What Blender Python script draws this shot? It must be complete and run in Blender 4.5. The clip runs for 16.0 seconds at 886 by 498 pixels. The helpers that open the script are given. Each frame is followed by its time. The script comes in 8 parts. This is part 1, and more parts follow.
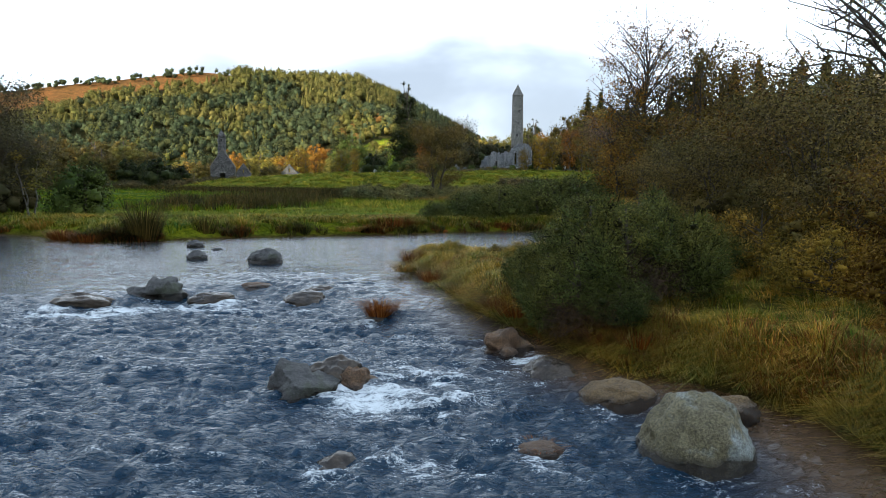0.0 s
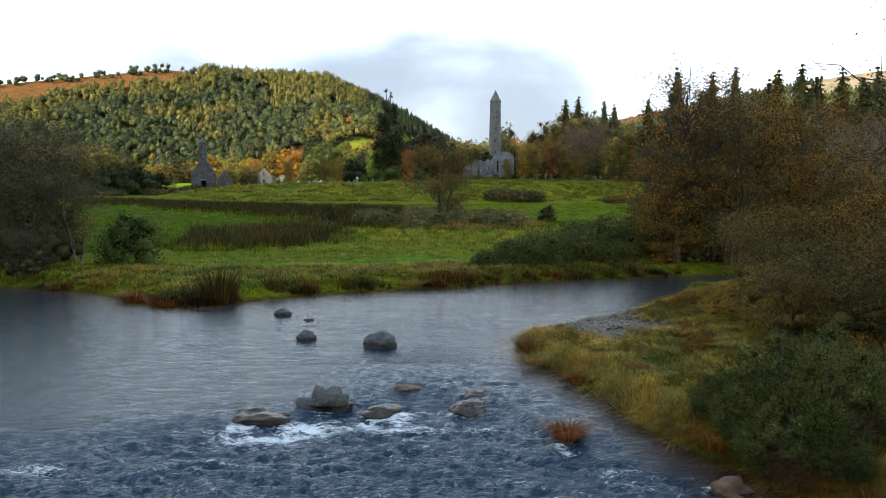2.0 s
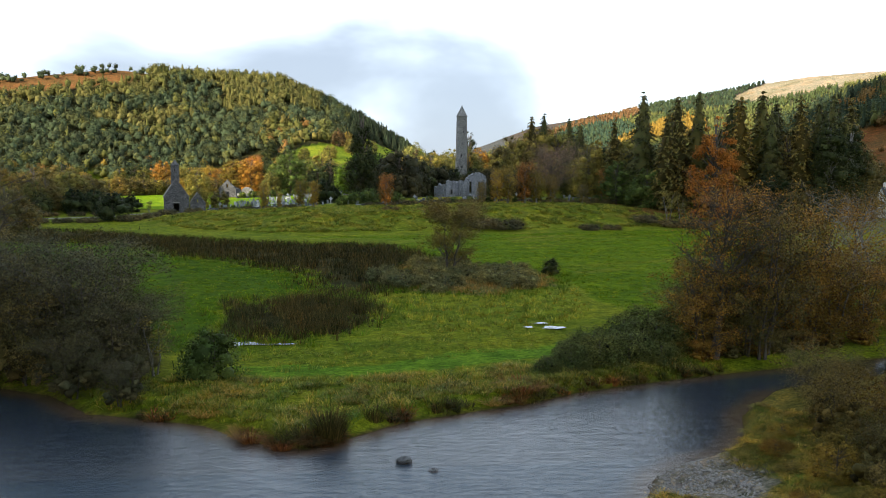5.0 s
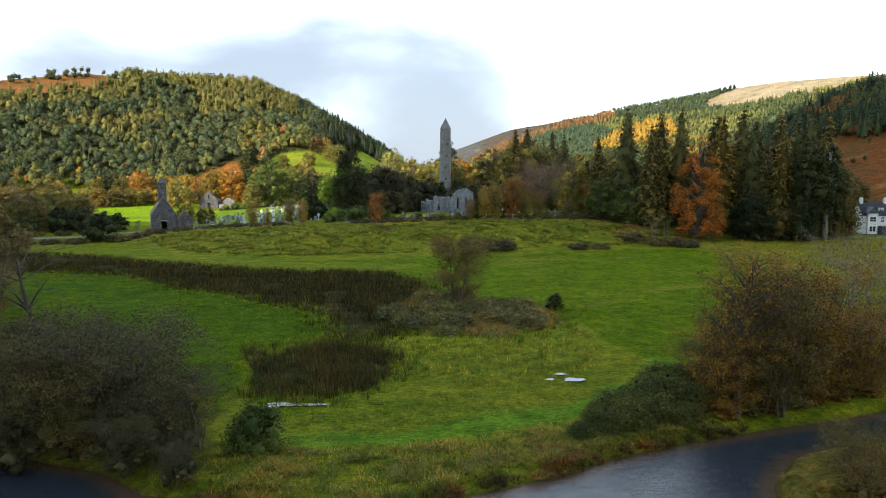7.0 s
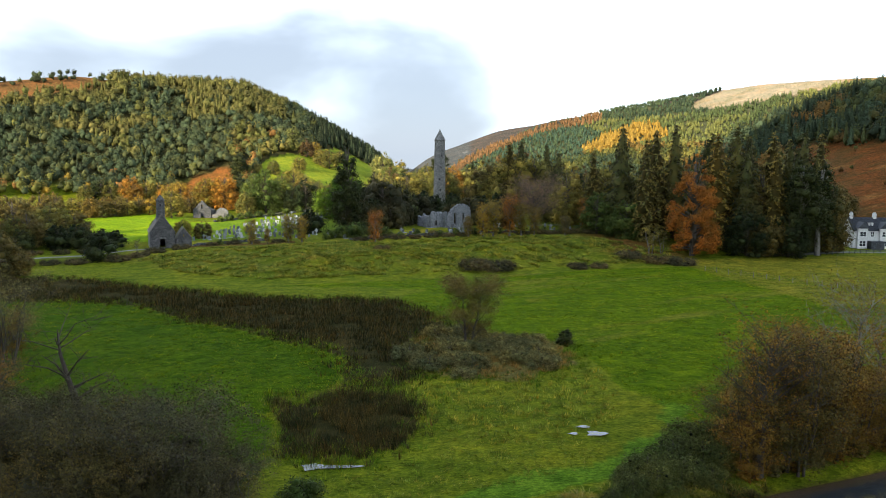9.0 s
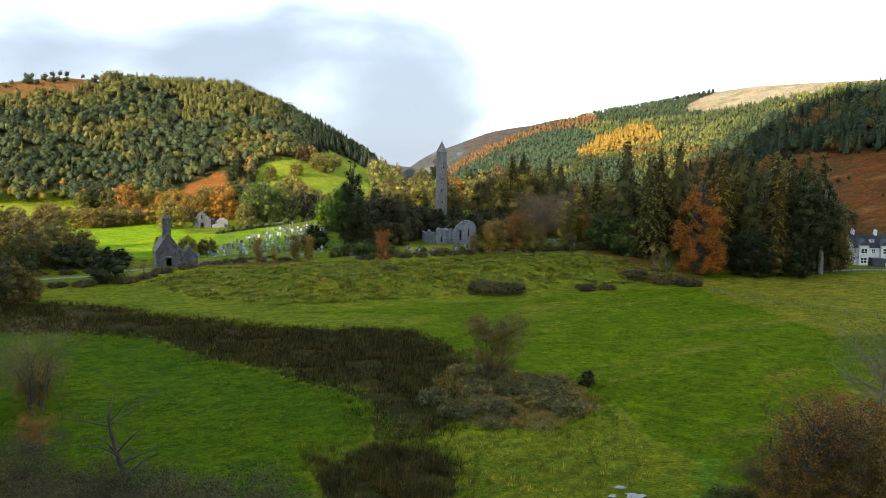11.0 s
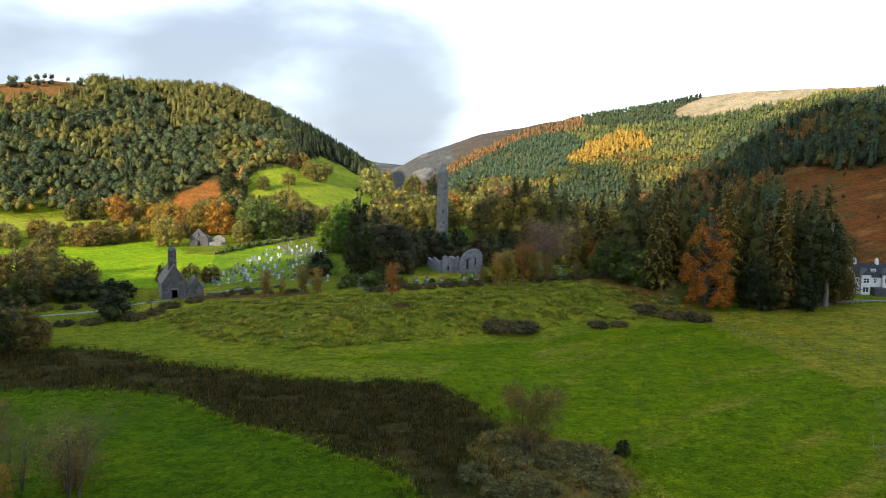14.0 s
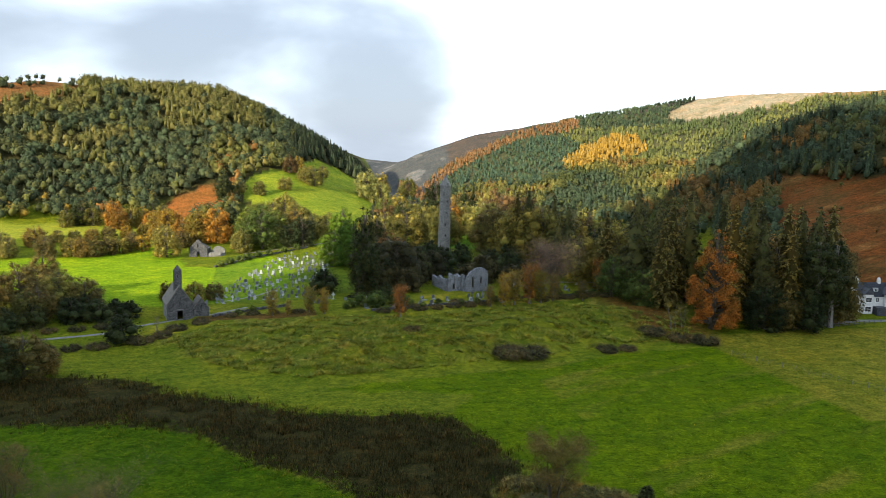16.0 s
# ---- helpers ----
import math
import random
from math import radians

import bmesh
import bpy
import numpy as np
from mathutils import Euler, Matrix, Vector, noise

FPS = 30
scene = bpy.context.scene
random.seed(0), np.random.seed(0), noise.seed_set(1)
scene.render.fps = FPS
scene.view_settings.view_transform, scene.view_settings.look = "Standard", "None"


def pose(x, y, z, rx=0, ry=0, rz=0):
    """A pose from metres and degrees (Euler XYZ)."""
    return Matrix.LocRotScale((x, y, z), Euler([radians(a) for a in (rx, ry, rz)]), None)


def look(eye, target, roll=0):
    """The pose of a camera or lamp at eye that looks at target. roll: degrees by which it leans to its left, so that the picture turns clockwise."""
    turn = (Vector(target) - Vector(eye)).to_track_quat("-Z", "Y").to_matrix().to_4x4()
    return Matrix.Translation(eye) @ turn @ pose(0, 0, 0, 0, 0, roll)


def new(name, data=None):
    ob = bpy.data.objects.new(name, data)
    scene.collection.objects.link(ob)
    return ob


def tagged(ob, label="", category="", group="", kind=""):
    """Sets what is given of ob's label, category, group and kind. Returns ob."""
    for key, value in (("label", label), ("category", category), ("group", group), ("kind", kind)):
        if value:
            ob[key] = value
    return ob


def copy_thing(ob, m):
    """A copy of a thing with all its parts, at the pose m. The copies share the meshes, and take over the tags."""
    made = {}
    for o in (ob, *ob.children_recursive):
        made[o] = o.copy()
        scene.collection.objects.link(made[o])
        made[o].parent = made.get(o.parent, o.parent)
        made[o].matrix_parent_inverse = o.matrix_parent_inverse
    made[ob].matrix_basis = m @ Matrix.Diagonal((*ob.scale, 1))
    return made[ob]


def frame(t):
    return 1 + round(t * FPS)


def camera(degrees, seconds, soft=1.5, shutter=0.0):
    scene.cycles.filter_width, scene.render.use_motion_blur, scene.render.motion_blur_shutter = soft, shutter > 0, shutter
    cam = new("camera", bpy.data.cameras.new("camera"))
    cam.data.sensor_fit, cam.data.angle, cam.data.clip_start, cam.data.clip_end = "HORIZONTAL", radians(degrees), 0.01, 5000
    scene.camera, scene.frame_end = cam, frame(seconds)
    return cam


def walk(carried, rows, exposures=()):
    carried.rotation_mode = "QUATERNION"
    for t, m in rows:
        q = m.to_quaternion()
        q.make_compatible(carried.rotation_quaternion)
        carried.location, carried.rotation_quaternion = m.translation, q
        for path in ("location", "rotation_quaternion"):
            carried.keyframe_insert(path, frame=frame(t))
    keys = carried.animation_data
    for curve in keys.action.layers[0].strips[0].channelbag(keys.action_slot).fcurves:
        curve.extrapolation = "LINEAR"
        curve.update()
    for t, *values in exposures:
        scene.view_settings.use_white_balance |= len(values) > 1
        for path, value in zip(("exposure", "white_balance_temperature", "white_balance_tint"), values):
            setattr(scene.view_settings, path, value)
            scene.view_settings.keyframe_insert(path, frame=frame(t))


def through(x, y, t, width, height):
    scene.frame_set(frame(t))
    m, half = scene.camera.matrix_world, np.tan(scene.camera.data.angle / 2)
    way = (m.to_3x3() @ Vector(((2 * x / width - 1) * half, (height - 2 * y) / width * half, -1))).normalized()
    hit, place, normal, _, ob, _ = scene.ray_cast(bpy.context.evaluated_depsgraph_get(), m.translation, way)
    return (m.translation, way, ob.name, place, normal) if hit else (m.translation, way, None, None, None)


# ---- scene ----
cam = camera(58.88, 16.0, soft=0.65)
ROWS = [  # seconds, x, y, z, then the turns about x, y, z
    (0.0, -0.008, 0.010, 3.603, 84.933, -0.351, 0.032),
    (0.5, -1.428, -0.123, 4.367, 84.875, -0.423, -0.503),
    (1.0, -2.967, -0.312, 5.250, 84.778, -0.479, -1.161),
    (1.5, -4.730, -0.470, 6.274, 84.687, -0.538, -1.932),
    (2.0, -6.503, -0.605, 7.489, 84.588, -0.500, -2.753),
    (2.5, -8.148, -0.835, 8.758, 84.540, -0.571, -3.545),
    (3.0, -9.662, -1.162, 10.102, 84.464, -0.638, -4.323),
    (3.5, -11.270, -1.580, 11.621, 84.336, -0.650, -5.014),
    (4.0, -12.980, -2.112, 13.411, 84.155, -0.580, -5.647),
    (6.5, -20.156, -2.257, 21.393, 83.778, -0.520, -8.498),
    (7.0, -21.517, -2.667, 22.872, 83.714, -0.489, -8.989),
    (7.5, -22.686, -2.899, 24.370, 83.645, -0.476, -9.419),
    (8.0, -23.743, -2.985, 26.004, 83.548, -0.485, -9.781),
    (8.5, -24.889, -2.987, 27.773, 83.430, -0.497, -9.992),
    (9.0, -26.072, -2.812, 29.574, 83.306, -0.508, -10.195),
    (11.5, -32.869, -0.809, 39.092, 82.659, -0.680, -11.276),
    (12.0, -34.239, -0.094, 41.102, 82.532, -0.729, -11.511),
    (12.5, -35.628, 0.631, 43.122, 82.419, -0.788, -11.766),
    (13.0, -37.046, 1.357, 45.097, 82.314, -0.861, -12.043),
    (13.5, -38.425, 2.195, 47.078, 82.197, -0.933, -12.309),
    (14.0, -39.813, 3.071, 49.059, 82.082, -1.007, -12.561),
    (14.5, -41.207, 3.864, 51.021, 81.956, -1.072, -12.788),
    (15.0, -42.520, 4.726, 53.048, 81.815, -1.175, -13.000),
    (15.5, -44.008, 5.533, 54.987, 81.687, -1.284, -13.240),
    (16.0, -45.305, 6.320, 57.045, 81.539, -1.371, -13.460),
]
walk(cam, [(t, pose(*row)) for t, *row in ROWS], [(0.0, 0.58), (3.5, 0.50), (6.5, 0.60), (9.0, 0.57), (12.0, 0.54), (16.0, 0.49)])

# ---- light ----
SUN_FROM = Vector((-0.76, -0.55, 0.36)).normalized()   # low autumn sun behind the left shoulder
SUN_ELEV = math.asin(SUN_FROM.z)
SUN_ROT = math.atan2(SUN_FROM.x, SUN_FROM.y)


def make_sky():
    world = bpy.data.worlds.new("sky")
    scene.world = world
    world.use_nodes = True
    nt = world.node_tree
    nt.nodes.clear()
    N, L = nt.nodes.new, nt.links.new
    out, bg = N("ShaderNodeOutputWorld"), N("ShaderNodeBackground")
    sky = N("ShaderNodeTexSky")
    sky.sky_type, sky.sun_disc = "NISHITA", False
    sky.sun_elevation, sky.sun_rotation = SUN_ELEV, SUN_ROT
    sky.air_density, sky.dust_density, sky.ozone_density = 1.0, 0.6, 2.5
    dim = N("ShaderNodeMix")
    dim.data_type, dim.blend_type = "RGBA", "MULTIPLY"
    dim.inputs[0].default_value = 1.0
    dim.inputs[7].default_value = (SKY, SKY, SKY, 1)
    L(sky.outputs[0], dim.inputs[6])
    tc, sep = N("ShaderNodeTexCoord"), N("ShaderNodeSeparateXYZ")
    L(tc.outputs["Generated"], sep.inputs[0])
    # cloud sheet: stretched noise, thick near the horizon and thinning overhead
    mp = N("ShaderNodeMapping")
    mp.inputs["Scale"].default_value = (1.5, 1.5, 3.6)
    mp.inputs["Location"].default_value = CLOUD_SHIFT
    L(tc.outputs["Generated"], mp.inputs[0])
    no = N("ShaderNodeTexNoise")
    no.inputs["Scale"].default_value, no.inputs["Detail"].default_value, no.inputs["Roughness"].default_value = 1.6, 5.0, 0.5
    no.inputs["Distortion"].default_value = 0.25
    L(mp.outputs[0], no.inputs[0])
    thin = N("ShaderNodeMapRange")
    thin.inputs[1].default_value, thin.inputs[2].default_value = 0.55, 0.95
    thin.inputs[3].default_value, thin.inputs[4].default_value = 0.0, -0.34
    L(sep.outputs[2], thin.inputs[0])
    add = N("ShaderNodeMath")
    L(no.outputs[0], add.inputs[0]); L(thin.outputs[0], add.inputs[1])
    lift = N("ShaderNodeMapRange")      # the sheet is whitest in a belt above the hills
    lift.inputs[1].default_value, lift.inputs[2].default_value, lift.inputs[3].default_value, lift.inputs[4].default_value = 0.11, 0.24, 0.0, 0.30
    L(sep.outputs[2], lift.inputs[0])
    whiter = N("ShaderNodeMath")
    L(add.outputs[0], whiter.inputs[0]); L(lift.outputs[0], whiter.inputs[1])
    add = whiter
    # a thicker blue-grey bank over the valley head and a smaller one to its left
    for d, wide, deep in ((CLOUD_BANK, 0.955, 0.28), (CLOUD_BANK_LEFT, 0.970, 0.20)):
        dot = N("ShaderNodeVectorMath"); dot.operation = "DOT_PRODUCT"
        dot.inputs[1].default_value = Vector(d).normalized()
        L(tc.outputs["Generated"], dot.inputs[0])
        near = N("ShaderNodeMapRange"); near.interpolation_type = "SMOOTHSTEP"
        near.inputs[1].default_value, near.inputs[2].default_value, near.inputs[3].default_value, near.inputs[4].default_value = wide, 0.998, 0.0, deep
        L(dot.outputs["Value"], near.inputs[0])
        less = N("ShaderNodeMath"); less.operation = "SUBTRACT"
        L(add.outputs[0], less.inputs[0]); L(near.outputs[0], less.inputs[1])
        add = less
    ramp = N("ShaderNodeMapRange")
    ramp.interpolation_type = "SMOOTHSTEP"
    ramp.inputs[1].default_value, ramp.inputs[2].default_value = 0.16, 0.60
    L(add.outputs[0], ramp.inputs[0])
    # clouds: grey-blue where they are thick, white where thin
    cr = N("ShaderNodeValToRGB")
    e = cr.color_ramp.elements
    e[0].position, e[0].color = 0.0, (0.235, 0.275, 0.335, 1)
    e[1].position, e[1].color = 0.85, (0.82, 0.94, 1.06, 1)
    L(ramp.outputs[0], cr.inputs[0])
    cloudy = N("ShaderNodeMapRange")
    cloudy.inputs[1].default_value, cloudy.inputs[2].default_value = 0.60, 0.88
    cloudy.inputs[3].default_value, cloudy.inputs[4].default_value = 0.95, 0.10
    L(sep.outputs[2], cloudy.inputs[0])
    cover = N("ShaderNodeMath"); cover.operation = "MAXIMUM"
    half = N("ShaderNodeMath"); half.operation = "MULTIPLY"; half.inputs[1].default_value = 0.25
    L(ramp.outputs[0], half.inputs[0])
    L(cloudy.outputs[0], cover.inputs[0]); L(half.outputs[0], cover.inputs[1])
    mix = N("ShaderNodeMix"); mix.data_type = "RGBA"
    L(cover.outputs[0], mix.inputs[0]); L(dim.outputs[2], mix.inputs[6]); L(cr.outputs[0], mix.inputs[7])
    L(mix.outputs[2], bg.inputs[0])
    bg.inputs[1].default_value = 1.65
    L(bg.outputs[0], out.inputs[0])


SKY = 0.18
CLOUD_SHIFT = (0.3, 0.2, 0.0)
CLOUD_BANK = (0.06, 1.0, 0.085)
CLOUD_BANK_LEFT = (-0.42, 1.0, 0.12)
make_sky()
sun = new("sun", bpy.data.lights.new("sun", "SUN"))
sun.data.energy, sun.data.angle, sun.data.color = 8.4, radians(0.6), (1.0, 0.89, 0.68)
sun.matrix_world = look((0, 0, 300), Vector((0, 0, 300)) - SUN_FROM)

# ---- numbers ----
rng = np.random.default_rng(7)
TABLE = rng.random((256, 256))


def vnoise(x, y):
    x, y = np.asarray(x, float), np.asarray(y, float)
    i, j = np.floor(x).astype(int), np.floor(y).astype(int)
    u, v = x - i, y - j
    u, v = u * u * (3 - 2 * u), v * v * (3 - 2 * v)
    a, b = TABLE[i & 255, j & 255], TABLE[(i + 1) & 255, j & 255]
    c, d = TABLE[i & 255, (j + 1) & 255], TABLE[(i + 1) & 255, (j + 1) & 255]
    return (a * (1 - u) + b * u) * (1 - v) + (c * (1 - u) + d * u) * v


def fbm(x, y, octaves=4, gain=0.5):
    """Noise from -1 to 1 with a feature size of one unit."""
    total, amp, norm = 0.0, 1.0, 0.0
    for k in range(octaves):
        total = total + amp * (vnoise(x * 2 ** k + 17.3 * k, y * 2 ** k + 9.1 * k) * 2 - 1)
        norm += amp
        amp *= gain
    return total / norm


def step(a, b, v):
    t = np.clip((np.asarray(v, float) - a) / (b - a), 0, 1)
    return t * t * (3 - 2 * t)


def curve(xs, knots):
    k = np.array(knots, float)
    return np.interp(xs, k[:, 0], k[:, 1])


def inside(x, y, poly):
    x, y = np.asarray(x, float), np.asarray(y, float)
    hit = np.zeros(x.shape, bool)
    for (x0, y0), (x1, y1) in zip(poly, poly[1:] + poly[:1]):
        if y0 != y1:
            hit ^= ((y0 > y) != (y1 > y)) & (x < (x1 - x0) * (y - y0) / (y1 - y0) + x0)
    return hit


def edge_distance(x, y, poly):
    x, y = np.asarray(x, float), np.asarray(y, float)
    best = np.full(x.shape, 1e9)
    for (x0, y0), (x1, y1) in zip(poly, poly[1:] + poly[:1]):
        dx, dy = x1 - x0, y1 - y0
        t = np.clip(((x - x0) * dx + (y - y0) * dy) / (dx * dx + dy * dy), 0, 1)
        best = np.minimum(best, np.hypot(x - x0 - t * dx, y - y0 - t * dy))
    return best


# ---- plan ----
RIVER = [(-140, 78), (-60, 66), (-45, 60), (-37.5, 56.0), (-33.5, 51.4), (-29, 49.9), (-25.4, 48.2), (-22.6, 45.6), (-20.6, 44.0),
         (-18.6, 43.4), (-17, 44.2), (-14.6, 46.2), (-12.4, 47.8), (-8, 49.4), (-4, 50.8), (1, 53.4), (8, 55.7), (15, 57.6), (25, 59.8), (31, 61.3), (60, 68),
         (140, 80), (140, 72), (60, 60), (34, 56), (22, 53.5), (15, 51.5), (10.5, 47.0), (8.9, 43.6), (6.2, 40.4), (2.6, 39.0), (0.3, 37.2),
         (-1.6, 33.6), (-1.3, 30.3), (-0.4, 27.5), (0.05, 25.2), (0.6, 22.2), (1.2, 20.3), (2.0, 19.2), (2.8, 17.9), (3.3, 16.7), (3.7, 16.1), (4.6, 15.4),
         (5.5, 14.3), (6.3, 12.8), (6.6, 11.2), (6.6, 9.5), (6.7, 8.0), (6.9, 4), (7.6, -8), (6, -60), (-60, -60), (-45, -10), (-42, 20), (-55, 42), (-140, 62)]
FOOT = [(-220, 222), (-100, 208), (-72, 205), (-52, 187), (-33, 174), (-14, 177), (9, 180), (22, 181), (39, 188), (56, 191), (74, 192), (90, 188), (120, 178), (220, 178)]
UPLAND = [(-160, 230, 1.5), (-100, 218, 1.6), (-85, 226, 1.8), (-72, 240, 2.2), (-65, 247, 2.4), (-58, 262, 2.4), (-45, 268, 2.6), (-39, 259, 2.8),
          (-56, 212, 3.0), (-45, 216, 3.8), (-30, 215, 4.6), (-5, 213, 4.8), (18, 206, 5.2), (28, 215, 5.6), (53, 222, 5.6), (72, 208, 4.0), (89, 213, 2.6),
          (84, 203, 2.2), (115, 200, 1.8), (140, 208, 1.8), (165, 215, 1.8), (220, 240, 5), (20, 243, 7.4), (5, 244, 6.8), (64, 262, 6.5), (90, 254, 6),
          (29, 309, 10), (60, 300, 9.5), (-13, 246, 5.0), (-10, 300, 5.5), (-10, 340, 5), (3, 364, 6), (46, 380, 10), (-40, 309, 3), (-48, 337, 3.2),
          (-69, 350, 2.2), (-89, 383, 3), (-123, 343, 2.5), (-117, 300, 2), (-88, 264, 2.2), (-143, 425, 3.5), (-176, 462, 4), (-81, 453, 4.5)]
# hills about the viewpoint: bearing in degrees, crest height, distance of the foot
HUB = (-26.0, -3.0)
HILL_WEST = [(-75, 60, 470), (-27, 64, 470), (-22, 73, 470), (-18, 80, 470), (-15, 85, 475), (-12, 83, 475), (-8, 81, 470), (-6, 82, 455), (-4, 81, 440), (-2, 72, 420), (0, 62, 405),
             (2, 49, 400), (4, 35, 400), (5, 29, 400), (7, 12, 420), (10, 6, 450), (14, 0, 450)]
HILL_FAR = [(0, 0, 700), (6, 2, 600), (7.5, 12, 560), (9, 28, 520), (10, 36, 500), (12, 46, 480), (14, 55, 460), (16, 61, 450), (19, 69, 440), (23, 78, 430), (26, 85, 420), (29.3, 93, 420), (32, 97, 420),
            (35, 99, 420), (39, 101, 420), (70, 120, 420)]
FAR_CREST = 780.0
HILL_EAST = [(13, 0, 420), (17, 4, 420), (21, 20, 410), (26, 31, 380), (29.6, 43, 350), (32.1, 54, 320), (35.4, 66, 290), (38, 74, 287), (40.6, 81, 285), (50, 90, 280), (80, 95, 280)]


def hill(bearing, r, table, crest, fall=0.0):
    k = np.array(table, float)
    top, foot = np.interp(bearing, k[:, 0], k[:, 1], left=0, right=k[-1, 1]), np.interp(bearing, k[:, 0], k[:, 2])
    s = (r - foot) / (crest - foot)
    rise = np.where(s < 1, np.clip(s, 0, 1) ** 1.12, 1 - 0.05 * np.clip(s - 1, 0, 8) - fall * np.clip(s - 1, 0, 2))
    return np.where(s > 0, 3.0 + (top - 3.0) * rise, -5.0)


def polar(x, y):
    return np.degrees(np.arctan2(x - HUB[0], y - HUB[1])), np.hypot(x - HUB[0], y - HUB[1])


def far_side(x, y):
    """True on the hill across the valley, false on the nearer slope before it."""
    b, r = polar(x, y)
    return (hill(b, r, HILL_FAR, FAR_CREST) > hill(b, r, HILL_EAST, 600.0)) & (b > 7)


def upland(x, y):
    num, den = 0.0, 0.0
    for a, b, c in UPLAND:
        w = 1.0 / ((x - a) ** 2 + (y - b) ** 2 + 60.0) ** 1.5
        num, den = num + w * c, den + w
    return num / den


def water_level(x, y):
    """The pool behind the ledge stands higher than the rapids below it."""
    ledge = curve(x, [(-40, 19), (-16, 21.5), (-13, 23), (-10.5, 23.8), (-8.6, 25.2), (-6.6, 26.2), (-5, 25.8), (-3.4, 24.4), (-1.3, 21), (4, 18)])
    return -0.30 * step(1.2, -1.0, y - ledge) - 0.25 * step(18, 6, y), y - ledge


def bar(x, y):
    """One at the heart of the gravel bar, falling off around it."""
    return np.exp(-(((x - 3.0) / 3.5) ** 2 + ((y - 35.8) / 3.8) ** 2))


def ground_height(x, y):
    x, y = np.asarray(x, float), np.asarray(y, float)
    land = edge_distance(x, y, RIVER) * np.where(inside(x, y, RIVER), -1, 1)
    near = y < curve(x, [(-140, 70), (-42, 58), (-20, 50), (0, 48), (10, 50), (22, 56), (60, 64), (140, 76)])
    east = near & (x > -8)
    shingle = bar(x, y)
    bank = 0.05 + 0.72 * step(0.0, np.where(east, 0.9, 1.7), land) + np.where(east, 0.9 * step(2, 12, land) + 1.2 * step(10, 40, land), 0.16 * step(2, 30, land))
    bank = bank * (1 - 0.72 * np.clip(shingle * 1.3, 0, 1))
    level = water_level(x, y)[0]
    bank = bank + level * (1 - step(0.0, 1.2, land))
    bed = level + np.maximum(-0.95, land * 0.5 - 0.06)
    z = np.where(land > 0, bank + 0.10 * fbm(x / 3.1, y / 3.1, 3) * step(0.3, 2, land), bed + 0.10 * fbm(x / 1.7, y / 1.7, 3) * step(0, -1, land))
    z = z + np.where(east, 0.46 * fbm(x / 1.4 + 4, y / 1.4, 3) * step(0.4, 1.4, land), 0)
    flat = z + 0.25 * fbm(x / 31, y / 31, 2) * step(4, 20, land)
    foot = curve(x, FOOT)
    rise = step(0, 27, y - foot)
    up = upland(x, y)
    z = flat + (up - flat) * rise
    mound = rise * (1 - step(36, 60, y - foot)) * step(-80, -55, x) * (1 - step(70, 95, x))
    z = z + mound * (0.65 * fbm(x / 9, y / 5, 3) + 0.48 * fbm(x / 2.3, y / 1.8, 2))
    b, r = polar(x, y)
    hills = np.maximum.reduce([hill(b, r, HILL_WEST, 650.0), hill(b, r, HILL_FAR, FAR_CREST, 0.4), hill(b, r, HILL_EAST, 600.0)])
    hills = hills + 3.0 * fbm(x / 130, y / 130, 3) * step(3, 40, hills)
    # unseen hill added on the left, blocking the low sun to shade the foreground
    shade_hill = 430 * np.exp(-((x + 400) / 120) ** 2) * step(-900, -300, y) * (1 - step(SHADE_Y - 25, SHADE_Y + 45, y))
    hills = np.maximum(hills, shade_hill)
    fade = step(250, 330, r) + step(-230, -330, x) * 1.0
    z = np.where(hills > z, z + (hills - z) * np.clip(fade, 0, 1), z)
    return z - 0.06 * np.clip(r - 1300, 0, 2400)      # the land falls away behind the ridges


SHADE_Y = -20.0


def height_at(x, y):
    return float(ground_height(np.array([x]), np.array([y]))[0])

# ---- materials ----
def nodes(name):
    m = bpy.data.materials.new(name)
    m.use_nodes = True
    nt = m.node_tree
    nt.nodes.clear()
    out, bsdf = nt.nodes.new("ShaderNodeOutputMaterial"), nt.nodes.new("ShaderNodeBsdfPrincipled")
    nt.links.new(bsdf.outputs[0], out.inputs[0])
    return m, nt, bsdf, out


def noise_node(nt, scale, detail=4.0, rough=0.55, coords="Object", stretch=None):
    tc, no = nt.nodes.new("ShaderNodeTexCoord"), nt.nodes.new("ShaderNodeTexNoise")
    no.inputs["Scale"].default_value, no.inputs["Detail"].default_value, no.inputs["Roughness"].default_value = scale, detail, rough
    if stretch:
        mp = nt.nodes.new("ShaderNodeMapping")
        mp.inputs["Scale"].default_value = stretch
        nt.links.new(tc.outputs[coords], mp.inputs[0])
        nt.links.new(mp.outputs[0], no.inputs[0])
    else:
        nt.links.new(tc.outputs[coords], no.inputs[0])
    return no.outputs[0]


def ramp_node(nt, fac, stops):
    r = nt.nodes.new("ShaderNodeValToRGB")
    while len(r.color_ramp.elements) < len(stops):
        r.color_ramp.elements.new(0.5)
    for e, (p, c) in zip(r.color_ramp.elements, stops):
        e.position, e.color = p, (*c, 1)
    nt.links.new(fac, r.inputs[0])
    return r.outputs[0]


def mix_node(nt, a, b, fac, blend="MIX"):
    m = nt.nodes.new("ShaderNodeMix")
    m.data_type, m.blend_type = "RGBA", blend
    for sock, v in ((m.inputs[0], fac), (m.inputs[6], a), (m.inputs[7], b)):
        if isinstance(v, (int, float)):
            sock.default_value = v
        elif isinstance(v, tuple):
            sock.default_value = (*v, 1)
        else:
            nt.links.new(v, sock)
    return m.outputs[2]


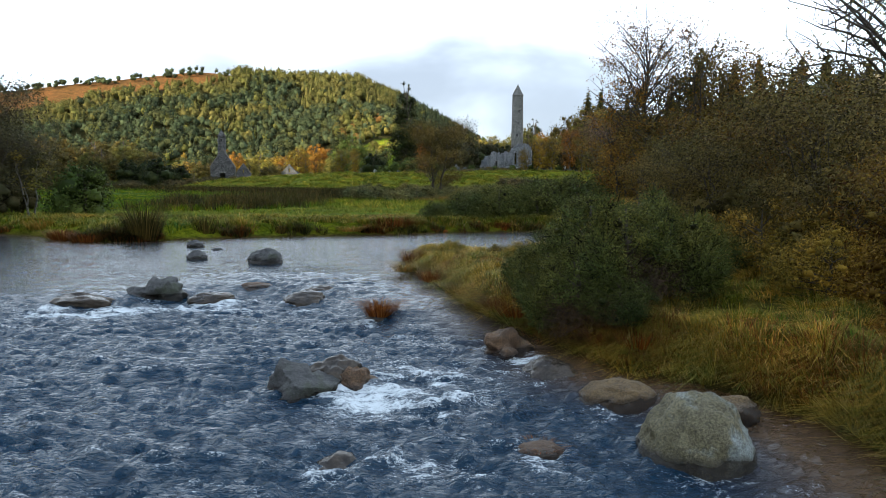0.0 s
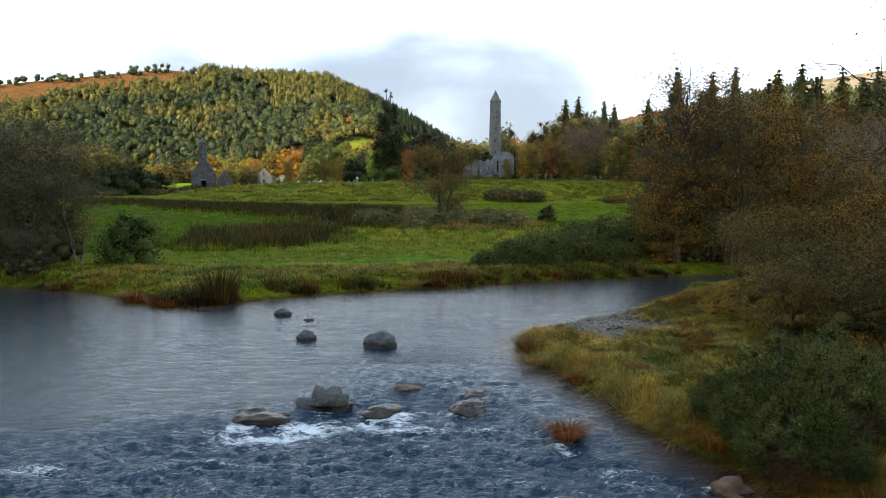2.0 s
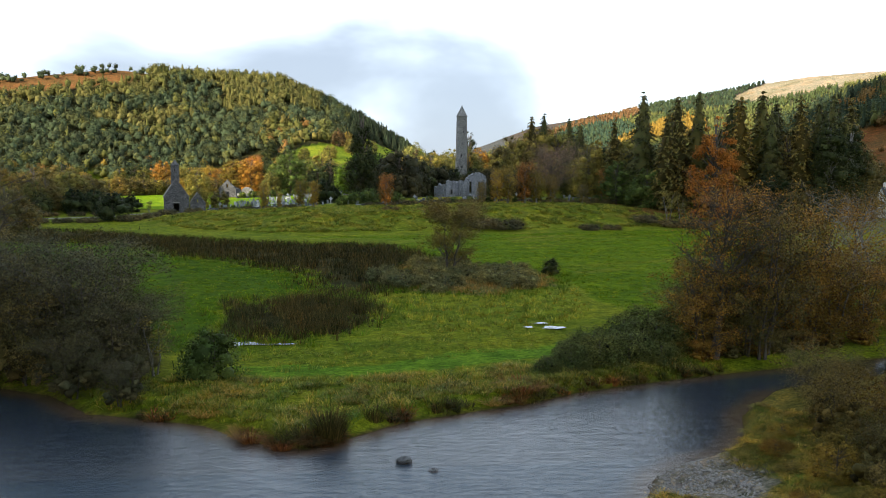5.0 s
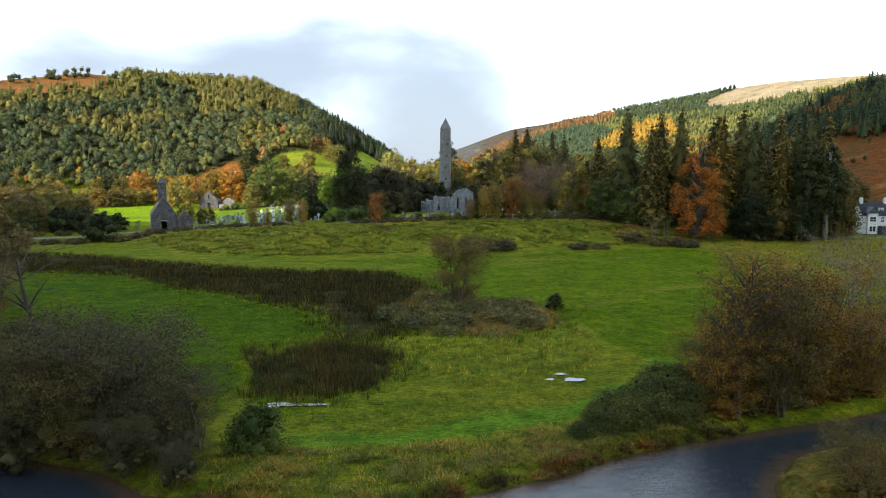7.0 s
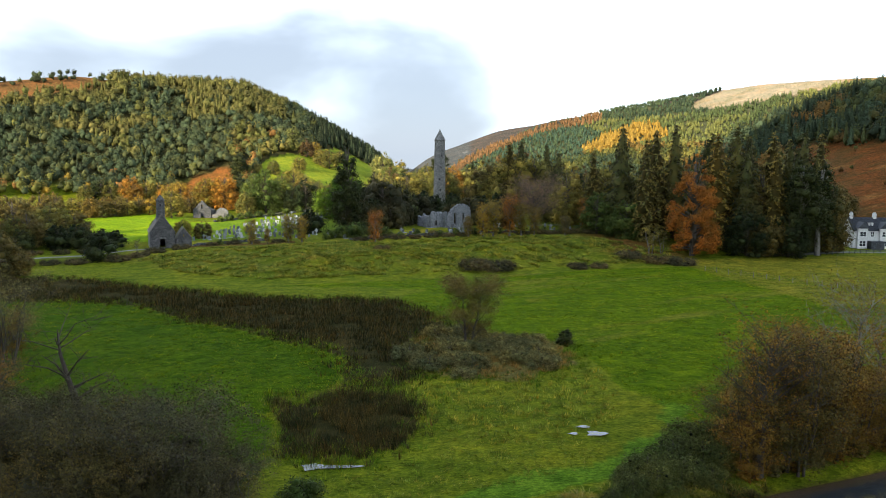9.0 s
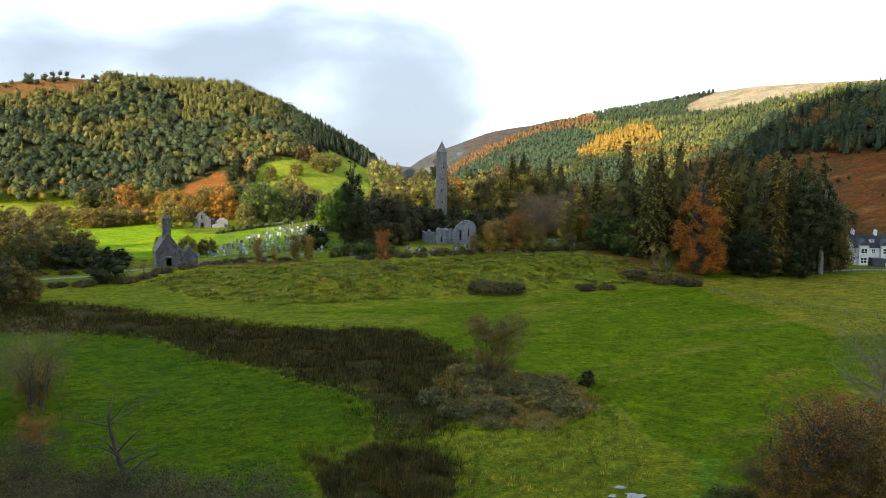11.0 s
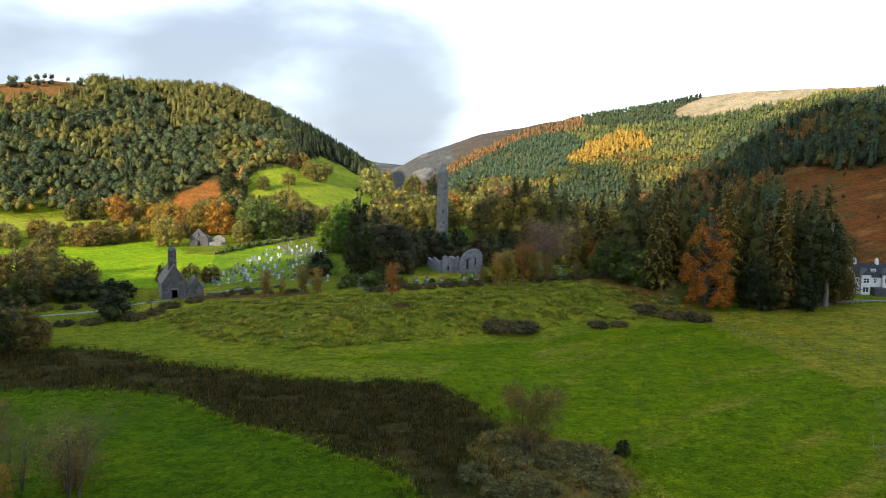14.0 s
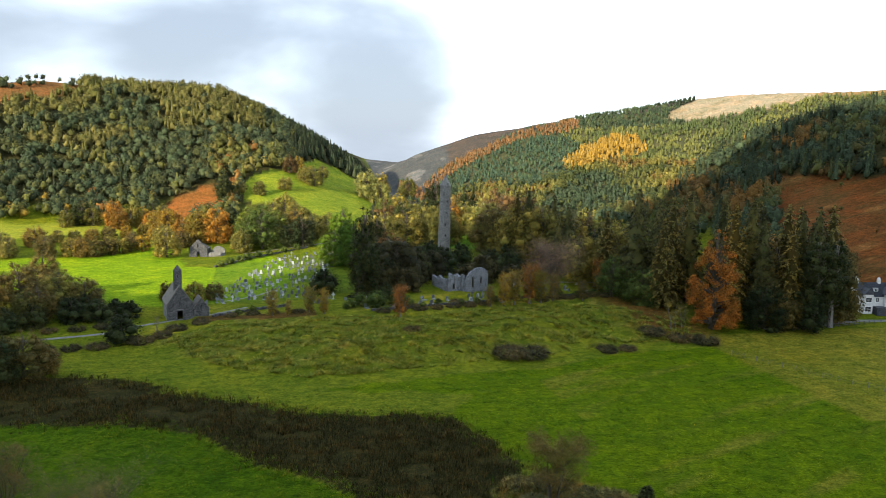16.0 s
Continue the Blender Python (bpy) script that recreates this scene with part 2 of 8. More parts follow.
def range_node(nt, v, a, b, c=0.0, d=1.0):
    m = nt.nodes.new("ShaderNodeMapRange")
    for k, val in enumerate((a, b, c, d)):
        m.inputs[k + 1].default_value = val
    nt.links.new(v, m.inputs[0])
    return m.outputs[0]


def bump_node(nt, h, strength, distance, bsdf):
    b = nt.nodes.new("ShaderNodeBump")
    b.inputs["Strength"].default_value, b.inputs["Distance"].default_value = strength, distance
    nt.links.new(h, b.inputs["Height"])
    nt.links.new(b.outputs[0], bsdf.inputs["Normal"])


def surface(name, dark, light, scale=3.0, fine=25.0, rough=0.85, bump=0.3, depth=0.02, stretch=None, stain=None, coords="Object"):
    """A rough two-scale surface: broad tone, fine grain, relief, and stains."""
    m, nt, bsdf, _ = nodes(name)
    broad, grain = noise_node(nt, scale, 5, 0.6, coords, stretch), noise_node(nt, fine, 4, 0.6, coords, stretch)
    mid = tuple((a + b) / 2 for a, b in zip(dark, light))
    col = ramp_node(nt, broad, [(0.3, dark), (0.5, mid), (0.72, light)])
    col = mix_node(nt, col, ramp_node(nt, grain, [(0.3, (0.55, 0.55, 0.55)), (0.7, (1.3, 1.3, 1.3))]), 0.7, "MULTIPLY")
    col = mix_node(nt, col, (0.80, 0.80, 0.80), 1.0, "MULTIPLY")
    if stain:
        s = noise_node(nt, scale * 0.45 + 0.6, 6, 0.7, coords)
        col = mix_node(nt, col, stain, range_node(nt, s, 0.56, 0.68, 0, 0.8))
    nt.links.new(col, bsdf.inputs["Base Color"])
    bsdf.inputs["Roughness"].default_value = rough
    bsdf.inputs["Specular IOR Level"].default_value = 0.25
    bump_node(nt, grain, bump, depth, bsdf)
    return m


def foliage(name, stops, rough=0.6, through=0.18, attribute=False, mottle=1.0):
    """Leaves: each leaf takes its own tone, each plant a little of its own too."""
    m, nt, bsdf, out = nodes(name)
    geo = nt.nodes.new("ShaderNodeNewGeometry")
    col = ramp_node(nt, geo.outputs["Random Per Island"], stops)
    if attribute:
        at = nt.nodes.new("ShaderNodeAttribute")
        at.attribute_name = "tint"
        col = mix_node(nt, at.outputs["Color"], col, 1.0, "MULTIPLY")
    info = nt.nodes.new("ShaderNodeObjectInfo")
    col = mix_node(nt, col, ramp_node(nt, info.outputs["Random"], [(0.0, (0.62, 0.66, 0.64)), (0.5, (1, 1, 1)), (1.0, (1.32, 1.16, 0.9))]), 1.0, "MULTIPLY")
    patch = noise_node(nt, 0.35, 2, 0.5)
    col = mix_node(nt, col, ramp_node(nt, patch, [(0.35, (0.64, 0.74, 0.74)), (0.65, (1.25, 1.10, 0.92))]), mottle, "MULTIPLY")
    col = mix_node(nt, col, (0.76, 0.76, 0.76), 1.0, "MULTIPLY")
    nt.links.new(col, bsdf.inputs["Base Color"])
    bsdf.inputs["Roughness"].default_value = rough
    bsdf.inputs["Specular IOR Level"].default_value = 0.06
    tr, ms = nt.nodes.new("ShaderNodeBsdfTranslucent"), nt.nodes.new("ShaderNodeMixShader")
    nt.links.new(col, tr.inputs[0])
    ms.inputs[0].default_value = through
    nt.links.new(bsdf.outputs[0], ms.inputs[1]); nt.links.new(tr.outputs[0], ms.inputs[2]); nt.links.new(ms.outputs[0], out.inputs[0])
    return m


def plain(name, col, rough=0.6, metal=0.0):
    m, nt, bsdf, _ = nodes(name)
    n = noise_node(nt, 6.0, 4, 0.6)
    c = mix_node(nt, col, ramp_node(nt, n, [(0.3, (0.8, 0.8, 0.8)), (0.7, (1.12, 1.12, 1.12))]), 1.0, "MULTIPLY")
    nt.links.new(c, bsdf.inputs["Base Color"])
    bsdf.inputs["Roughness"].default_value, bsdf.inputs["Metallic"].default_value = rough, metal
    return m


def tones(c, spread=0.45, shift=(0.0, 0.0, 0.0)):
    """Five stops around a leaf colour."""
    out = []
    for k, p in enumerate((0.0, 0.25, 0.5, 0.75, 1.0)):
        f = 1 + spread * (p - 0.5) * 2
        out.append((p, tuple(max(0.002, ch * f + s * (p - 0.5)) for ch, s in zip(c, shift))))
    return out


def ground_material():
    m, nt, bsdf, _ = nodes("ground_cover")
    at = nt.nodes.new("ShaderNodeAttribute")
    at.attribute_name = "cover"
    c = at.outputs["Color"]
    broad, mid, fine = noise_node(nt, 0.07, 5, 0.6), noise_node(nt, 0.7, 7, 0.72), noise_node(nt, 6.0, 5, 0.75)
    c = mix_node(nt, c, ramp_node(nt, broad, [(0.32, (0.78, 0.86, 0.8)), (0.5, (1, 1, 1)), (0.7, (1.3, 1.12, 1.0))]), 1.0, "MULTIPLY")
    c = mix_node(nt, c, ramp_node(nt, mid, [(0.3, (0.50, 0.56, 0.46)), (0.5, (1, 1, 1)), (0.72, (1.5, 1.36, 1.25))]), 1.0, "MULTIPLY")
    sward = noise_node(nt, 2.2, 4, 0.7, "Object", (0.7, 1.5, 1.0))
    c = mix_node(nt, c, ramp_node(nt, sward, [(0.34, (0.55, 0.62, 0.5)), (0.5, (1, 1, 1)), (0.66, (1.45, 1.34, 1.2))]), 1.0, "MULTIPLY")
    tuft = noise_node(nt, 0.24, 6, 0.7, "Object", (1.0, 1.8, 1.0))
    c = mix_node(nt, c, ramp_node(nt, tuft, [(0.34, (0.66, 0.74, 0.70)), (0.5, (1, 1, 1)), (0.66, (1.32, 1.18, 1.1))]), 1.0, "MULTIPLY")
    c = mix_node(nt, c, ramp_node(nt, fine, [(0.3, (0.45, 0.47, 0.45)), (0.7, (1.55, 1.5, 1.4))]), 1.0, "MULTIPLY")
    c = mix_node(nt, c, (0.76, 0.76, 0.76), 1.0, "MULTIPLY")
    nt.links.new(c, bsdf.inputs["Base Color"])
    bsdf.inputs["Roughness"].default_value = 0.95
    bsdf.inputs["Specular IOR Level"].default_value = 0.02
    add = nt.nodes.new("ShaderNodeMath")
    nt.links.new(mid, add.inputs[0]); nt.links.new(fine, add.inputs[1])
    bump_node(nt, add.outputs[0], 0.8, 0.25, bsdf)
    return m


def water_material():
    m, nt, bsdf, out = nodes("river_water")
    foam_at, bed_at = nt.nodes.new("ShaderNodeAttribute"), nt.nodes.new("ShaderNodeAttribute")
    foam_at.attribute_name, bed_at.attribute_name = "foam", "shallow"
    brk = nt.nodes.new("ShaderNodeAttribute"); brk.attribute_name = "broken"
    deep = mix_node(nt, mix_node(nt, (0.006, 0.018, 0.030), (0.003, 0.017, 0.036), brk.outputs["Fac"]), (0.085, 0.046, 0.018), bed_at.outputs["Fac"])
    nt.links.new(deep, bsdf.inputs["Base Color"])
    bsdf.inputs["Roughness"].default_value = 0.06
    bsdf.inputs["IOR"].default_value = 1.33
    nt.links.new(mix_node(nt, (0.86, 0.95, 1.0), (0.38, 0.72, 1.0), brk.outputs["Fac"]), bsdf.inputs["Specular Tint"])
    # ripples: long and low on the pool, short and steep where the water is broken
    pool, rip = noise_node(nt, 1.1, 6, 0.66, "Object", (0.9, 1.9, 1.0)), noise_node(nt, 6.0, 4, 0.6, "Object", (0.6, 1.5, 1.0))
    pool.node.inputs["Distortion"].default_value = 2.2
    gain = range_node(nt, brk.outputs["Fac"], 0, 1, 0.04, 1.0)
    mul = nt.nodes.new("ShaderNodeMath"); mul.operation = "MULTIPLY"
    rip.node.inputs["Distortion"].default_value = 0.9
    nt.links.new(rip, mul.inputs[0]); nt.links.new(gain, mul.inputs[1])
    tot = nt.nodes.new("ShaderNodeMath")
    low = nt.nodes.new("ShaderNodeMath"); low.operation = "MULTIPLY"
    nt.links.new(pool, low.inputs[0]); nt.links.new(range_node(nt, brk.outputs["Fac"], 0, 1, 0.34, 0.6), low.inputs[1])
    nt.links.new(low.outputs[0], tot.inputs[0]); nt.links.new(mul.outputs[0], tot.inputs[1])
    b = nt.nodes.new("ShaderNodeBump")
    b.inputs["Strength"].default_value, b.inputs["Distance"].default_value = 0.95, 0.14
    nt.links.new(tot.outputs[0], b.inputs["Height"])
    nt.links.new(b.outputs[0], bsdf.inputs["Normal"])
    # broken foam: strands and flecks where the flow tumbles
    n1, n2 = noise_node(nt, 5.0, 8, 0.75, "Object", (0.8, 1.3, 1.0)), noise_node(nt, 28.0, 5, 0.8)
    s = nt.nodes.new("ShaderNodeMath"); s.operation = "MULTIPLY_ADD"; s.inputs[1].default_value = 0.55
    nt.links.new(n2, s.inputs[0]); nt.links.new(n1, s.inputs[2])
    t = nt.nodes.new("ShaderNodeMath")
    nt.links.new(s.outputs[0], t.inputs[0]); nt.links.new(foam_at.outputs["Fac"], t.inputs[1])
    # thin lacing strands drawn out along the flow
    lace = noise_node(nt, 4.2, 6, 0.7, "Object", (0.7, 1.9, 1.0))
    off = nt.nodes.new("ShaderNodeMath"); off.operation = "SUBTRACT"; off.inputs[1].default_value = 0.5
    nt.links.new(lace, off.inputs[0])
    mag = nt.nodes.new("ShaderNodeMath"); mag.operation = "ABSOLUTE"
    nt.links.new(off.outputs[0], mag.inputs[0])
    strand = range_node(nt, mag.outputs[0], 0.0, 0.026, 0.24, 0.0)
    sb = nt.nodes.new("ShaderNodeMath"); sb.operation = "MULTIPLY_ADD"
    nt.links.new(strand, sb.inputs[0]); nt.links.new(brk.outputs["Fac"], sb.inputs[1]); nt.links.new(t.outputs[0], sb.inputs[2])
    cut = range_node(nt, sb.outputs[0], 1.06, 1.30, 0.0, 0.9)
    white = nt.nodes.new("ShaderNodeBsdfDiffuse")
    white.inputs[0].default_value = (0.58, 0.63, 0.65, 1)
    ms = nt.nodes.new("ShaderNodeMixShader")
    nt.links.new(cut, ms.inputs[0]); nt.links.new(bsdf.outputs[0], ms.inputs[1]); nt.links.new(white.outputs[0], ms.inputs[2]); nt.links.new(ms.outputs[0], out.inputs[0])
    return m


GROUND, WATER = ground_material(), water_material()
BARK = surface("bark", (0.035, 0.027, 0.020), (0.11, 0.09, 0.07), 2.0, 18.0, 0.95, 0.6, 0.03, (1, 1, 0.3))
BARK_PALE = surface("pale_bark", (0.09, 0.08, 0.07), (0.27, 0.25, 0.22), 1.6, 14.0, 0.9, 0.4, 0.02, (1, 1, 0.4))
def masonry(name, dark, light, pale, size=3.6, flat=1.7):
    """Rubble stonework: stones of differing tone in recessed joints, with pale lichen."""
    m, nt, bsdf, _ = nodes(name)
    tc, mp = nt.nodes.new("ShaderNodeTexCoord"), nt.nodes.new("ShaderNodeMapping")
    mp.inputs["Scale"].default_value = (1, 1, flat)
    nt.links.new(tc.outputs["Object"], mp.inputs[0])
    cell, gap = nt.nodes.new("ShaderNodeTexVoronoi"), nt.nodes.new("ShaderNodeTexVoronoi")
    gap.feature = "DISTANCE_TO_EDGE"
    for v in (cell, gap):
        v.inputs["Scale"].default_value = size
        nt.links.new(mp.outputs[0], v.inputs["Vector"])
    sep = nt.nodes.new("ShaderNodeSeparateColor")
    nt.links.new(cell.outputs["Color"], sep.inputs[0])
    col = ramp_node(nt, sep.outputs[0], [(0.0, dark), (0.55, tuple((a + b) / 2 for a, b in zip(dark, light))), (1.0, light)])
    broad, grain = noise_node(nt, 0.5, 5, 0.6), noise_node(nt, 9.0, 4, 0.65)
    col = mix_node(nt, col, pale, range_node(nt, broad, 0.52, 0.70, 0.0, 0.55))
    col = mix_node(nt, col, ramp_node(nt, grain, [(0.3, (0.65, 0.65, 0.65)), (0.7, (1.25, 1.25, 1.25))]), 0.8, "MULTIPLY")
    col = mix_node(nt, col, (0.78, 0.78, 0.79), 1.0, "MULTIPLY")
    joint = range_node(nt, gap.outputs["Distance"], 0.0, 0.09)
    col = mix_node(nt, tuple(c * 0.45 for c in dark), col, joint)
    nt.links.new(col, bsdf.inputs["Base Color"])
    bsdf.inputs["Roughness"].default_value = 0.9
    bsdf.inputs["Specular IOR Level"].default_value = 0.2
    bump_node(nt, joint, 0.8, 0.06, bsdf)
    return m


STONE = masonry("rubble_stone", (0.11, 0.108, 0.10), (0.37, 0.36, 0.33), (0.42, 0.40, 0.35))
STONE_WORN = masonry("worn_grey_stone", (0.075, 0.080, 0.090), (0.42, 0.43, 0.45), (0.50, 0.50, 0.49))
STONE_DARK = masonry("dark_schist", (0.045, 0.045, 0.046), (0.20, 0.195, 0.19), (0.27, 0.265, 0.25))
ROOF_STONE = surface("stone_roof", (0.095, 0.085, 0.072), (0.24, 0.215, 0.18), 1.2, 7.0, 0.9, 0.6, 0.05, (1, 1, 2.2), (0.20, 0.19, 0.14))
def river_rock(name, dark, light, stain, speck=34.0):
    """Granite with speckle, patches of lichen and a dark wet foot at the waterline."""
    m, nt, bsdf, _ = nodes(name)
    broad, grain, blot = noise_node(nt, 2.0, 6, 0.65), noise_node(nt, speck, 4, 0.7), noise_node(nt, 1.1, 5, 0.6, "Object", (1.3, 0.8, 1.0))
    col = ramp_node(nt, broad, [(0.28, dark), (0.5, tuple((a + b) / 2 for a, b in zip(dark, light))), (0.72, light)])
    col = mix_node(nt, col, stain, range_node(nt, blot, 0.50, 0.62, 0.0, 0.75))
    col = mix_node(nt, col, ramp_node(nt, grain, [(0.34, (0.35, 0.35, 0.35)), (0.5, (1, 1, 1)), (0.68, (1.7, 1.7, 1.7))]), 0.9, "MULTIPLY")
    col = mix_node(nt, col, (0.68, 0.69, 0.70), 1.0, "MULTIPLY")
    tc, sep = nt.nodes.new("ShaderNodeTexCoord"), nt.nodes.new("ShaderNodeSeparateXYZ")
    nt.links.new(tc.outputs["Object"], sep.inputs[0])
    lap = nt.nodes.new("ShaderNodeMath"); lap.operation = "MULTIPLY_ADD"; lap.inputs[1].default_value = -0.34
    nt.links.new(broad, lap.inputs[0]); nt.links.new(sep.outputs[2], lap.inputs[2])
    wet = range_node(nt, lap.outputs[0], -0.02, 0.10, 1.0, 0.0)
    col = mix_node(nt, col, mix_node(nt, col, (0.16, 0.13, 0.10), 1.0, "MULTIPLY"), wet)
    nt.links.new(col, bsdf.inputs["Base Color"])
    nt.links.new(range_node(nt, wet, 0, 1, 0.8, 0.18), bsdf.inputs["Roughness"])
    add = nt.nodes.new("ShaderNodeMath")
    nt.links.new(broad, add.inputs[0]); nt.links.new(grain, add.inputs[1])
    bump_node(nt, add.outputs[0], 0.9, 0.06, bsdf)
    return m


GREY_ROCK = river_rock("grey_granite", (0.035, 0.037, 0.04), (0.17, 0.168, 0.16), (0.07, 0.085, 0.045))
TAN_ROCK = river_rock("tan_granite", (0.10, 0.062, 0.026), (0.32, 0.21, 0.095), (0.17, 0.10, 0.03))
PALE_ROCK = river_rock("lichened_granite", (0.10, 0.085, 0.04), (0.25, 0.215, 0.12), (0.34, 0.39, 0.38), 26.0)
WET_ROCK = surface("wet_rock", (0.018, 0.016, 0.014), (0.09, 0.07, 0.05), 2.4, 20.0, 0.25, 0.5, 0.02)
RUST_ROCK = river_rock("rusty_rock", (0.07, 0.042, 0.025), (0.30, 0.17, 0.085), (0.12, 0.11, 0.09))
GRAVEL = surface("gravel", (0.12, 0.105, 0.09), (0.36, 0.33, 0.29), 6.0, 40.0, 0.9, 0.8, 0.03)
WHITEWASH = surface("white_render", (0.66, 0.65, 0.62), (0.82, 0.81, 0.78), 0.8, 9.0, 0.85, 0.1, 0.01)
SLATE = surface("slate_roof", (0.03, 0.033, 0.04), (0.09, 0.095, 0.11), 2.0, 12.0, 0.55, 0.4, 0.02)
WOOD_GREY = surface("weathered_wood", (0.12, 0.10, 0.08), (0.32, 0.29, 0.25), 3.0, 22.0, 0.9, 0.4, 0.01, (1, 1, 0.2))
GRAVE_GREY = surface("grave_granite", (0.10, 0.11, 0.12), (0.30, 0.31, 0.325), 2.0, 14.0, 0.7, 0.2, 0.01)
GRAVE_DARK = surface("dark_grave_stone", (0.04, 0.045, 0.05), (0.16, 0.17, 0.18), 2.0, 14.0, 0.6, 0.2, 0.01)
GRAVE_PALE = surface("pale_grave_stone", (0.34, 0.34, 0.34), (0.58, 0.58, 0.57), 2.0, 14.0, 0.7, 0.2, 0.01)
PATH = surface("pale_path", (0.12, 0.115, 0.10), (0.25, 0.24, 0.22), 0.8, 12.0, 0.95, 0.3, 0.02)
# near-black colour that carries the shade inside openings
SHADE_BLACK = plain("painted_shade_black", (0.012, 0.012, 0.013), 0.95)
PAINT_DARK = plain("dark_paint", (0.03, 0.03, 0.035), 0.5)
WHITE_PAINT = plain("white_paint", (0.78, 0.78, 0.76), 0.5)


def glass_material():
    m, nt, bsdf, _ = nodes("window_glass")
    bsdf.inputs["Base Color"].default_value = (0.02, 0.024, 0.03, 1)
    bsdf.inputs["Roughness"].default_value = 0.05
    return m


GLASS = glass_material()
LEAF = {
    "gorse": foliage("gorse_green", tones((0.096, 0.110, 0.032), 0.95)),
    "broom": foliage("olive_scrub", tones((0.27, 0.195, 0.042), 0.75), 0.6, 0.3),
    "scrub": foliage("brown_scrub", tones((0.138, 0.108, 0.036), 0.85), 0.7, 0.2),
    "rust": foliage("rust_leaves", tones((0.225, 0.128, 0.024), 0.7, (0, 0.03, 0)), 0.6, 0.25),
    "gold": foliage("gold_leaves", tones((0.270, 0.190, 0.036), 0.55, (0, 0.05, 0))),
    "yellow": foliage("yellow_leaves", tones((0.205, 0.215, 0.070), 0.5)),
    "orange": foliage("orange_leaves", tones((0.33, 0.165, 0.030), 0.6)),
    "copper": foliage("copper_leaves", tones((0.29, 0.125, 0.028), 0.75)),
    "brown": foliage("brown_leaves", tones((0.150, 0.116, 0.036), 0.6)),
    "russet": foliage("russet_leaves", tones((0.145, 0.092, 0.042), 0.6)),
    "olive": foliage("olive_leaves", tones((0.190, 0.172, 0.044), 0.65)),
    "green": foliage("green_leaves", tones((0.095, 0.128, 0.030), 0.6)),
    "lime": foliage("lime_leaves", tones((0.105, 0.180, 0.022), 0.5)),
    "dark": foliage("yew_green", tones((0.036, 0.047, 0.018), 0.7), 0.6, 0.15),
    "cypress": foliage("cypress_green", tones((0.030, 0.040, 0.016), 0.7), 0.6, 0.15),
    "yewbrown": foliage("bronze_yew", tones((0.044, 0.042, 0.020), 0.5), 0.6, 0.15),
    "spruce": foliage("spruce_needles", tones((0.085, 0.086, 0.030), 0.7), 0.6, 0.15),
    "spruceolive": foliage("olive_spruce_needles", tones((0.175, 0.142, 0.038), 0.75), 0.6, 0.15),
    "mauve": foliage("mauve_twigs", tones((0.42, 0.245, 0.185), 0.5)),
    "grey": foliage("grey_twigs", tones((0.112, 0.093, 0.072), 0.4)),
    "thicket": foliage("dark_thicket", tones((0.078, 0.072, 0.034), 0.7)),
    "grass": foliage("bank_grass", [(0, (0.11, 0.14, 0.02)), (0.35, (0.28, 0.24, 0.035)), (0.7, (0.48, 0.34, 0.06)), (0.9, (0.60, 0.41, 0.11)), (1, (0.70, 0.55, 0.26))], 0.6, 0.35, True),
    "straw": foliage("straw_grass", [(0, (0.14, 0.12, 0.026)), (0.4, (0.28, 0.20, 0.05)), (0.75, (0.40, 0.20, 0.045)), (1, (0.52, 0.36, 0.15))], 0.6, 0.35, True),
    "red": foliage("red_tussock", [(0, (0.075, 0.026, 0.012)), (0.4, (0.18, 0.062, 0.018)), (0.8, (0.29, 0.115, 0.03)), (1, (0.38, 0.21, 0.08))], 0.6, 0.3, True),
    "rush": foliage("rush_stems", [(0, (0.020, 0.022, 0.008)), (0.4, (0.055, 0.050, 0.014)), (0.75, (0.120, 0.090, 0.026)), (1, (0.20, 0.14, 0.05))], 0.7, 0.2, True),
    "dark_rush": foliage("dark_rush_stems", [(0, (0.013, 0.014, 0.005)), (0.4, (0.040, 0.036, 0.010)), (0.75, (0.098, 0.072, 0.020)), (1, (0.17, 0.12, 0.04))], 0.7, 0.2, True),
    "tuft": foliage("mound_tussock", [(0, (0.085, 0.13, 0.012)), (0.5, (0.21, 0.24, 0.026)), (0.85, (0.33, 0.32, 0.05)), (1, (0.44, 0.40, 0.11))], 0.7, 0.3, True),
    "green_grass": foliage("green_bank_grass", [(0, (0.05, 0.085, 0.010)), (0.45, (0.12, 0.17, 0.018)), (0.8, (0.24, 0.25, 0.04)), (1, (0.38, 0.32, 0.09))], 0.6, 0.3, True),
    "gorse_dead": foliage("dead_gorse_stems", tones((0.070, 0.050, 0.040), 0.6), 0.8, 0.1),
    "sage": foliage("sage_scrub", tones((0.175, 0.165, 0.068), 0.8), 0.7, 0.25),
    "bramble": foliage("bramble_stems", tones((0.105, 0.090, 0.045), 0.7), 0.7, 0.2),
    "pasture": foliage("pasture_grass", [(0, (0.045, 0.10, 0.003)), (0.5, (0.10, 0.18, 0.006)), (0.85, (0.17, 0.22, 0.012)), (1, (0.25, 0.24, 0.03))], 0.7, 0.3, True),
    "wood": foliage("far_wood", [(0, (0.72, 0.74, 0.75)), (0.5, (1, 1, 1)), (1, (1.25, 1.23, 1.18))], 0.8, 0.15, True, 0.3),
}


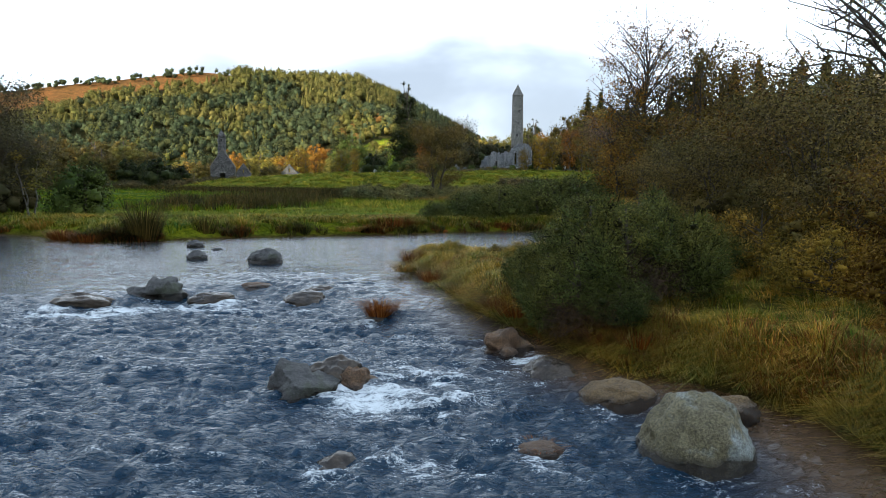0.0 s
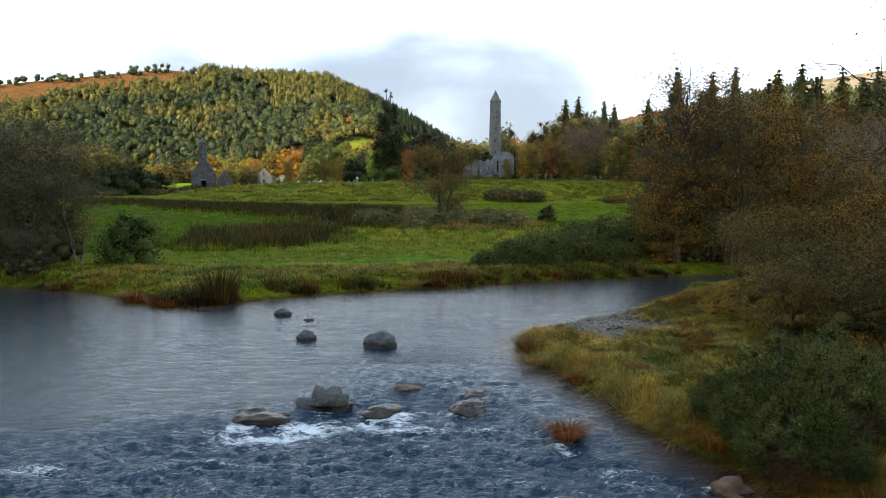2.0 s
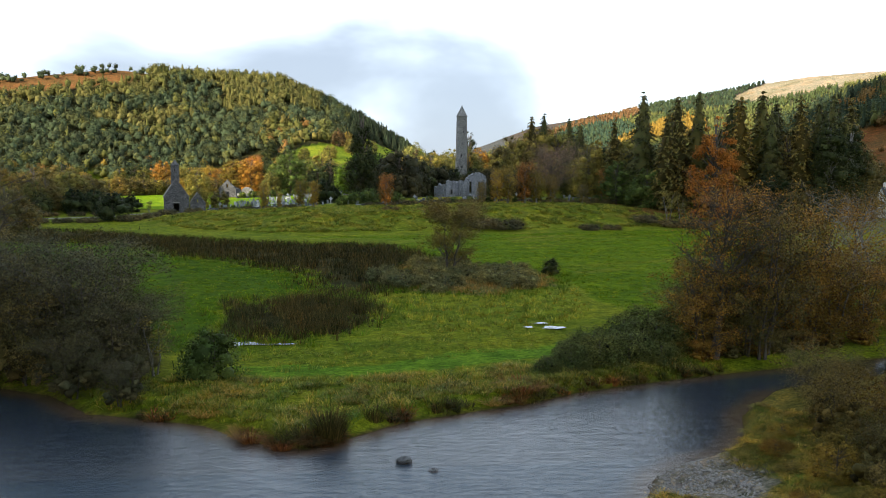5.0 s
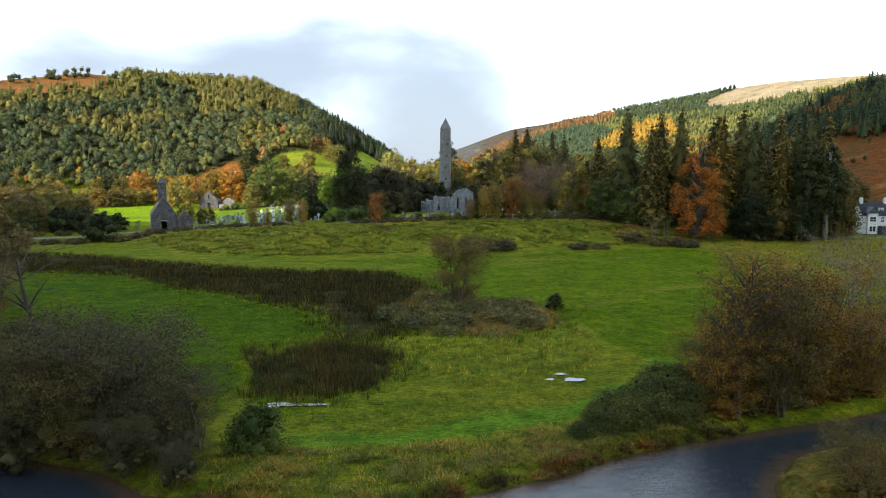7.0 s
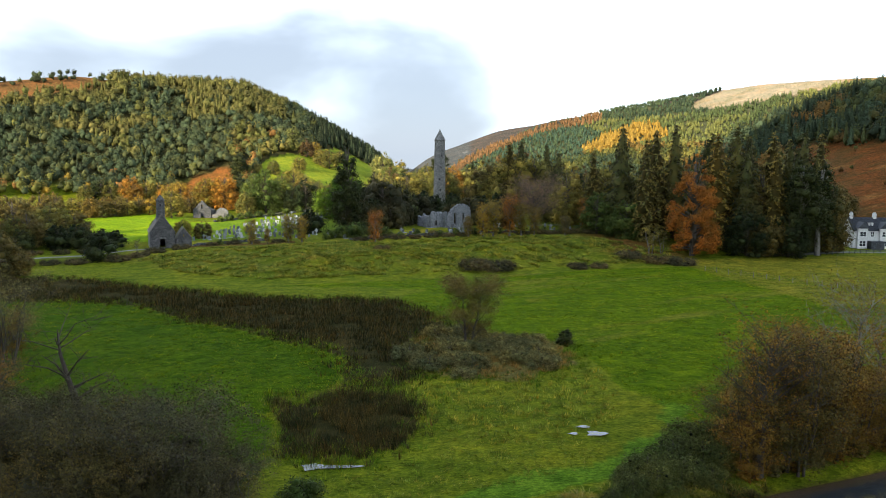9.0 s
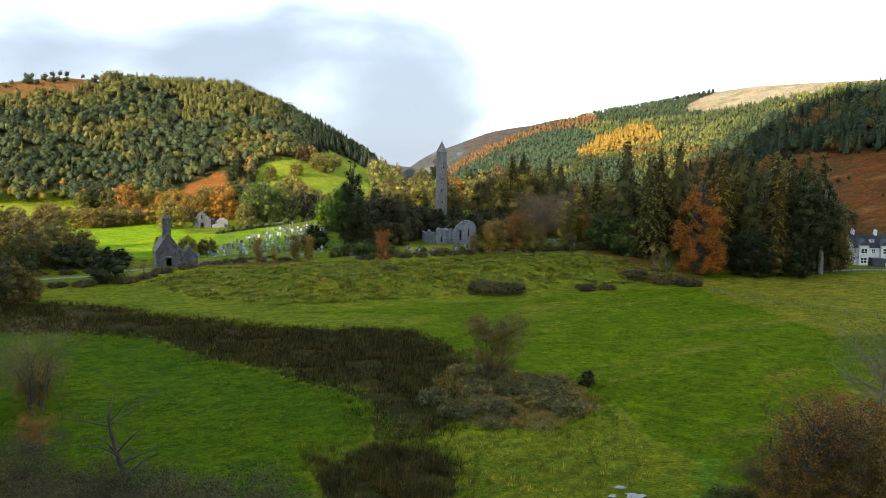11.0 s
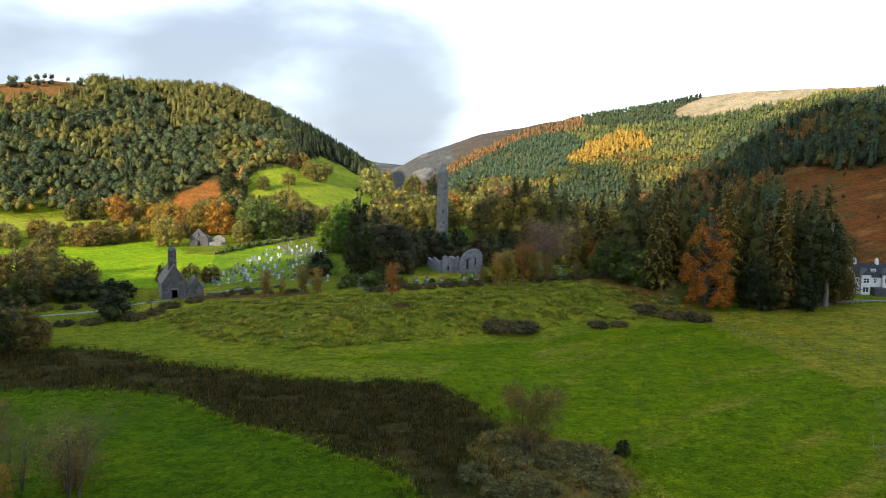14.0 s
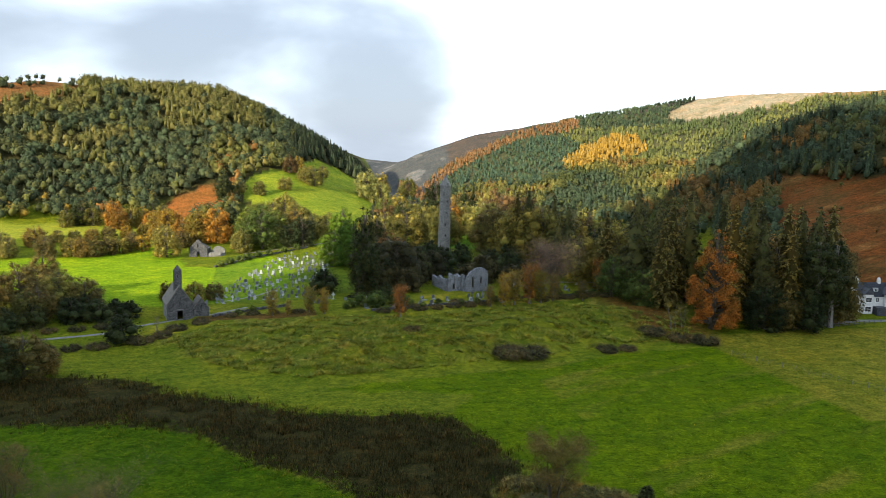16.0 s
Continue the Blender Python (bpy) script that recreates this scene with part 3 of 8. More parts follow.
# ---- mesh helpers ----
def mesh_object(name, verts, faces, mat, parent=None, label="", smooth=False, corners=None):
    """An object from arrays; corners: vertices per face when all faces have the same number."""
    me = bpy.data.meshes.new(name)
    verts = np.asarray(verts, np.float32)
    if corners:
        faces = np.asarray(faces, np.int32)
        n = len(faces)
        me.vertices.add(len(verts)); me.vertices.foreach_set("co", verts.ravel())
        me.loops.add(n * corners); me.loops.foreach_set("vertex_index", faces.ravel())
        me.polygons.add(n); me.polygons.foreach_set("loop_start", np.arange(0, n * corners, corners, dtype=np.int32))
        me.update(calc_edges=True)
    else:
        me.from_pydata([tuple(v) for v in verts.tolist()], [], faces)
    me.materials.append(mat)
    if smooth:
        me.polygons.foreach_set("use_smooth", np.ones(len(me.polygons), bool))
    ob = new(name, me)
    if parent:
        ob.parent = parent
    if label:
        ob["label"] = label
    return ob


def part(name, bm, mat, parent, label=""):
    me = bpy.data.meshes.new(name)
    bm.to_mesh(me)
    bm.free()
    me.materials.append(mat)
    ob = new(name, me)
    ob.parent = parent
    if label:
        ob["label"] = label
    return ob


def thing(name, x, y, z, turn, label, category, group=""):
    ob = new(name)
    ob.empty_display_size = 0.2
    ob.matrix_basis = pose(x, y, z, 0, 0, turn)
    return tagged(ob, label, category, group)


def box(bm, x0, y0, z0, x1, y1, z1, bevel=0.0):
    r = bmesh.ops.create_cube(bm, size=1.0)
    bmesh.ops.scale(bm, vec=(x1 - x0, y1 - y0, z1 - z0), verts=r["verts"])
    bmesh.ops.translate(bm, vec=((x0 + x1) / 2, (y0 + y1) / 2, (z0 + z1) / 2), verts=r["verts"])
    if bevel:
        es = list({e for v in r["verts"] for e in v.link_edges})
        bmesh.ops.bevel(bm, geom=es, offset=bevel, segments=1, affect="EDGES")


def prism(bm, outline, y0, y1):
    """A solid from an outline in x and z, between two depths y."""
    a = [bm.verts.new((x, y0, z)) for x, z in outline]
    b = [bm.verts.new((x, y1, z)) for x, z in outline]
    bm.faces.new(a); bm.faces.new(b[::-1])
    for k in range(len(a)):
        j = (k + 1) % len(a)
        bm.faces.new((a[j], a[k], b[k], b[j]))
    bmesh.ops.recalc_face_normals(bm, faces=bm.faces[:])


def tube(points, radii, sides, verts, faces):
    """Adds a tapered limb to the lists."""
    start = len(verts)
    for k, p in enumerate(points):
        d = (points[min(k + 1, len(points) - 1)] - points[max(k - 1, 0)])
        d = d / (np.linalg.norm(d) + 1e-9)
        u = np.cross(d, (0.31, 0.95, 0.05)); u /= np.linalg.norm(u) + 1e-9
        v = np.cross(d, u)
        for s in range(sides):
            a = 2 * math.pi * s / sides
            verts.append(p + radii[k] * (math.cos(a) * u + math.sin(a) * v))
    for k in range(len(points) - 1):
        for s in range(sides):
            t = (s + 1) % sides
            faces.append((start + k * sides + s, start + k * sides + t, start + (k + 1) * sides + t, start + (k + 1) * sides + s))
    faces.append(tuple(start + (len(points) - 1) * sides + s for s in range(sides)))


def quad_ball(n=3):
    """Directions and four-cornered faces of a round form made from a cube with n x n cells a side."""
    pts, faces = {}, []
    def at(p):
        return pts.setdefault(tuple(int(v) for v in p), len(pts))
    for axis in range(3):
        for s in (0, n):
            for i in range(n):
                for j in range(n):
                    quad = []
                    for a, b in ((0, 0), (1, 0), (1, 1), (0, 1)):
                        p = [0, 0, 0]
                        p[axis], p[(axis + 1) % 3], p[(axis + 2) % 3] = s, i + a, j + b
                        quad.append(at(p))
                    faces.append(quad if s else quad[::-1])
    d = np.array(list(pts)) * 2.0 / n - 1
    d = d / np.linalg.norm(d, axis=1)[:, None]
    return d, np.array(faces)


def join_quads(*sets):
    """Vertices and four-cornered faces of several sets as one."""
    vs, fs, k = [], [], 0
    for v, f in sets:
        v = np.asarray(v).reshape(-1, 3)
        vs.append(v); fs.append(np.asarray(f).reshape(-1, 4) + k)
        k += len(v)
    return np.concatenate(vs), np.concatenate(fs)


def lobes_solid(centres, radii, r, rough=0.24, squash=0.88, n=3):
    """Lumpy solid masses inside a crown, which close it to the light."""
    d, f = quad_ball(n)
    m = len(centres)
    rad = radii[:, None] * (1 + r.normal(0, rough, (m, len(d))))
    v = centres[:, None] + d[None] * rad[..., None] * np.array([1, 1, squash])
    return v.reshape(-1, 3), (f[None] + (np.arange(m) * len(d))[:, None, None]).reshape(-1, 4)


def cards(centres, out, long, wide, r, lean=0.7):
    """Leaves: small four-cornered blades around centres, facing roughly along out. Returns vertices and faces."""
    n = len(centres)
    nor = out + lean * r.normal(size=(n, 3))
    nor /= np.linalg.norm(nor, axis=1)[:, None] + 1e-9
    u = np.cross(nor, r.normal(size=(n, 3)))
    u /= np.linalg.norm(u, axis=1)[:, None] + 1e-9
    v = np.cross(nor, u)
    L = (long * r.uniform(0.6, 1.35, n))[:, None] if np.isscalar(long) else long[:, None]
    W = L * wide
    vs = np.stack([centres - u * L * 0.5, centres + v * W * 0.5 + u * L * 0.06, centres + u * L * 0.5, centres - v * W * 0.5 + u * L * 0.06], 1)
    return vs.reshape(-1, 3), np.arange(4 * n).reshape(n, 4)

# ---- ground ----
def spread(stops):
    """Grid lines from (from, to, spacing) stretches."""
    out = [np.array([stops[0][0]], float)]
    for a, b, d in stops:
        n = max(1, round((b - a) / d))
        out.append(a + (b - a) * np.arange(1, n + 1) / n)
    return np.concatenate(out)


def grid_faces(nx, ny):
    i = np.arange(nx * ny).reshape(ny, nx)
    return np.stack([i[:-1, :-1], i[:-1, 1:], i[1:, 1:], i[1:, :-1]], -1).reshape(-1, 4)


RUSHES = [(-125, 197), (-98, 193), (-75, 187), (-58, 172), (-43, 164), (-38, 159), (-28, 155), (-17, 154), (-9, 151), (-3, 138), (-1, 129), (-3, 113), (-8, 100), (-14, 93),
          (-20, 94), (-21, 105), (-23, 113), (-30, 120), (-37, 129), (-45, 135), (-56, 151), (-70, 158), (-88, 160), (-125, 162)]
RUSHES_NEAR = [(-30, 91), (-26, 87), (-20, 92), (-15, 89), (-12, 82), (-17, 71), (-23, 69.5), (-27.5, 72), (-28.5, 82)]
ROUGH = [(-9, 118), (3, 121), (14, 112), (11.5, 100), (3, 93), (-7, 96), (-12, 104)]
FIELD = [(-150, 160), (-88, 160), (-70, 158), (-56, 150), (-45, 134), (-37, 128), (-30, 119), (-23, 112), (-21, 104), (-21, 94), (-30, 90), (-29, 78), (-30, 66), (-45, 62), (-150, 80)]
LEA = [(-9, 150), (0, 165), (-33, 172), (-14, 176), (9, 179), (22, 180), (39, 187), (56, 190), (74, 191), (120, 178), (200, 176), (200, 82), (60, 74), (30, 68), (16, 74), (14, 92), (15, 112), (4, 122), (0, 128), (-2, 138)]
TRACK = [(-26, 60), (-14, 61), (-4, 63), (5, 67), (12, 74), (16, 82), (18, 80), (14, 70), (6, 63), (-4, 59.5), (-14, 58), (-26, 57.5)]
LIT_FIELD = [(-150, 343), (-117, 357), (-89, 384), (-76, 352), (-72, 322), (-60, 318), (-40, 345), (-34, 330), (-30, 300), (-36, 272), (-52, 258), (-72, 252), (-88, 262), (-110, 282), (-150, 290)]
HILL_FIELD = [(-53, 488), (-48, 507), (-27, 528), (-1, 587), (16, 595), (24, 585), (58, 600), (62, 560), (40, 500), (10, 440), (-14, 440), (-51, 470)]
BRACKEN = [(-112, 462), (-93, 490), (-75, 500), (-54, 508), (-55, 485), (-62, 468), (-83, 462), (-100, 456)]
CLEARFELL = [(310, 640), (318, 656), (354, 671), (368, 692), (400, 692), (436, 652), (452, 622), (437, 612), (405, 600), (369, 606), (346, 602), (327, 605), (308, 625)]
GOLD_STAND = [(189, 577), (215, 607), (235, 617), (256, 622), (258, 580), (251, 564), (235, 547), (226, 556), (212, 550), (196, 548), (186, 558)]
RUST_BAND = [(10, 8, 14), (12.5, 25, 32), (13.5, 30, 38), (15.3, 40, 47), (17.4, 51, 59), (21, 60, 71), (24, 68, 78)]      # bearing, lower and upper height of the orange larch belt



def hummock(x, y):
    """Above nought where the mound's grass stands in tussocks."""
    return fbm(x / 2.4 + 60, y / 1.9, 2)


def moor_line(b):
    """Height above which the western hill is open moor."""
    return curve(b, [(-31, 30), (-25.7, 44), (-22, 57), (-18.5, 66), (-14.8, 73), (-12.9, 79), (-11, 92)])


def cover_colour(x, y, z):
    """Base colour of the ground by what grows there, with some light and shade put in."""
    jx, jy = x + 2.2 * fbm(x / 7, y / 7, 3), y + 2.2 * fbm(x / 7 + 50, y / 7 + 20, 3)
    b, r = polar(x, y)
    c = np.empty(x.shape + (3,))
    c[:] = (0.118, 0.148, 0.010)                                  # rough pasture

    def put(mask, colour, amount=1.0):
        m = np.asarray(mask, float)[..., None] * amount
        c[:] = c * (1 - m) + np.array(colour) * m

    put(inside(jx, jy, LEA), (0.080, 0.130, 0.002))
    put(inside(jx, jy, FIELD), (0.048, 0.093, 0.002))
    streak = step(0.1, 0.6, fbm((x + y * 0.35) / 30, (y - x * 0.45) / 5, 3)) * (x > 18) * (y < 185) * (y > 80)
    put(streak, (0.16, 0.155, 0.02), 0.65)
    put((x > 77) & (y > 135) & (y < 200), (0.175, 0.165, 0.020), 0.8)
    put(inside(jx, jy, TRACK), (0.085, 0.175, 0.014), 0.8)
    put(inside(jx, jy, RUSHES) | inside(jx, jy, RUSHES_NEAR), (0.036, 0.033, 0.011))
    put(inside(jx, jy, ROUGH), (0.14, 0.125, 0.04))
    rise = step(2, 14, y - curve(x, FOOT)) * (1 - step(45, 70, y - curve(x, FOOT))) * step(-85, -60, x) * (1 - step(75, 90, x))
    put(rise, (0.190, 0.205, 0.014))
    put(rise * step(0.05, 0.45, fbm(x / 8, y / 4, 3)), (0.27, 0.23, 0.05), 0.8)
    # shade in the gaps between tussocks, put into the ground colour
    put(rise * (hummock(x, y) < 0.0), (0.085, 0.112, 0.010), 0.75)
    put(rise * step(55, 68, jx) * (1 - step(84, 92, jx)) * (y > 196), (0.12, 0.055, 0.020), 0.85)
    edge = np.abs(jy - curve(x, [(-80, 236), (-55, 234), (-40, 232), (0, 228)])) < 3.2
    put(edge & (x < -28) & (x > -62), (0.10, 0.045, 0.018), 0.85)
    # green field, its sunlit brightness partly put into the base colour
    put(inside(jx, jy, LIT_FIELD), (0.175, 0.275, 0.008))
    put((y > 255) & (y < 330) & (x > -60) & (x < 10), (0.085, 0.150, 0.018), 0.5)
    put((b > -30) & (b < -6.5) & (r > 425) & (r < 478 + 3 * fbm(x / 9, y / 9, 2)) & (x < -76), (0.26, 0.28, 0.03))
    put((b > 4) & (b < 16) & (r > 330) & (r < 520), (0.10, 0.19, 0.015))
    wood = step(8, 16, z) * (r > 280)
    put(wood, (0.050, 0.048, 0.020))
    put(wood * (b < -11) * (z + 2.5 * fbm(x / 20, y / 20, 3) > moor_line(b)), (0.17, 0.085, 0.034))
    put(inside(jx, jy, BRACKEN), (0.21, 0.085, 0.026))
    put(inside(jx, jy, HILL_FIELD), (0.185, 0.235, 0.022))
    put((b > 33) & (z > 6) & (z < 40 + 4 * fbm(x / 25, y / 25, 3)) & (r > 270) & (r < 520), (0.125, 0.047, 0.014))
    put((b > 33) & (z > 6) & (z < 40) & (r > 270) & (r < 520) & (fbm(x / 9, y / 14, 4) > 0.05), (0.10, 0.055, 0.018), 0.8)
    put((b > 33) & (z > 6) & (z < 40) & (r > 270) & (r < 520) & (fbm(x / 6 + 30, y / 9, 4) > 0.3), (0.20, 0.105, 0.035), 0.7)
    far = far_side(x, y) & (z > 6)
    band = np.array(RUST_BAND)
    put(far, (0.075, 0.080, 0.042))
    put(far & (z > np.interp(b, band[:, 0], band[:, 2])) & (b < 29.4), (0.082, 0.068, 0.062))
    put(far & (b < 12.2), (0.080, 0.084, 0.092))
    put(far & (b < 12.6) & (fbm(x / 22, y / 60, 3) > 0.34), (0.15, 0.15, 0.16))
    felled = inside(x + 4 * fbm(x / 20, y / 20, 3), y, CLEARFELL)
    put(far & (b > 29.4) & (z > curve(b, [(29.4, 90), (32, 95), (36, 95), (40, 96)])), (0.26, 0.17, 0.08))
    put(felled, (0.33, 0.27, 0.20))
    put(felled & (fbm(x / 9, y / 5, 3) > 0.18), (0.24, 0.19, 0.12), 0.8)
    land = edge_distance(x, y, RIVER) * np.where(inside(x, y, RIVER), -1, 1)
    shing = bar(x, y) + 0.25 * fbm(x / 1.3, y / 1.3, 3)
    put((shing > 0.42) & (land > -1.5), (0.20, 0.175, 0.145))
    nearside = (y < curve(x, [(-3, 36), (0, 38), (6, 44), (12, 50), (40, 58)])) & (x > -3) & (x < 40)
    put(nearside & (land > 0) & (shing < 0.42), (0.115, 0.100, 0.024))
    put(step(0.5, -0.1, land) * (r < 150), (0.055, 0.036, 0.018))
    put(land < -0.3, (0.060, 0.035, 0.018))
    return c


gx = spread([(-3600, -900, 180), (-900, -450, 45), (-450, -150, 10), (-150, -62, 2.2), (-62, -30, 0.9), (-30, 14, 0.42), (14, 60, 0.95), (60, 130, 1.9), (130, 500, 9), (500, 1200, 25), (1200, 3600, 160)])
gy = spread([(-1500, -60, 120), (-60, 4, 4), (4, 62, 0.42), (62, 130, 0.95), (130, 215, 0.85), (215, 330, 2.0), (330, 700, 6), (700, 1400, 18), (1400, 3800, 150)])
X, Y = np.meshgrid(gx, gy)
Z = ground_height(X, Y)
ground = mesh_object("ground", np.stack([X, Y, Z], -1).reshape(-1, 3), grid_faces(len(gx), len(gy)), GROUND, smooth=True, corners=4)
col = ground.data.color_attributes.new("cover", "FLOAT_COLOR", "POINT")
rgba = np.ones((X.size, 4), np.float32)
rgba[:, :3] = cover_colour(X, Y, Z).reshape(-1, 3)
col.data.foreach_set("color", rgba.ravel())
tagged(ground, "grassy valley floor with meadow, mound and autumn hillsides", "ground", kind="structure")


# ---- water ----
ROCKS_WET = []   # (x, y, radius) of stones that break the flow, filled below


def build_water(stones):
    wx = spread([(-145, -45, 5), (-45, -20, 0.4), (-20, 7.0, 0.085), (7.0, 36, 0.5), (36, 145, 6)])
    wy = spread([(-70, 0, 5), (0, 6, 0.5), (6, 30, 0.085), (30, 62, 0.3), (62, 84, 2)])
    x, y = np.meshgrid(wx, wy)
    level, past = water_level(x, y)
    rough = np.maximum(step(2.5, -2.0, past), 0.6 * step(9.5, 1.0, past) * step(-12, -6, x) * step(40, 34, y))
    px, py = x + 0.8 * fbm(x / 2.3, y / 2.3, 2) + 0.25 * y, y + 0.8 * fbm(x / 2.3 + 9, y / 2.3 + 4, 2)
    chop = fbm(px / 0.44, py / 0.24, 3, 0.6)
    swell = fbm(px / 1.5 + 3, py / 0.75, 3)
    ridge = (1 - np.abs(fbm(px / 0.8 + 31, py / 0.36 + 7, 3)) * 2.2) ** 2
    ridge = np.clip(ridge, 0, 1.2)
    z = level + rough * (0.075 * chop + 0.11 * swell + 0.095 * ridge - 0.045) + (1 - rough) * (0.006 * chop + 0.014 * swell)
    foam = step(0.55, 0.95, rough) * (0.30 * ridge ** 2 * step(0.0, 0.5, swell) + 0.10 * np.clip(chop, 0, 1))
    foam += 0.30 * np.exp(-((past + 1.5) / 0.9) ** 2) * step(-0.25, 0.35, fbm(x / 1.6, y / 1.1 + 40, 3)) * step(-24, -18, x)
    for sx, sy, sr in stones:
        d = np.hypot(x - sx, y - sy)
        ux, uy = (x - sx), (y - sy)
        wake = np.exp(-(ux - 0.12 * uy) ** 2 / (0.75 * sr) ** 2) * step(-3.6 * sr, -0.5 * sr, uy) * step(0.2 * sr, -0.4 * sr, uy) * rough
        foam += 0.26 * wake * step(-0.25, 0.4, fbm(x / 0.7, y / 0.7 + 70, 3)) + 0.12 * rough * np.exp(-((d - sr * 0.95) / 0.16) ** 2)
        z += 0.06 * np.exp(-((d - sr) / 0.3) ** 2) * rough - 0.08 * wake
    for fx, fy, fw, fl, fs in ((-0.4, 16.4, 1.0, 0.9, 0.34), (-1.5, 13.8, 1.2, 1.2, 0.40), (-0.2, 14.4, 1.2, 1.3, 0.36), (-0.3, 10.9, 0.5, 0.5, 0.4), (-6.5, 23.2, 1.8, 0.9, 0.32), (-9.5, 22.9, 1.6, 0.8, 0.32), (-11.5, 22.3, 2.0, 0.8, 0.30), (-3.0, 22.6, 1.2, 0.7, 0.30), (-4.6, 9.2, 0.8, 0.5, 0.3), (1.7, 16.4, 0.8, 0.5, 0.4)):
        foam += fs * np.exp(-((x - fx) / fw) ** 2 - ((y - fy) / fl) ** 2) * step(-0.4, 0.4, fbm(x / 0.6 + 5, y / 0.45, 3))
    land = edge_distance(x, y, RIVER) * np.where(inside(x, y, RIVER), -1, 1)
    calm = step(-1.6, -0.3, land) * (x > -3)
    z = z * (1 - 0.5 * calm) + level * 0.5 * calm
    foam *= 1 - 0.85 * calm
    shallow = np.clip(step(-3.4, -0.2, land) * (x > 0) * step(20, 14, y) + 0.55 * step(-2.0, -0.2, land), 0, 1) + 0.12 * (y > 40)
    ob = mesh_object("river", np.stack([x, y, z], -1).reshape(-1, 3), grid_faces(len(wx), len(wy)), WATER, smooth=True, corners=4)
    foam = np.minimum(foam, 0.50)
    for nm, val in (("foam", foam), ("shallow", shallow), ("broken", rough)):
        at = ob.data.attributes.new(nm, "FLOAT", "POINT")
        at.data.foreach_set("value", np.clip(val, 0, 1).astype(np.float32).ravel())
    tagged(ob, "dark blue river with white foam below a ledge and a still pool", "river", kind="structure")
    return ob

# ---- stones in the river ----
def boulder(x, y, z, rx, ry, rz, mat, seed, label, turn=0.0, lump=0.22, group="river boulders", flat=0.0, name="boulder"):
    """A worn stone, bedded at z: a rounded block with facets, chips and a flattened side."""
    bm = bmesh.new()
    bmesh.ops.create_icosphere(bm, subdivisions=5 if y < 36 else 4, radius=1.0)
    o = Vector((seed * 7.13, seed * 3.7, seed * 1.9))
    planes = []
    r = np.random.default_rng(seed)
    for _ in range(7):
        d = Vector(r.normal(size=3)).normalized()
        planes.append((d, 0.80 + 0.18 * r.random()))
    for v in bm.verts:
        p = v.co.copy()
        n = noise.fractal(p * 1.1 + o, 1.0, 2.0, 4) * lump
        p = p * (1 + n)
        for d, cut in planes:
            over = p.dot(d) - cut
            if over > 0:
                p -= d * over * (0.35 + flat)
        p += v.co * (noise.fractal(p * 4.0 + o, 0.9, 2.1, 5) * 0.055 - 0.06 * max(0.0, 0.12 - abs(noise.fractal(p * 2.2 + o * 2, 1.0, 2.0, 3))) / 0.12)
        v.co = (p.x * rx, p.y * ry, p.z * rz)
    ob = thing(name, x, y, z, turn, label, "boulder", group)
    st = part("stone", bm, mat, ob)
    st.data.polygons.foreach_set("use_smooth", np.ones(len(st.data.polygons), bool))
    ROCKS_WET.append((x, y, max(rx, ry) * 0.8))
    return ob


boulder(-7.5, 33.2, 0.06, 0.70, 0.66, 0.60, GREY_ROCK, 3, "smooth grey boulder standing in the still pool", 20, 0.25, flat=0.3)
boulder(-10.95, 34.7, 0.0, 0.46, 0.42, 0.40, GREY_ROCK, 4, "small grey boulder in the still pool", 50)
boulder(-12.95, 40.9, 0.02, 0.45, 0.4, 0.36, GREY_ROCK, 5, "small dark boulder near the far bank", 10)
boulder(-11.4, 39.5, -0.05, 0.32, 0.3, 0.2, GREY_ROCK, 6, "low dark stone near the far bank", 70)
boulder(-9.15, 24.9, -0.24, 0.70, 0.66, 0.56, GREY_ROCK, 7, "mossy grey boulder on the river ledge", 15, 0.8, flat=0.6)
boulder(-6.35, 26.7, -0.22, 0.75, 0.5, 0.24, RUST_ROCK, 8, "flat brown slab on the river ledge", 5)
boulder(-4.3, 24.7, -0.32, 0.74, 0.55, 0.36, WET_ROCK, 9, "flat grey slab on the river ledge", 25)
boulder(-11.2, 24.0, -0.34, 1.35, 0.7, 0.40, WET_ROCK, 10, "wet black slab on the river ledge", 0, 0.4, flat=0.4)
boulder(-7.2, 24.2, -0.22, 0.7, 0.5, 0.28, WET_ROCK, 12, "low dark rock below the ledge", 40)
boulder(-2.62, 14.6, -0.52, 0.70, 0.62, 0.60, GREY_ROCK, 14, "streaked grey rock in the rapids", 10, 0.5, flat=0.6)
boulder(-1.72, 15.0, -0.50, 0.52, 0.45, 0.46, RUST_ROCK, 15, "rusty brown rock in the rapids", 30, 0.5, flat=0.6)
boulder(-2.15, 15.1, -0.42, 0.6, 0.4, 0.5, WET_ROCK, 16, "wet black rock in the rapids", 0, 0.35)
boulder(1.5, 17.6, -0.36, 0.72, 0.55, 0.46, RUST_ROCK, 17, "brown rock at the edge of the bank", 20, 0.7, flat=0.6)
boulder(3.2, 14.0, -0.44, 0.74, 0.6, 0.46, TAN_ROCK, 18, "tan boulder under the grassy bank", 10, 0.12)
boulder(3.80, 11.5, -0.50, 0.90, 0.85, 0.95, PALE_ROCK, 19, "large pale lichened granite boulder by the bank", 15, 0.10, flat=-0.22)
boulder(1.45, 11.45, -0.55, 0.5, 0.4, 0.24, RUST_ROCK, 20, "orange-brown stone just awash", 0, 0.1)
boulder(-1.5, 11.3, -0.80, 0.7, 0.5, 0.32, WET_ROCK, 21, "wet black rock awash in the rapids", 60)
boulder(-2.9, 9.7, -0.82, 0.7, 0.5, 0.34, WET_ROCK, 22, "wet black rock awash in the rapids", 0)
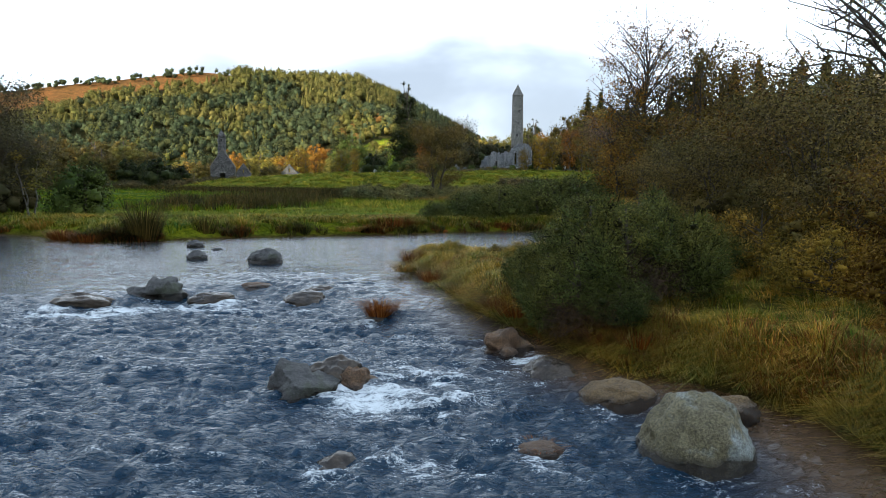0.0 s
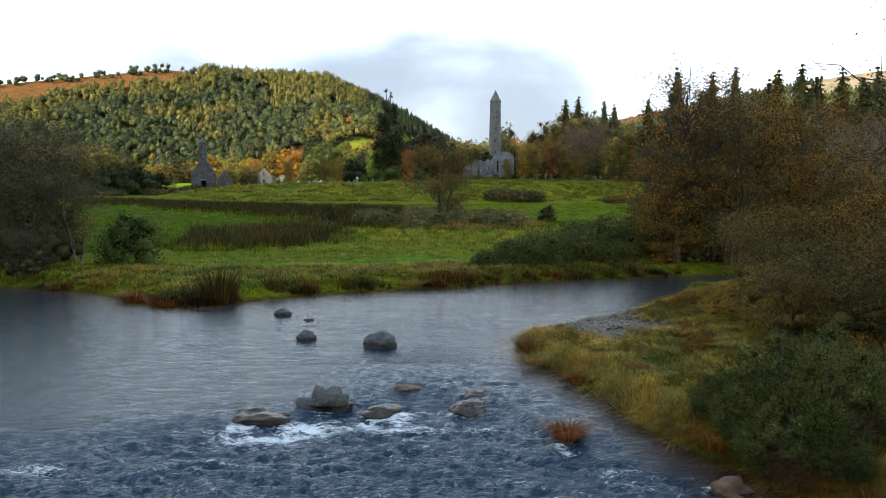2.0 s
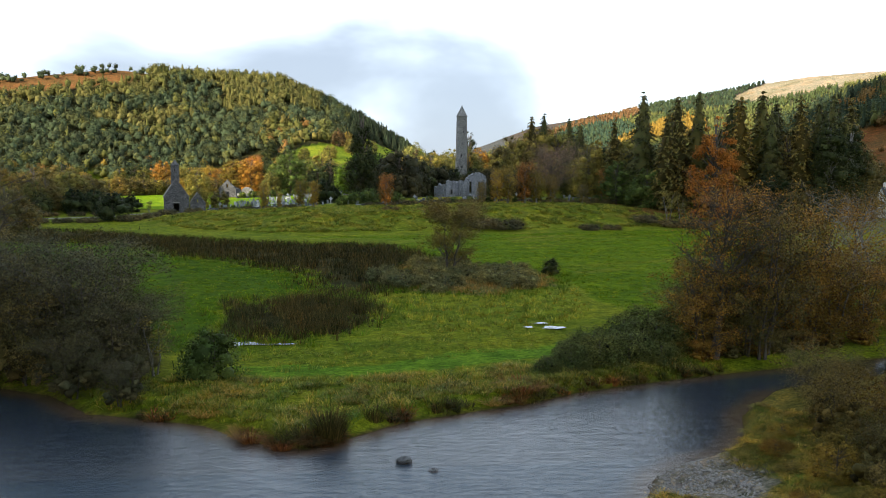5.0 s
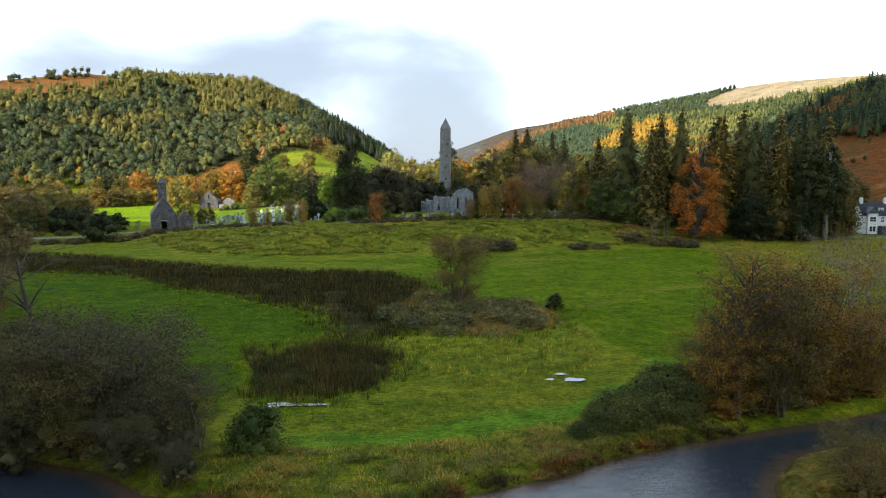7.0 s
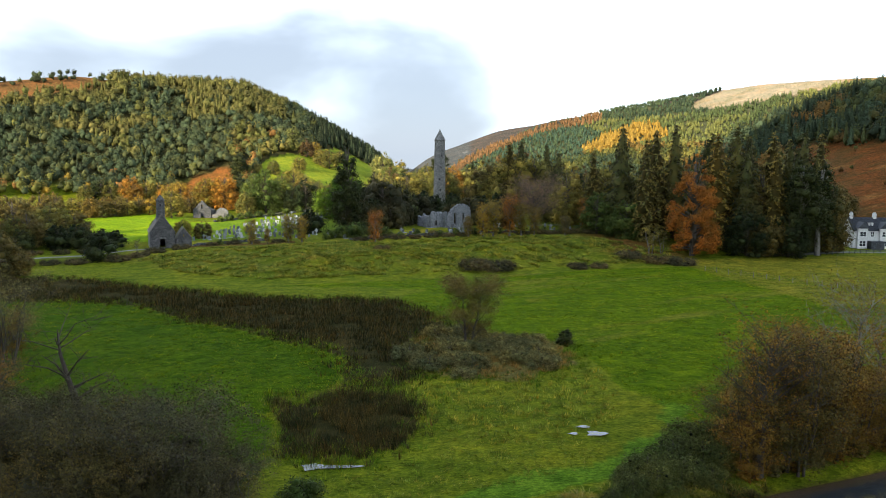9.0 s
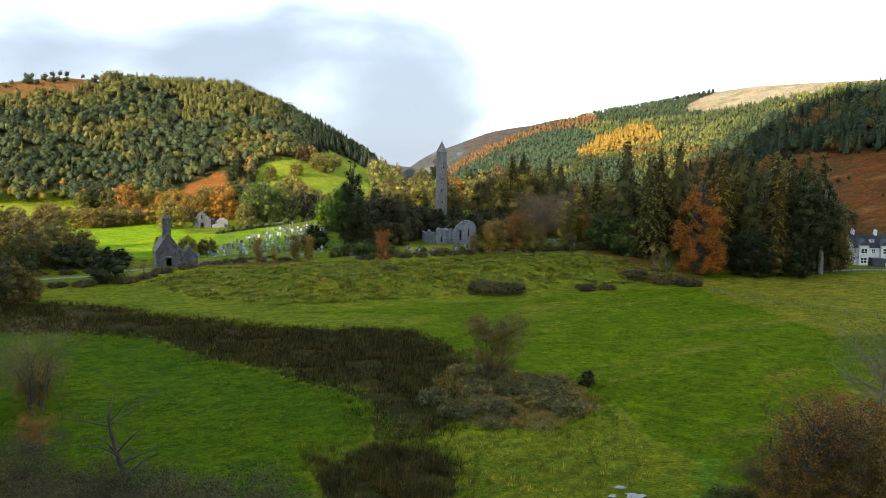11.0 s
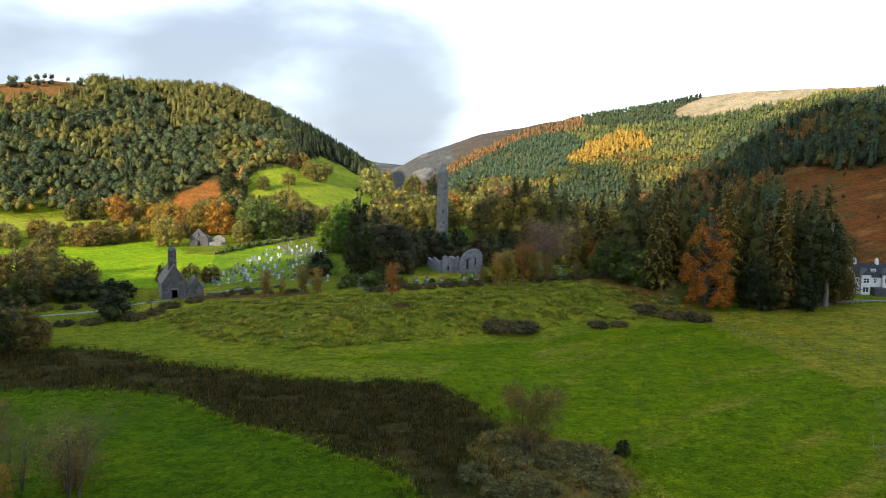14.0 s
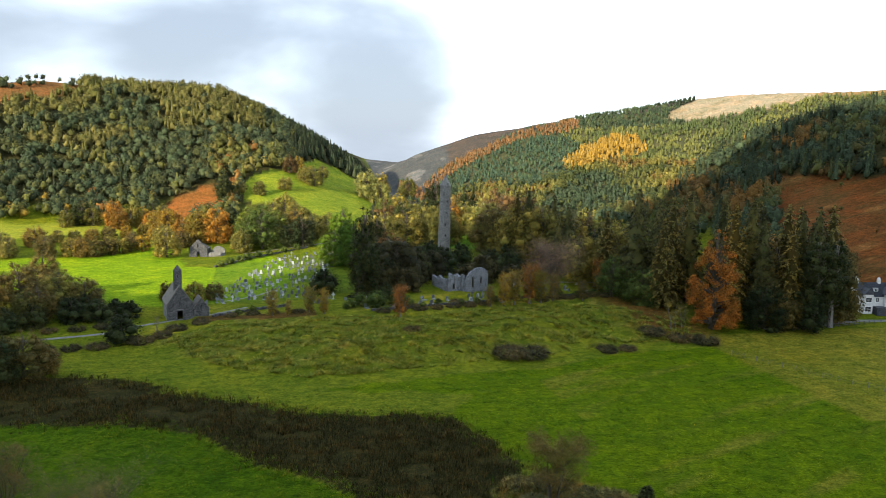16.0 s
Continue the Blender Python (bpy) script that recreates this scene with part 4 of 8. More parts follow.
boulder(2.2, 15.9, -0.42, 0.6, 0.5, 0.35, WET_ROCK, 23, "wet dark rock beside the bank", 0)
boulder(5.9, 38.6, 0.14, 0.7, 0.5, 0.42, TAN_ROCK, 24, "tan boulder on the shingle", 0)
boulder(-4.0, 25.9, -0.22, 0.66, 0.5, 0.3, WET_ROCK, 25, "wet dark rock on the river ledge", 0)
boulder(4.9, 12.9, -0.3, 0.42, 0.4, 0.3, TAN_ROCK, 27, "small tan stone under the bank", 0)


# ---- grass ----
def blades(points, normals_out, length, width, droop, r, name, mat, label, segments=2, tone=None):
    """Curved grass blades, all one mass. points: roots; normals_out: the way each blade leans."""
    n = len(points)
    L = length * r.uniform(0.55, 1.35, n) if np.isscalar(length) else length * r.uniform(0.7, 1.25, n)
    side = np.stack([-normals_out[:, 1], normals_out[:, 0], np.zeros(n)], 1)
    side /= np.linalg.norm(side, axis=1)[:, None] + 1e-9
    W = (width * r.uniform(0.6, 1.4, n))[:, None]
    rows = []
    for k in range(segments + 1):
        t = k / segments
        up = L * (t - droop * 0.55 * t * t)
        out = L * (0.22 * t + droop * 0.52 * t * t)
        p = points + normals_out * out[:, None]
        p[:, 2] += up
        w = W * (1 - t * 0.92) * 0.5
        rows += [p - side * w, p + side * w]
    if segments == 1:
        vs = np.stack([rows[0], rows[1], (rows[2] + rows[3]) / 2], 1).reshape(-1, 3)
        return toned(mesh_object(name, vs, np.arange(3 * n).reshape(n, 3), mat, corners=3), tone, 3, n)
    m = 2 * (segments + 1)
    vs = np.stack(rows, 1).reshape(-1, 3)
    base = np.arange(n)[:, None] * m
    fs = np.concatenate([base + np.array([2 * k, 2 * k + 1, 2 * k + 3, 2 * k + 2]) for k in range(segments)])
    return toned(mesh_object(name, vs, fs, mat, corners=4), tone, m, n)


def toned(ob, tone, each, n):
    """Gives every blade the tone of its tussock."""
    at = ob.data.color_attributes.new("tint", "FLOAT_COLOR", "POINT")
    rgba = np.ones((n * each, 4), np.float32)
    if tone is not None:
        rgba[:, :3] = np.repeat(tone, each, 0)
    at.data.foreach_set("color", rgba.ravel())
    return ob


def scatter(poly, count, r):
    """Spots inside a plot, none of them on the bare gravel bar."""
    p = np.array(poly)
    got = np.empty((0, 2))
    while len(got) < count:
        q = r.uniform(p.min(0), p.max(0), (count * 2, 2))
        got = np.concatenate([got, q[inside(q[:, 0], q[:, 1], poly) & (bar(q[:, 0], q[:, 1]) < 0.42)]])
    return got[:count]


def tussocks(centres, per, spread_r, length, width, droop, r, name, mat, label, category="grass", segments=2, lean=None, sink=0.03):
    n = len(centres)
    size = r.uniform(0.6, 1.4, n)
    a = r.uniform(0, 2 * math.pi, (n, per))
    centres = centres + r.normal(0, 0.35 * spread_r, centres.shape)
    rad = np.sqrt(r.random((n, per))) * spread_r * size[:, None]
    x, y = centres[:, 0, None] + np.cos(a) * rad, centres[:, 1, None] + np.sin(a) * rad
    z = ground_height(x.ravel(), y.ravel()) - sink
    out = np.stack([np.cos(a), np.sin(a), np.zeros_like(a)], -1) * (0.25 + rad / (spread_r * size[:, None]))[..., None]
    if lean is not None:
        out = out * 0.7 + lean + np.concatenate([r.normal(0, 0.30, (n, 1, 2)), np.zeros((n, 1, 1))], 2)
    pts = np.stack([x.ravel(), y.ravel(), z], 1)
    warm = r.normal(0, 0.16, (n, 1))
    tone = r.uniform(0.5, 1.45, (n, 1)) * (1 + warm * np.array([1.0, 0.1, -0.5]))
    ob = blades(pts, out.reshape(-1, 3), np.repeat(size * length, per), width, droop, r, name, mat, label, segments, np.repeat(np.clip(tone, 0.2, 1.8), per, 0))
    return tagged(ob, label, category, kind="stuff")


BANK_EAST = [(-1.5, 33.2), (-1.2, 30.5), (-0.2, 27.5), (0.2, 25.2), (0.8, 22.2), (1.4, 20.4), (2.2, 19.4), (3.0, 18.0), (3.5, 16.9), (3.9, 16.3), (4.8, 15.6), (5.7, 14.5), (6.5, 12.9), (6.8, 11.2), (6.8, 9.5), (6.9, 8.0), (7.1, 4), (13, 3), (16, 12), (16, 40), (11.5, 47), (9.3, 43.6), (6.6, 40.0), (2.6, 38.6), (0.4, 36.8)]


def build_grass():
    r = np.random.default_rng(11)
    down = np.array([-0.22, -0.08, 0])
    c = scatter(BANK_EAST, 1300, r)
    tussocks(c, 72, 0.28, 0.56, 0.013, 1.35, r, "bank_grass", LEAF["grass"], "long drooping green and straw grass on the river bank", lean=down)
    c = scatter(BANK_EAST, 1400, r)
    c = c[fbm(c[:, 0] / 2.0 + 8, c[:, 1] / 2.0, 2) > -0.1]
    tussocks(c, 64, 0.30, 0.46, 0.013, 1.25, r, "green_bank_grass", LEAF["green_grass"], "lush dark green grass among the bank tussocks", lean=down)
    c = scatter(BANK_EAST, 900, r)
    keep = fbm(c[:, 0] / 2.5, c[:, 1] / 2.5, 2) > 0.12
    tussocks(c[keep], 70, 0.28, 0.55, 0.014, 1.3, r, "straw_grass", LEAF["straw"], "dry orange straw grass along the bank", lean=down)
    # overhanging fringe along the water's edge
    e = np.array([(-1.6, 33.5), (-1.3, 30.3), (-0.4, 27.5), (0.05, 25.2), (0.6, 22.2), (1.2, 20.3), (2.0, 19.2), (2.8, 17.9), (3.3, 16.7), (3.7, 16.1), (4.6, 15.4), (5.5, 14.3), (6.3, 12.8), (6.6, 11.2), (6.6, 9.5), (6.9, 4)])
    k = r.uniform(0, len(e) - 1.001, 300)
    i = k.astype(int)
    c = e[i] + (e[i + 1] - e[i]) * (k - i)[:, None] + np.stack([r.uniform(0.30, 0.7, 300), r.uniform(0.0, 0.35, 300)], 1)
    tussocks(c, 100, 0.28, 0.66, 0.014, 1.5, r, "overhanging_grass", LEAF["grass"], "bleached grass hanging over the water", lean=np.array([-0.22, -0.10, 0]))
    c = c[(fbm(c[:, 0] / 1.5 + 3, c[:, 1] / 1.5, 2) > 0.12)]
    tussocks(c, 80, 0.26, 0.6, 0.014, 1.1, r, "red_sedge", LEAF["red"], "rust-red sedge at the water's edge")
    # far bank
    far = [(-34, 52.3), (-29, 50.6), (-25.4, 49), (-22.6, 46.4), (-20.6, 44.8), (-18.6, 44.2), (-17, 45), (-14.6, 47), (-12.4, 48.6), (-8, 50.2), (-4, 51.6), (1, 54), (8, 56.3), (15, 58.2), (14, 62), (4, 61), (-6, 58), (-16, 56), (-26, 57), (-34, 57)]
    c = scatter(far, 1000, r)
    tussocks(c, 30, 0.42, 0.5, 0.05, 0.95, r, "far_bank_grass", LEAF["green_grass"], "rough green grass in tussocks on the far bank")
    c = scatter(far, 1100, r)
    c = c[fbm(c[:, 0] / 3, c[:, 1] / 2, 3) > 0.06]
    tussocks(c, 34, 0.45, 0.6, 0.05, 0.95, r, "pale_far_bank_grass", LEAF["grass"], "pale dry grass in tussocks on the far bank")
    e = np.array([(-33, 51.4), (-25.4, 48.5), (-22.6, 46.0), (-20.6, 44.4), (-18.6, 43.8), (-17, 44.6), (-14.6, 46.6), (-12.4, 48.2), (-8, 49.8), (-4, 51.2), (1, 53.8), (8, 56.1), (15, 58)])
    k = r.uniform(0, len(e) - 1.001, 330)
    i = k.astype(int)
    c = e[i] + (e[i + 1] - e[i]) * (k - i)[:, None] + r.uniform(-0.1, 0.5, (330, 2))
    c = c[fbm(c[:, 0] / 2.2, c[:, 1] / 2.2 + 5, 3) > -0.12]
    tussocks(c, 40, 0.3, 0.7, 0.045, 1.0, r, "brown_sedge", LEAF["rush"], "brown sedge along the far water's edge")
    c = c[fbm(c[:, 0] / 2.0 + 9, c[:, 1] / 2.0, 2) > 0.1]
    tussocks(c, 36, 0.3, 0.7, 0.045, 1.1, r, "rusty_far_sedge", LEAF["red"], "rusty sedge along the far water's edge")
    # rushes in the wet ground
    c = scatter(RUSHES, 7600, r) + r.normal(0, 1.5, (7600, 2))
    c = c[fbm(c[:, 0] / 6, c[:, 1] / 3.5, 3) > -0.24]
    tussocks(c, 12, 0.5, 1.05, 0.07, 0.35, r, "rushes", LEAF["dark_rush"], "broad dark brown bed of rushes in the wet meadow", "rushes", 1)
    c = scatter(RUSHES_NEAR, 900, r) + r.normal(0, 1.1, (900, 2))
    c = c[fbm(c[:, 0] / 3, c[:, 1] / 2.5, 3) > -0.2]
    tussocks(c, 22, 0.4, 1.2, 0.045, 0.35, r, "near_rushes", LEAF["rush"], "brown clump of rushes in the meadow", "rushes", 1)
    c = scatter(ROUGH, 620, r)
    tussocks(c, 22, 0.5, 0.9, 0.06, 0.7, r, "rough_grass", LEAF["straw"], "tangled pale brown rough grass round the lone tree", "grass", 1)
    c = scatter([(-14, 96), (0, 92), (14, 98), (10, 78), (-4, 70), (-14, 76)], 420, r)
    tussocks(c, 16, 0.35, 0.6, 0.06, 0.5, r, "meadow_tufts", LEAF["tuft"], "scattered tufts of grass in the meadow", "grass", 1)
    # short tufts over the grazed fields
    for poly, n in ((FIELD, 9000), (LEA, 14000)):
        c = scatter(poly, n * 3, r)
        c = c[(c[:, 1] < 190) & (c[:, 0] > -75) & (c[:, 0] < 95)]
        c = c[fbm(c[:, 0] / 4, c[:, 1] / 2.4, 3) > -0.12][:n]
        tussocks(c, 9, 0.40, 0.22, 0.09, 0.7, r, "pasture_tufts", LEAF["pasture"], "short uneven tufts of grazed green pasture", "grass", 1)
    # tussocky mound
    m = [(-70, 212), (-52, 192), (-33, 180), (-14, 183), (9, 186), (22, 187), (39, 193), (56, 197), (72, 198), (84, 204), (80, 214), (55, 226), (25, 224), (0, 220), (-30, 226), (-55, 226)]
    for poly, n in ((RUSHES, 1500), (RUSHES_NEAR, 420), (ROUGH, 420)):
        e = np.array(poly + poly[:1], float)
        k = r.uniform(0, len(e) - 1.001, n)
        i = k.astype(int)
        c = e[i] + (e[i + 1] - e[i]) * (k - i)[:, None] + r.normal(0, 1.9, (n, 2))
        tussocks(c, 13, 0.5, 0.72, 0.06, 0.6, r, "fringe_grass", LEAF["pasture"], "tall yellow-green grass fringing the rush beds", "grass", 1)
    c = scatter(m, 13000, r)
    c = c[hummock(c[:, 0], c[:, 1]) > -0.02]
    tussocks(c, 14, 0.55, 1.0, 0.13, 0.9, r, "mound_grass", LEAF["tuft"], "lumpy tussocks of yellow-green grass on the mound", "grass", 1)
    c = scatter([(-30, 56), (-12, 60), (0, 64), (6, 72), (2, 92), (-12, 84), (-12, 70), (-28, 64)], 900, r)
    tussocks(c, 14, 0.3, 0.35, 0.04, 0.6, r, "meadow_grass", LEAF["tuft"], "rough meadow grass between track and rushes", "grass", 1)


# ---- trees and shrubs ----
def skeleton(r, height, width, base, stems=1, limbs=14, twigs=4, lean=0.0, top_heavy=0.5, thick=None, rise=0.45):
    """Limbs of a broadleaf: tubes and the twig ends that carry leaves."""
    vs, fs, ends = [], [], []
    R = thick or height * 0.022
    for s in range(stems):
        a0 = r.uniform(0, 2 * math.pi)
        off = np.array([math.cos(a0), math.sin(a0), 0]) * (0 if stems == 1 else width * 0.10)
        tilt = np.array([math.cos(a0), math.sin(a0), 0]) * (lean if stems == 1 else 0.28)
        n = 7
        ts = np.linspace(0, 1, n)
        wob = np.cumsum(r.normal(0, 0.018, (n, 3)), 0) * height * np.array([1, 1, 0])
        wob -= wob[0]
        trunk = off + np.stack([np.zeros(n), np.zeros(n), ts * height * 0.86], 1) + ts[:, None] ** 1.5 * tilt * height * 0.6 + wob
        rad = R / math.sqrt(stems) * (1 - ts) ** 0.8 + height * 0.0022
        rad[0] *= 1.35
        tube(trunk, rad, 7, vs, fs)
        for q in range(max(3, limbs // stems)):
            t = r.uniform(base, 0.97) ** 0.9
            f = t * (n - 1)
            k = min(int(f), n - 2)
            p0 = trunk[k] + (trunk[k + 1] - trunk[k]) * (f - k)
            a = r.uniform(0, 2 * math.pi)
            u = (t - base) / (1 - base)
            reach = width * 0.5 * (math.sin(math.pi * min(1, max(0.06, u * (1 - top_heavy * 0.5) + 0.28 * top_heavy))) ** 0.65) * r.uniform(0.6, 1.12)
            end = p0 + np.array([math.cos(a) * reach, math.sin(a) * reach, reach * rise * r.uniform(0.5, 1.6) + height * 0.03])
            mid = (p0 + end) / 2 + np.array([0, 0, reach * 0.10]) + r.normal(0, reach * 0.05, 3)
            r0 = max(height * 0.003, R * 0.42 * (1 - t * 0.75) / math.sqrt(stems))
            tube(np.array([p0, (p0 + mid) / 2 + r.normal(0, reach * 0.02, 3), mid, (mid + end) / 2, end]), r0 * np.array([1, 0.8, 0.6, 0.42, 0.2]), 5, vs, fs)
            ends.append(end)
            for _ in range(twigs):
                b = r.uniform(0.35, 0.95)
                q0 = p0 + (end - p0) * b
                d = r.normal(size=3); d[2] = abs(d[2]) * 0.7 + 0.15
                d /= np.linalg.norm(d)
                q1 = q0 + d * reach * r.uniform(0.25, 0.55)
                tube(np.array([q0, (q0 + q1) / 2 + r.normal(0, reach * 0.02, 3), q1]), r0 * np.array([0.4, 0.28, 0.12]), 3, vs, fs)
                ends.append(q1)
                for _ in range(2):
                    q2 = q0 + (q1 - q0) * r.uniform(0.4, 0.9)
                    d2 = d + r.normal(0, 0.7, 3)
                    q3 = q2 + d2 / np.linalg.norm(d2) * reach * r.uniform(0.12, 0.3)
                    tube(np.array([q2, q3]), r0 * np.array([0.2, 0.08]), 3, vs, fs)
                    ends.append(q3)
    return vs, fs, np.array(ends)


def broadleaf(name, label, category, leaf, seed, height, width, base=0.3, leaves=2500, size=0.3, stems=1, limbs=16, twigs=4, clump=0.09, bark=None, lean=0.0, shape=0.55, top_heavy=0.5, thick=None, rise=0.45, fill=0.0, heart=True):
    """A leafy or half-bare tree, upright at the origin."""
    r = np.random.default_rng(seed)
    vs, fs, ends = skeleton(r, height, width, base, stems, limbs, twigs, lean, top_heavy, thick, rise)
    ob = thing(name, 0, 0, 0, 0, label, category)
    mesh_object("trunk", vs, fs, bark or BARK, ob, smooth=True)
    if leaves:
        e = ends[r.integers(0, len(ends), leaves)]
        c = e + r.normal(size=(leaves, 3)) * clump * width * np.array([1, 1, 0.8])
        mid = np.array([0, 0, height * (base + 1) / 2])
        out = c - mid
        out /= np.linalg.norm(out, axis=1)[:, None] + 1e-9
        out[:, 2] += 0.25
        if fill:     # leaves low down and inside, in ragged patches
            k = r.random(leaves) < fill
            q = r.normal(size=(k.sum(), 3))
            q /= np.linalg.norm(q, axis=1)[:, None]
            q *= (0.55 + 0.45 * r.random(k.sum()) ** 0.5)[:, None] * (0.8 + 0.35 * np.sin(5 * np.arctan2(q[:, 1], q[:, 0]) + 4 * q[:, 2]))[:, None]
            c[k] = q * np.array([width * 0.46, width * 0.46, height * 0.42]) + np.array([0, 0, height * 0.36])
            c[:, 2] = np.maximum(c[:, 2], 0.05)
        v, f = cards(c, out, size, shape, r)
        if fill and heart:     # dense heart
            m = 46
            q = r.normal(size=(m, 3))
            q *= (r.random(m) ** 0.4 / np.linalg.norm(q, axis=1))[:, None]
            q = q * np.array([width * 0.36, width * 0.36, height * 0.30]) + np.array([0, 0, height * 0.32])
            solid = lobes_solid(q, width * r.uniform(0.03, 0.075, m), r, 0.3, 0.9, 2)
            solid[0][:, 2] = np.maximum(solid[0][:, 2], 0.03)
            v, f = join_quads((v, f), solid)
        mesh_object("crown", v, f, LEAF[leaf], ob, corners=4)
    return ob


def dome(name, label, category, leaf, seed, height, width, leaves=2600, size=0.4, skirt=0.0, point=0.0, lumps=9, shape=0.6, bark=None, hollow=0.55, spines=0, lobe=(0.42, 0.68), around=4, core=3, heart=0.42, dead=0):
    """A dense evergreen or full crown: leaves in overlapping lobes about a trunk."""
    r = np.random.default_rng(seed)
    ob = thing(name, 0, 0, 0, 0, label, category)
    vs, fs = [], []
    tube(np.array([(0, 0, 0), (0.02 * width, 0, height * 0.4), (0, 0.02 * width, height * 0.85)]), [height * 0.03, height * 0.022, height * 0.006], 7, vs, fs)
    lobes = []
    for k in range(lumps):
        t = (k + 0.5) / lumps
        z = height * (skirt + (1 - skirt) * t)
        w = width * 0.5 * (1 - point * t) * (math.sin(math.pi * min(1.0, 0.28 + 0.62 * t)) if point < 0.3 else (1 - t * 0.86) ** 0.75)
        for _ in range(around if t < 0.85 else 2):
            a = r.uniform(0, 2 * math.pi)
            out = 1.08 - 0.5 * (lobe[0] + lobe[1]) + r.normal(0, 0.07)
            p = np.array([math.cos(a) * w * out, math.sin(a) * w * out, z * 0.93 + r.normal(0, 0.02) * height])
            lobes.append((p, max(0.35, w * r.uniform(*lobe))))
            tube(np.array([(0, 0, z * 0.7), p]), [height * 0.008, height * 0.003], 4, vs, fs)
    mesh_object("trunk", vs, fs, bark or BARK, ob, smooth=True)
    share = np.array([l[1] ** 2 for l in lobes])
    pick = r.choice(len(lobes), leaves, p=share / share.sum())
    d = r.normal(size=(leaves, 3))
    d /= np.linalg.norm(d, axis=1)[:, None]
    P, S = np.array([l[0] for l in lobes])[pick], np.array([l[1] for l in lobes])[pick]
    rad = hollow + (1.12 - hollow) * r.random(leaves) ** 0.6
    c = P + d * (S * rad * r.uniform(0.85, 1.15, leaves))[:, None] * np.array([1, 1, 0.85])
    c[:, 2] = np.maximum(c[:, 2], height * skirt * 0.8 + 0.02 * r.random(leaves))
    solid = lobes_solid(np.array([l[0] for l in lobes]), np.array([l[1] for l in lobes]) * heart, r, n=core)
    solid[0][:, 2] = np.maximum(solid[0][:, 2], 0.03)
    v, f = join_quads(cards(c, d + np.array([0, 0, 0.25]), size, shape, r, 0.6), solid)
    mesh_object("crown", v, f, LEAF[leaf], ob, corners=4)
    if dead:        # bare brown stems inside and below the green
        q = r.normal(size=(dead, 3))
        q *= (r.random(dead) ** 0.4 / np.linalg.norm(q, axis=1))[:, None]
        q = q * np.array([width * 0.42, width * 0.42, height * 0.30]) + np.array([0, 0, height * 0.30])
        q[:, 2] = np.maximum(q[:, 2], 0.05)
        v, f = cards(q, q * np.array([1, 1, 0.3]), 0.22, 0.08, r, 0.8)
        mesh_object("dead_wood", v, f, LEAF["gorse_dead"], ob, "bare brown stems", corners=4)
    if spines:      # stiff shoots standing out of the crown
        k = r.integers(0, leaves, spines)
        q = d[k] + r.normal(0, 0.45, (spines, 3)) + np.array([0, 0, 0.35])
        q /= np.linalg.norm(q, axis=1)[:, None]
        w = np.cross(q, r.normal(size=(spines, 3)))
        w /= np.linalg.norm(w, axis=1)[:, None]
        L = (r.uniform(0.5, 1.0, spines) ** 2 * height * 0.10)[:, None]
        tip = P[k] + d[k] * S[k][:, None] * np.array([1, 1, 0.85]) + q * L
        root = tip - q * L * 1.5
        tip[:, 2], root[:, 2] = np.maximum(tip[:, 2], 0.15), np.maximum(root[:, 2], 0.05)
        tri = np.stack([root - w * L * 0.07, root + w * L * 0.07, tip], 1).reshape(-1, 3)
        mesh_object("outer_growth", tri, np.arange(3 * spines).reshape(-1, 3), LEAF[leaf], ob, corners=3)
    return ob


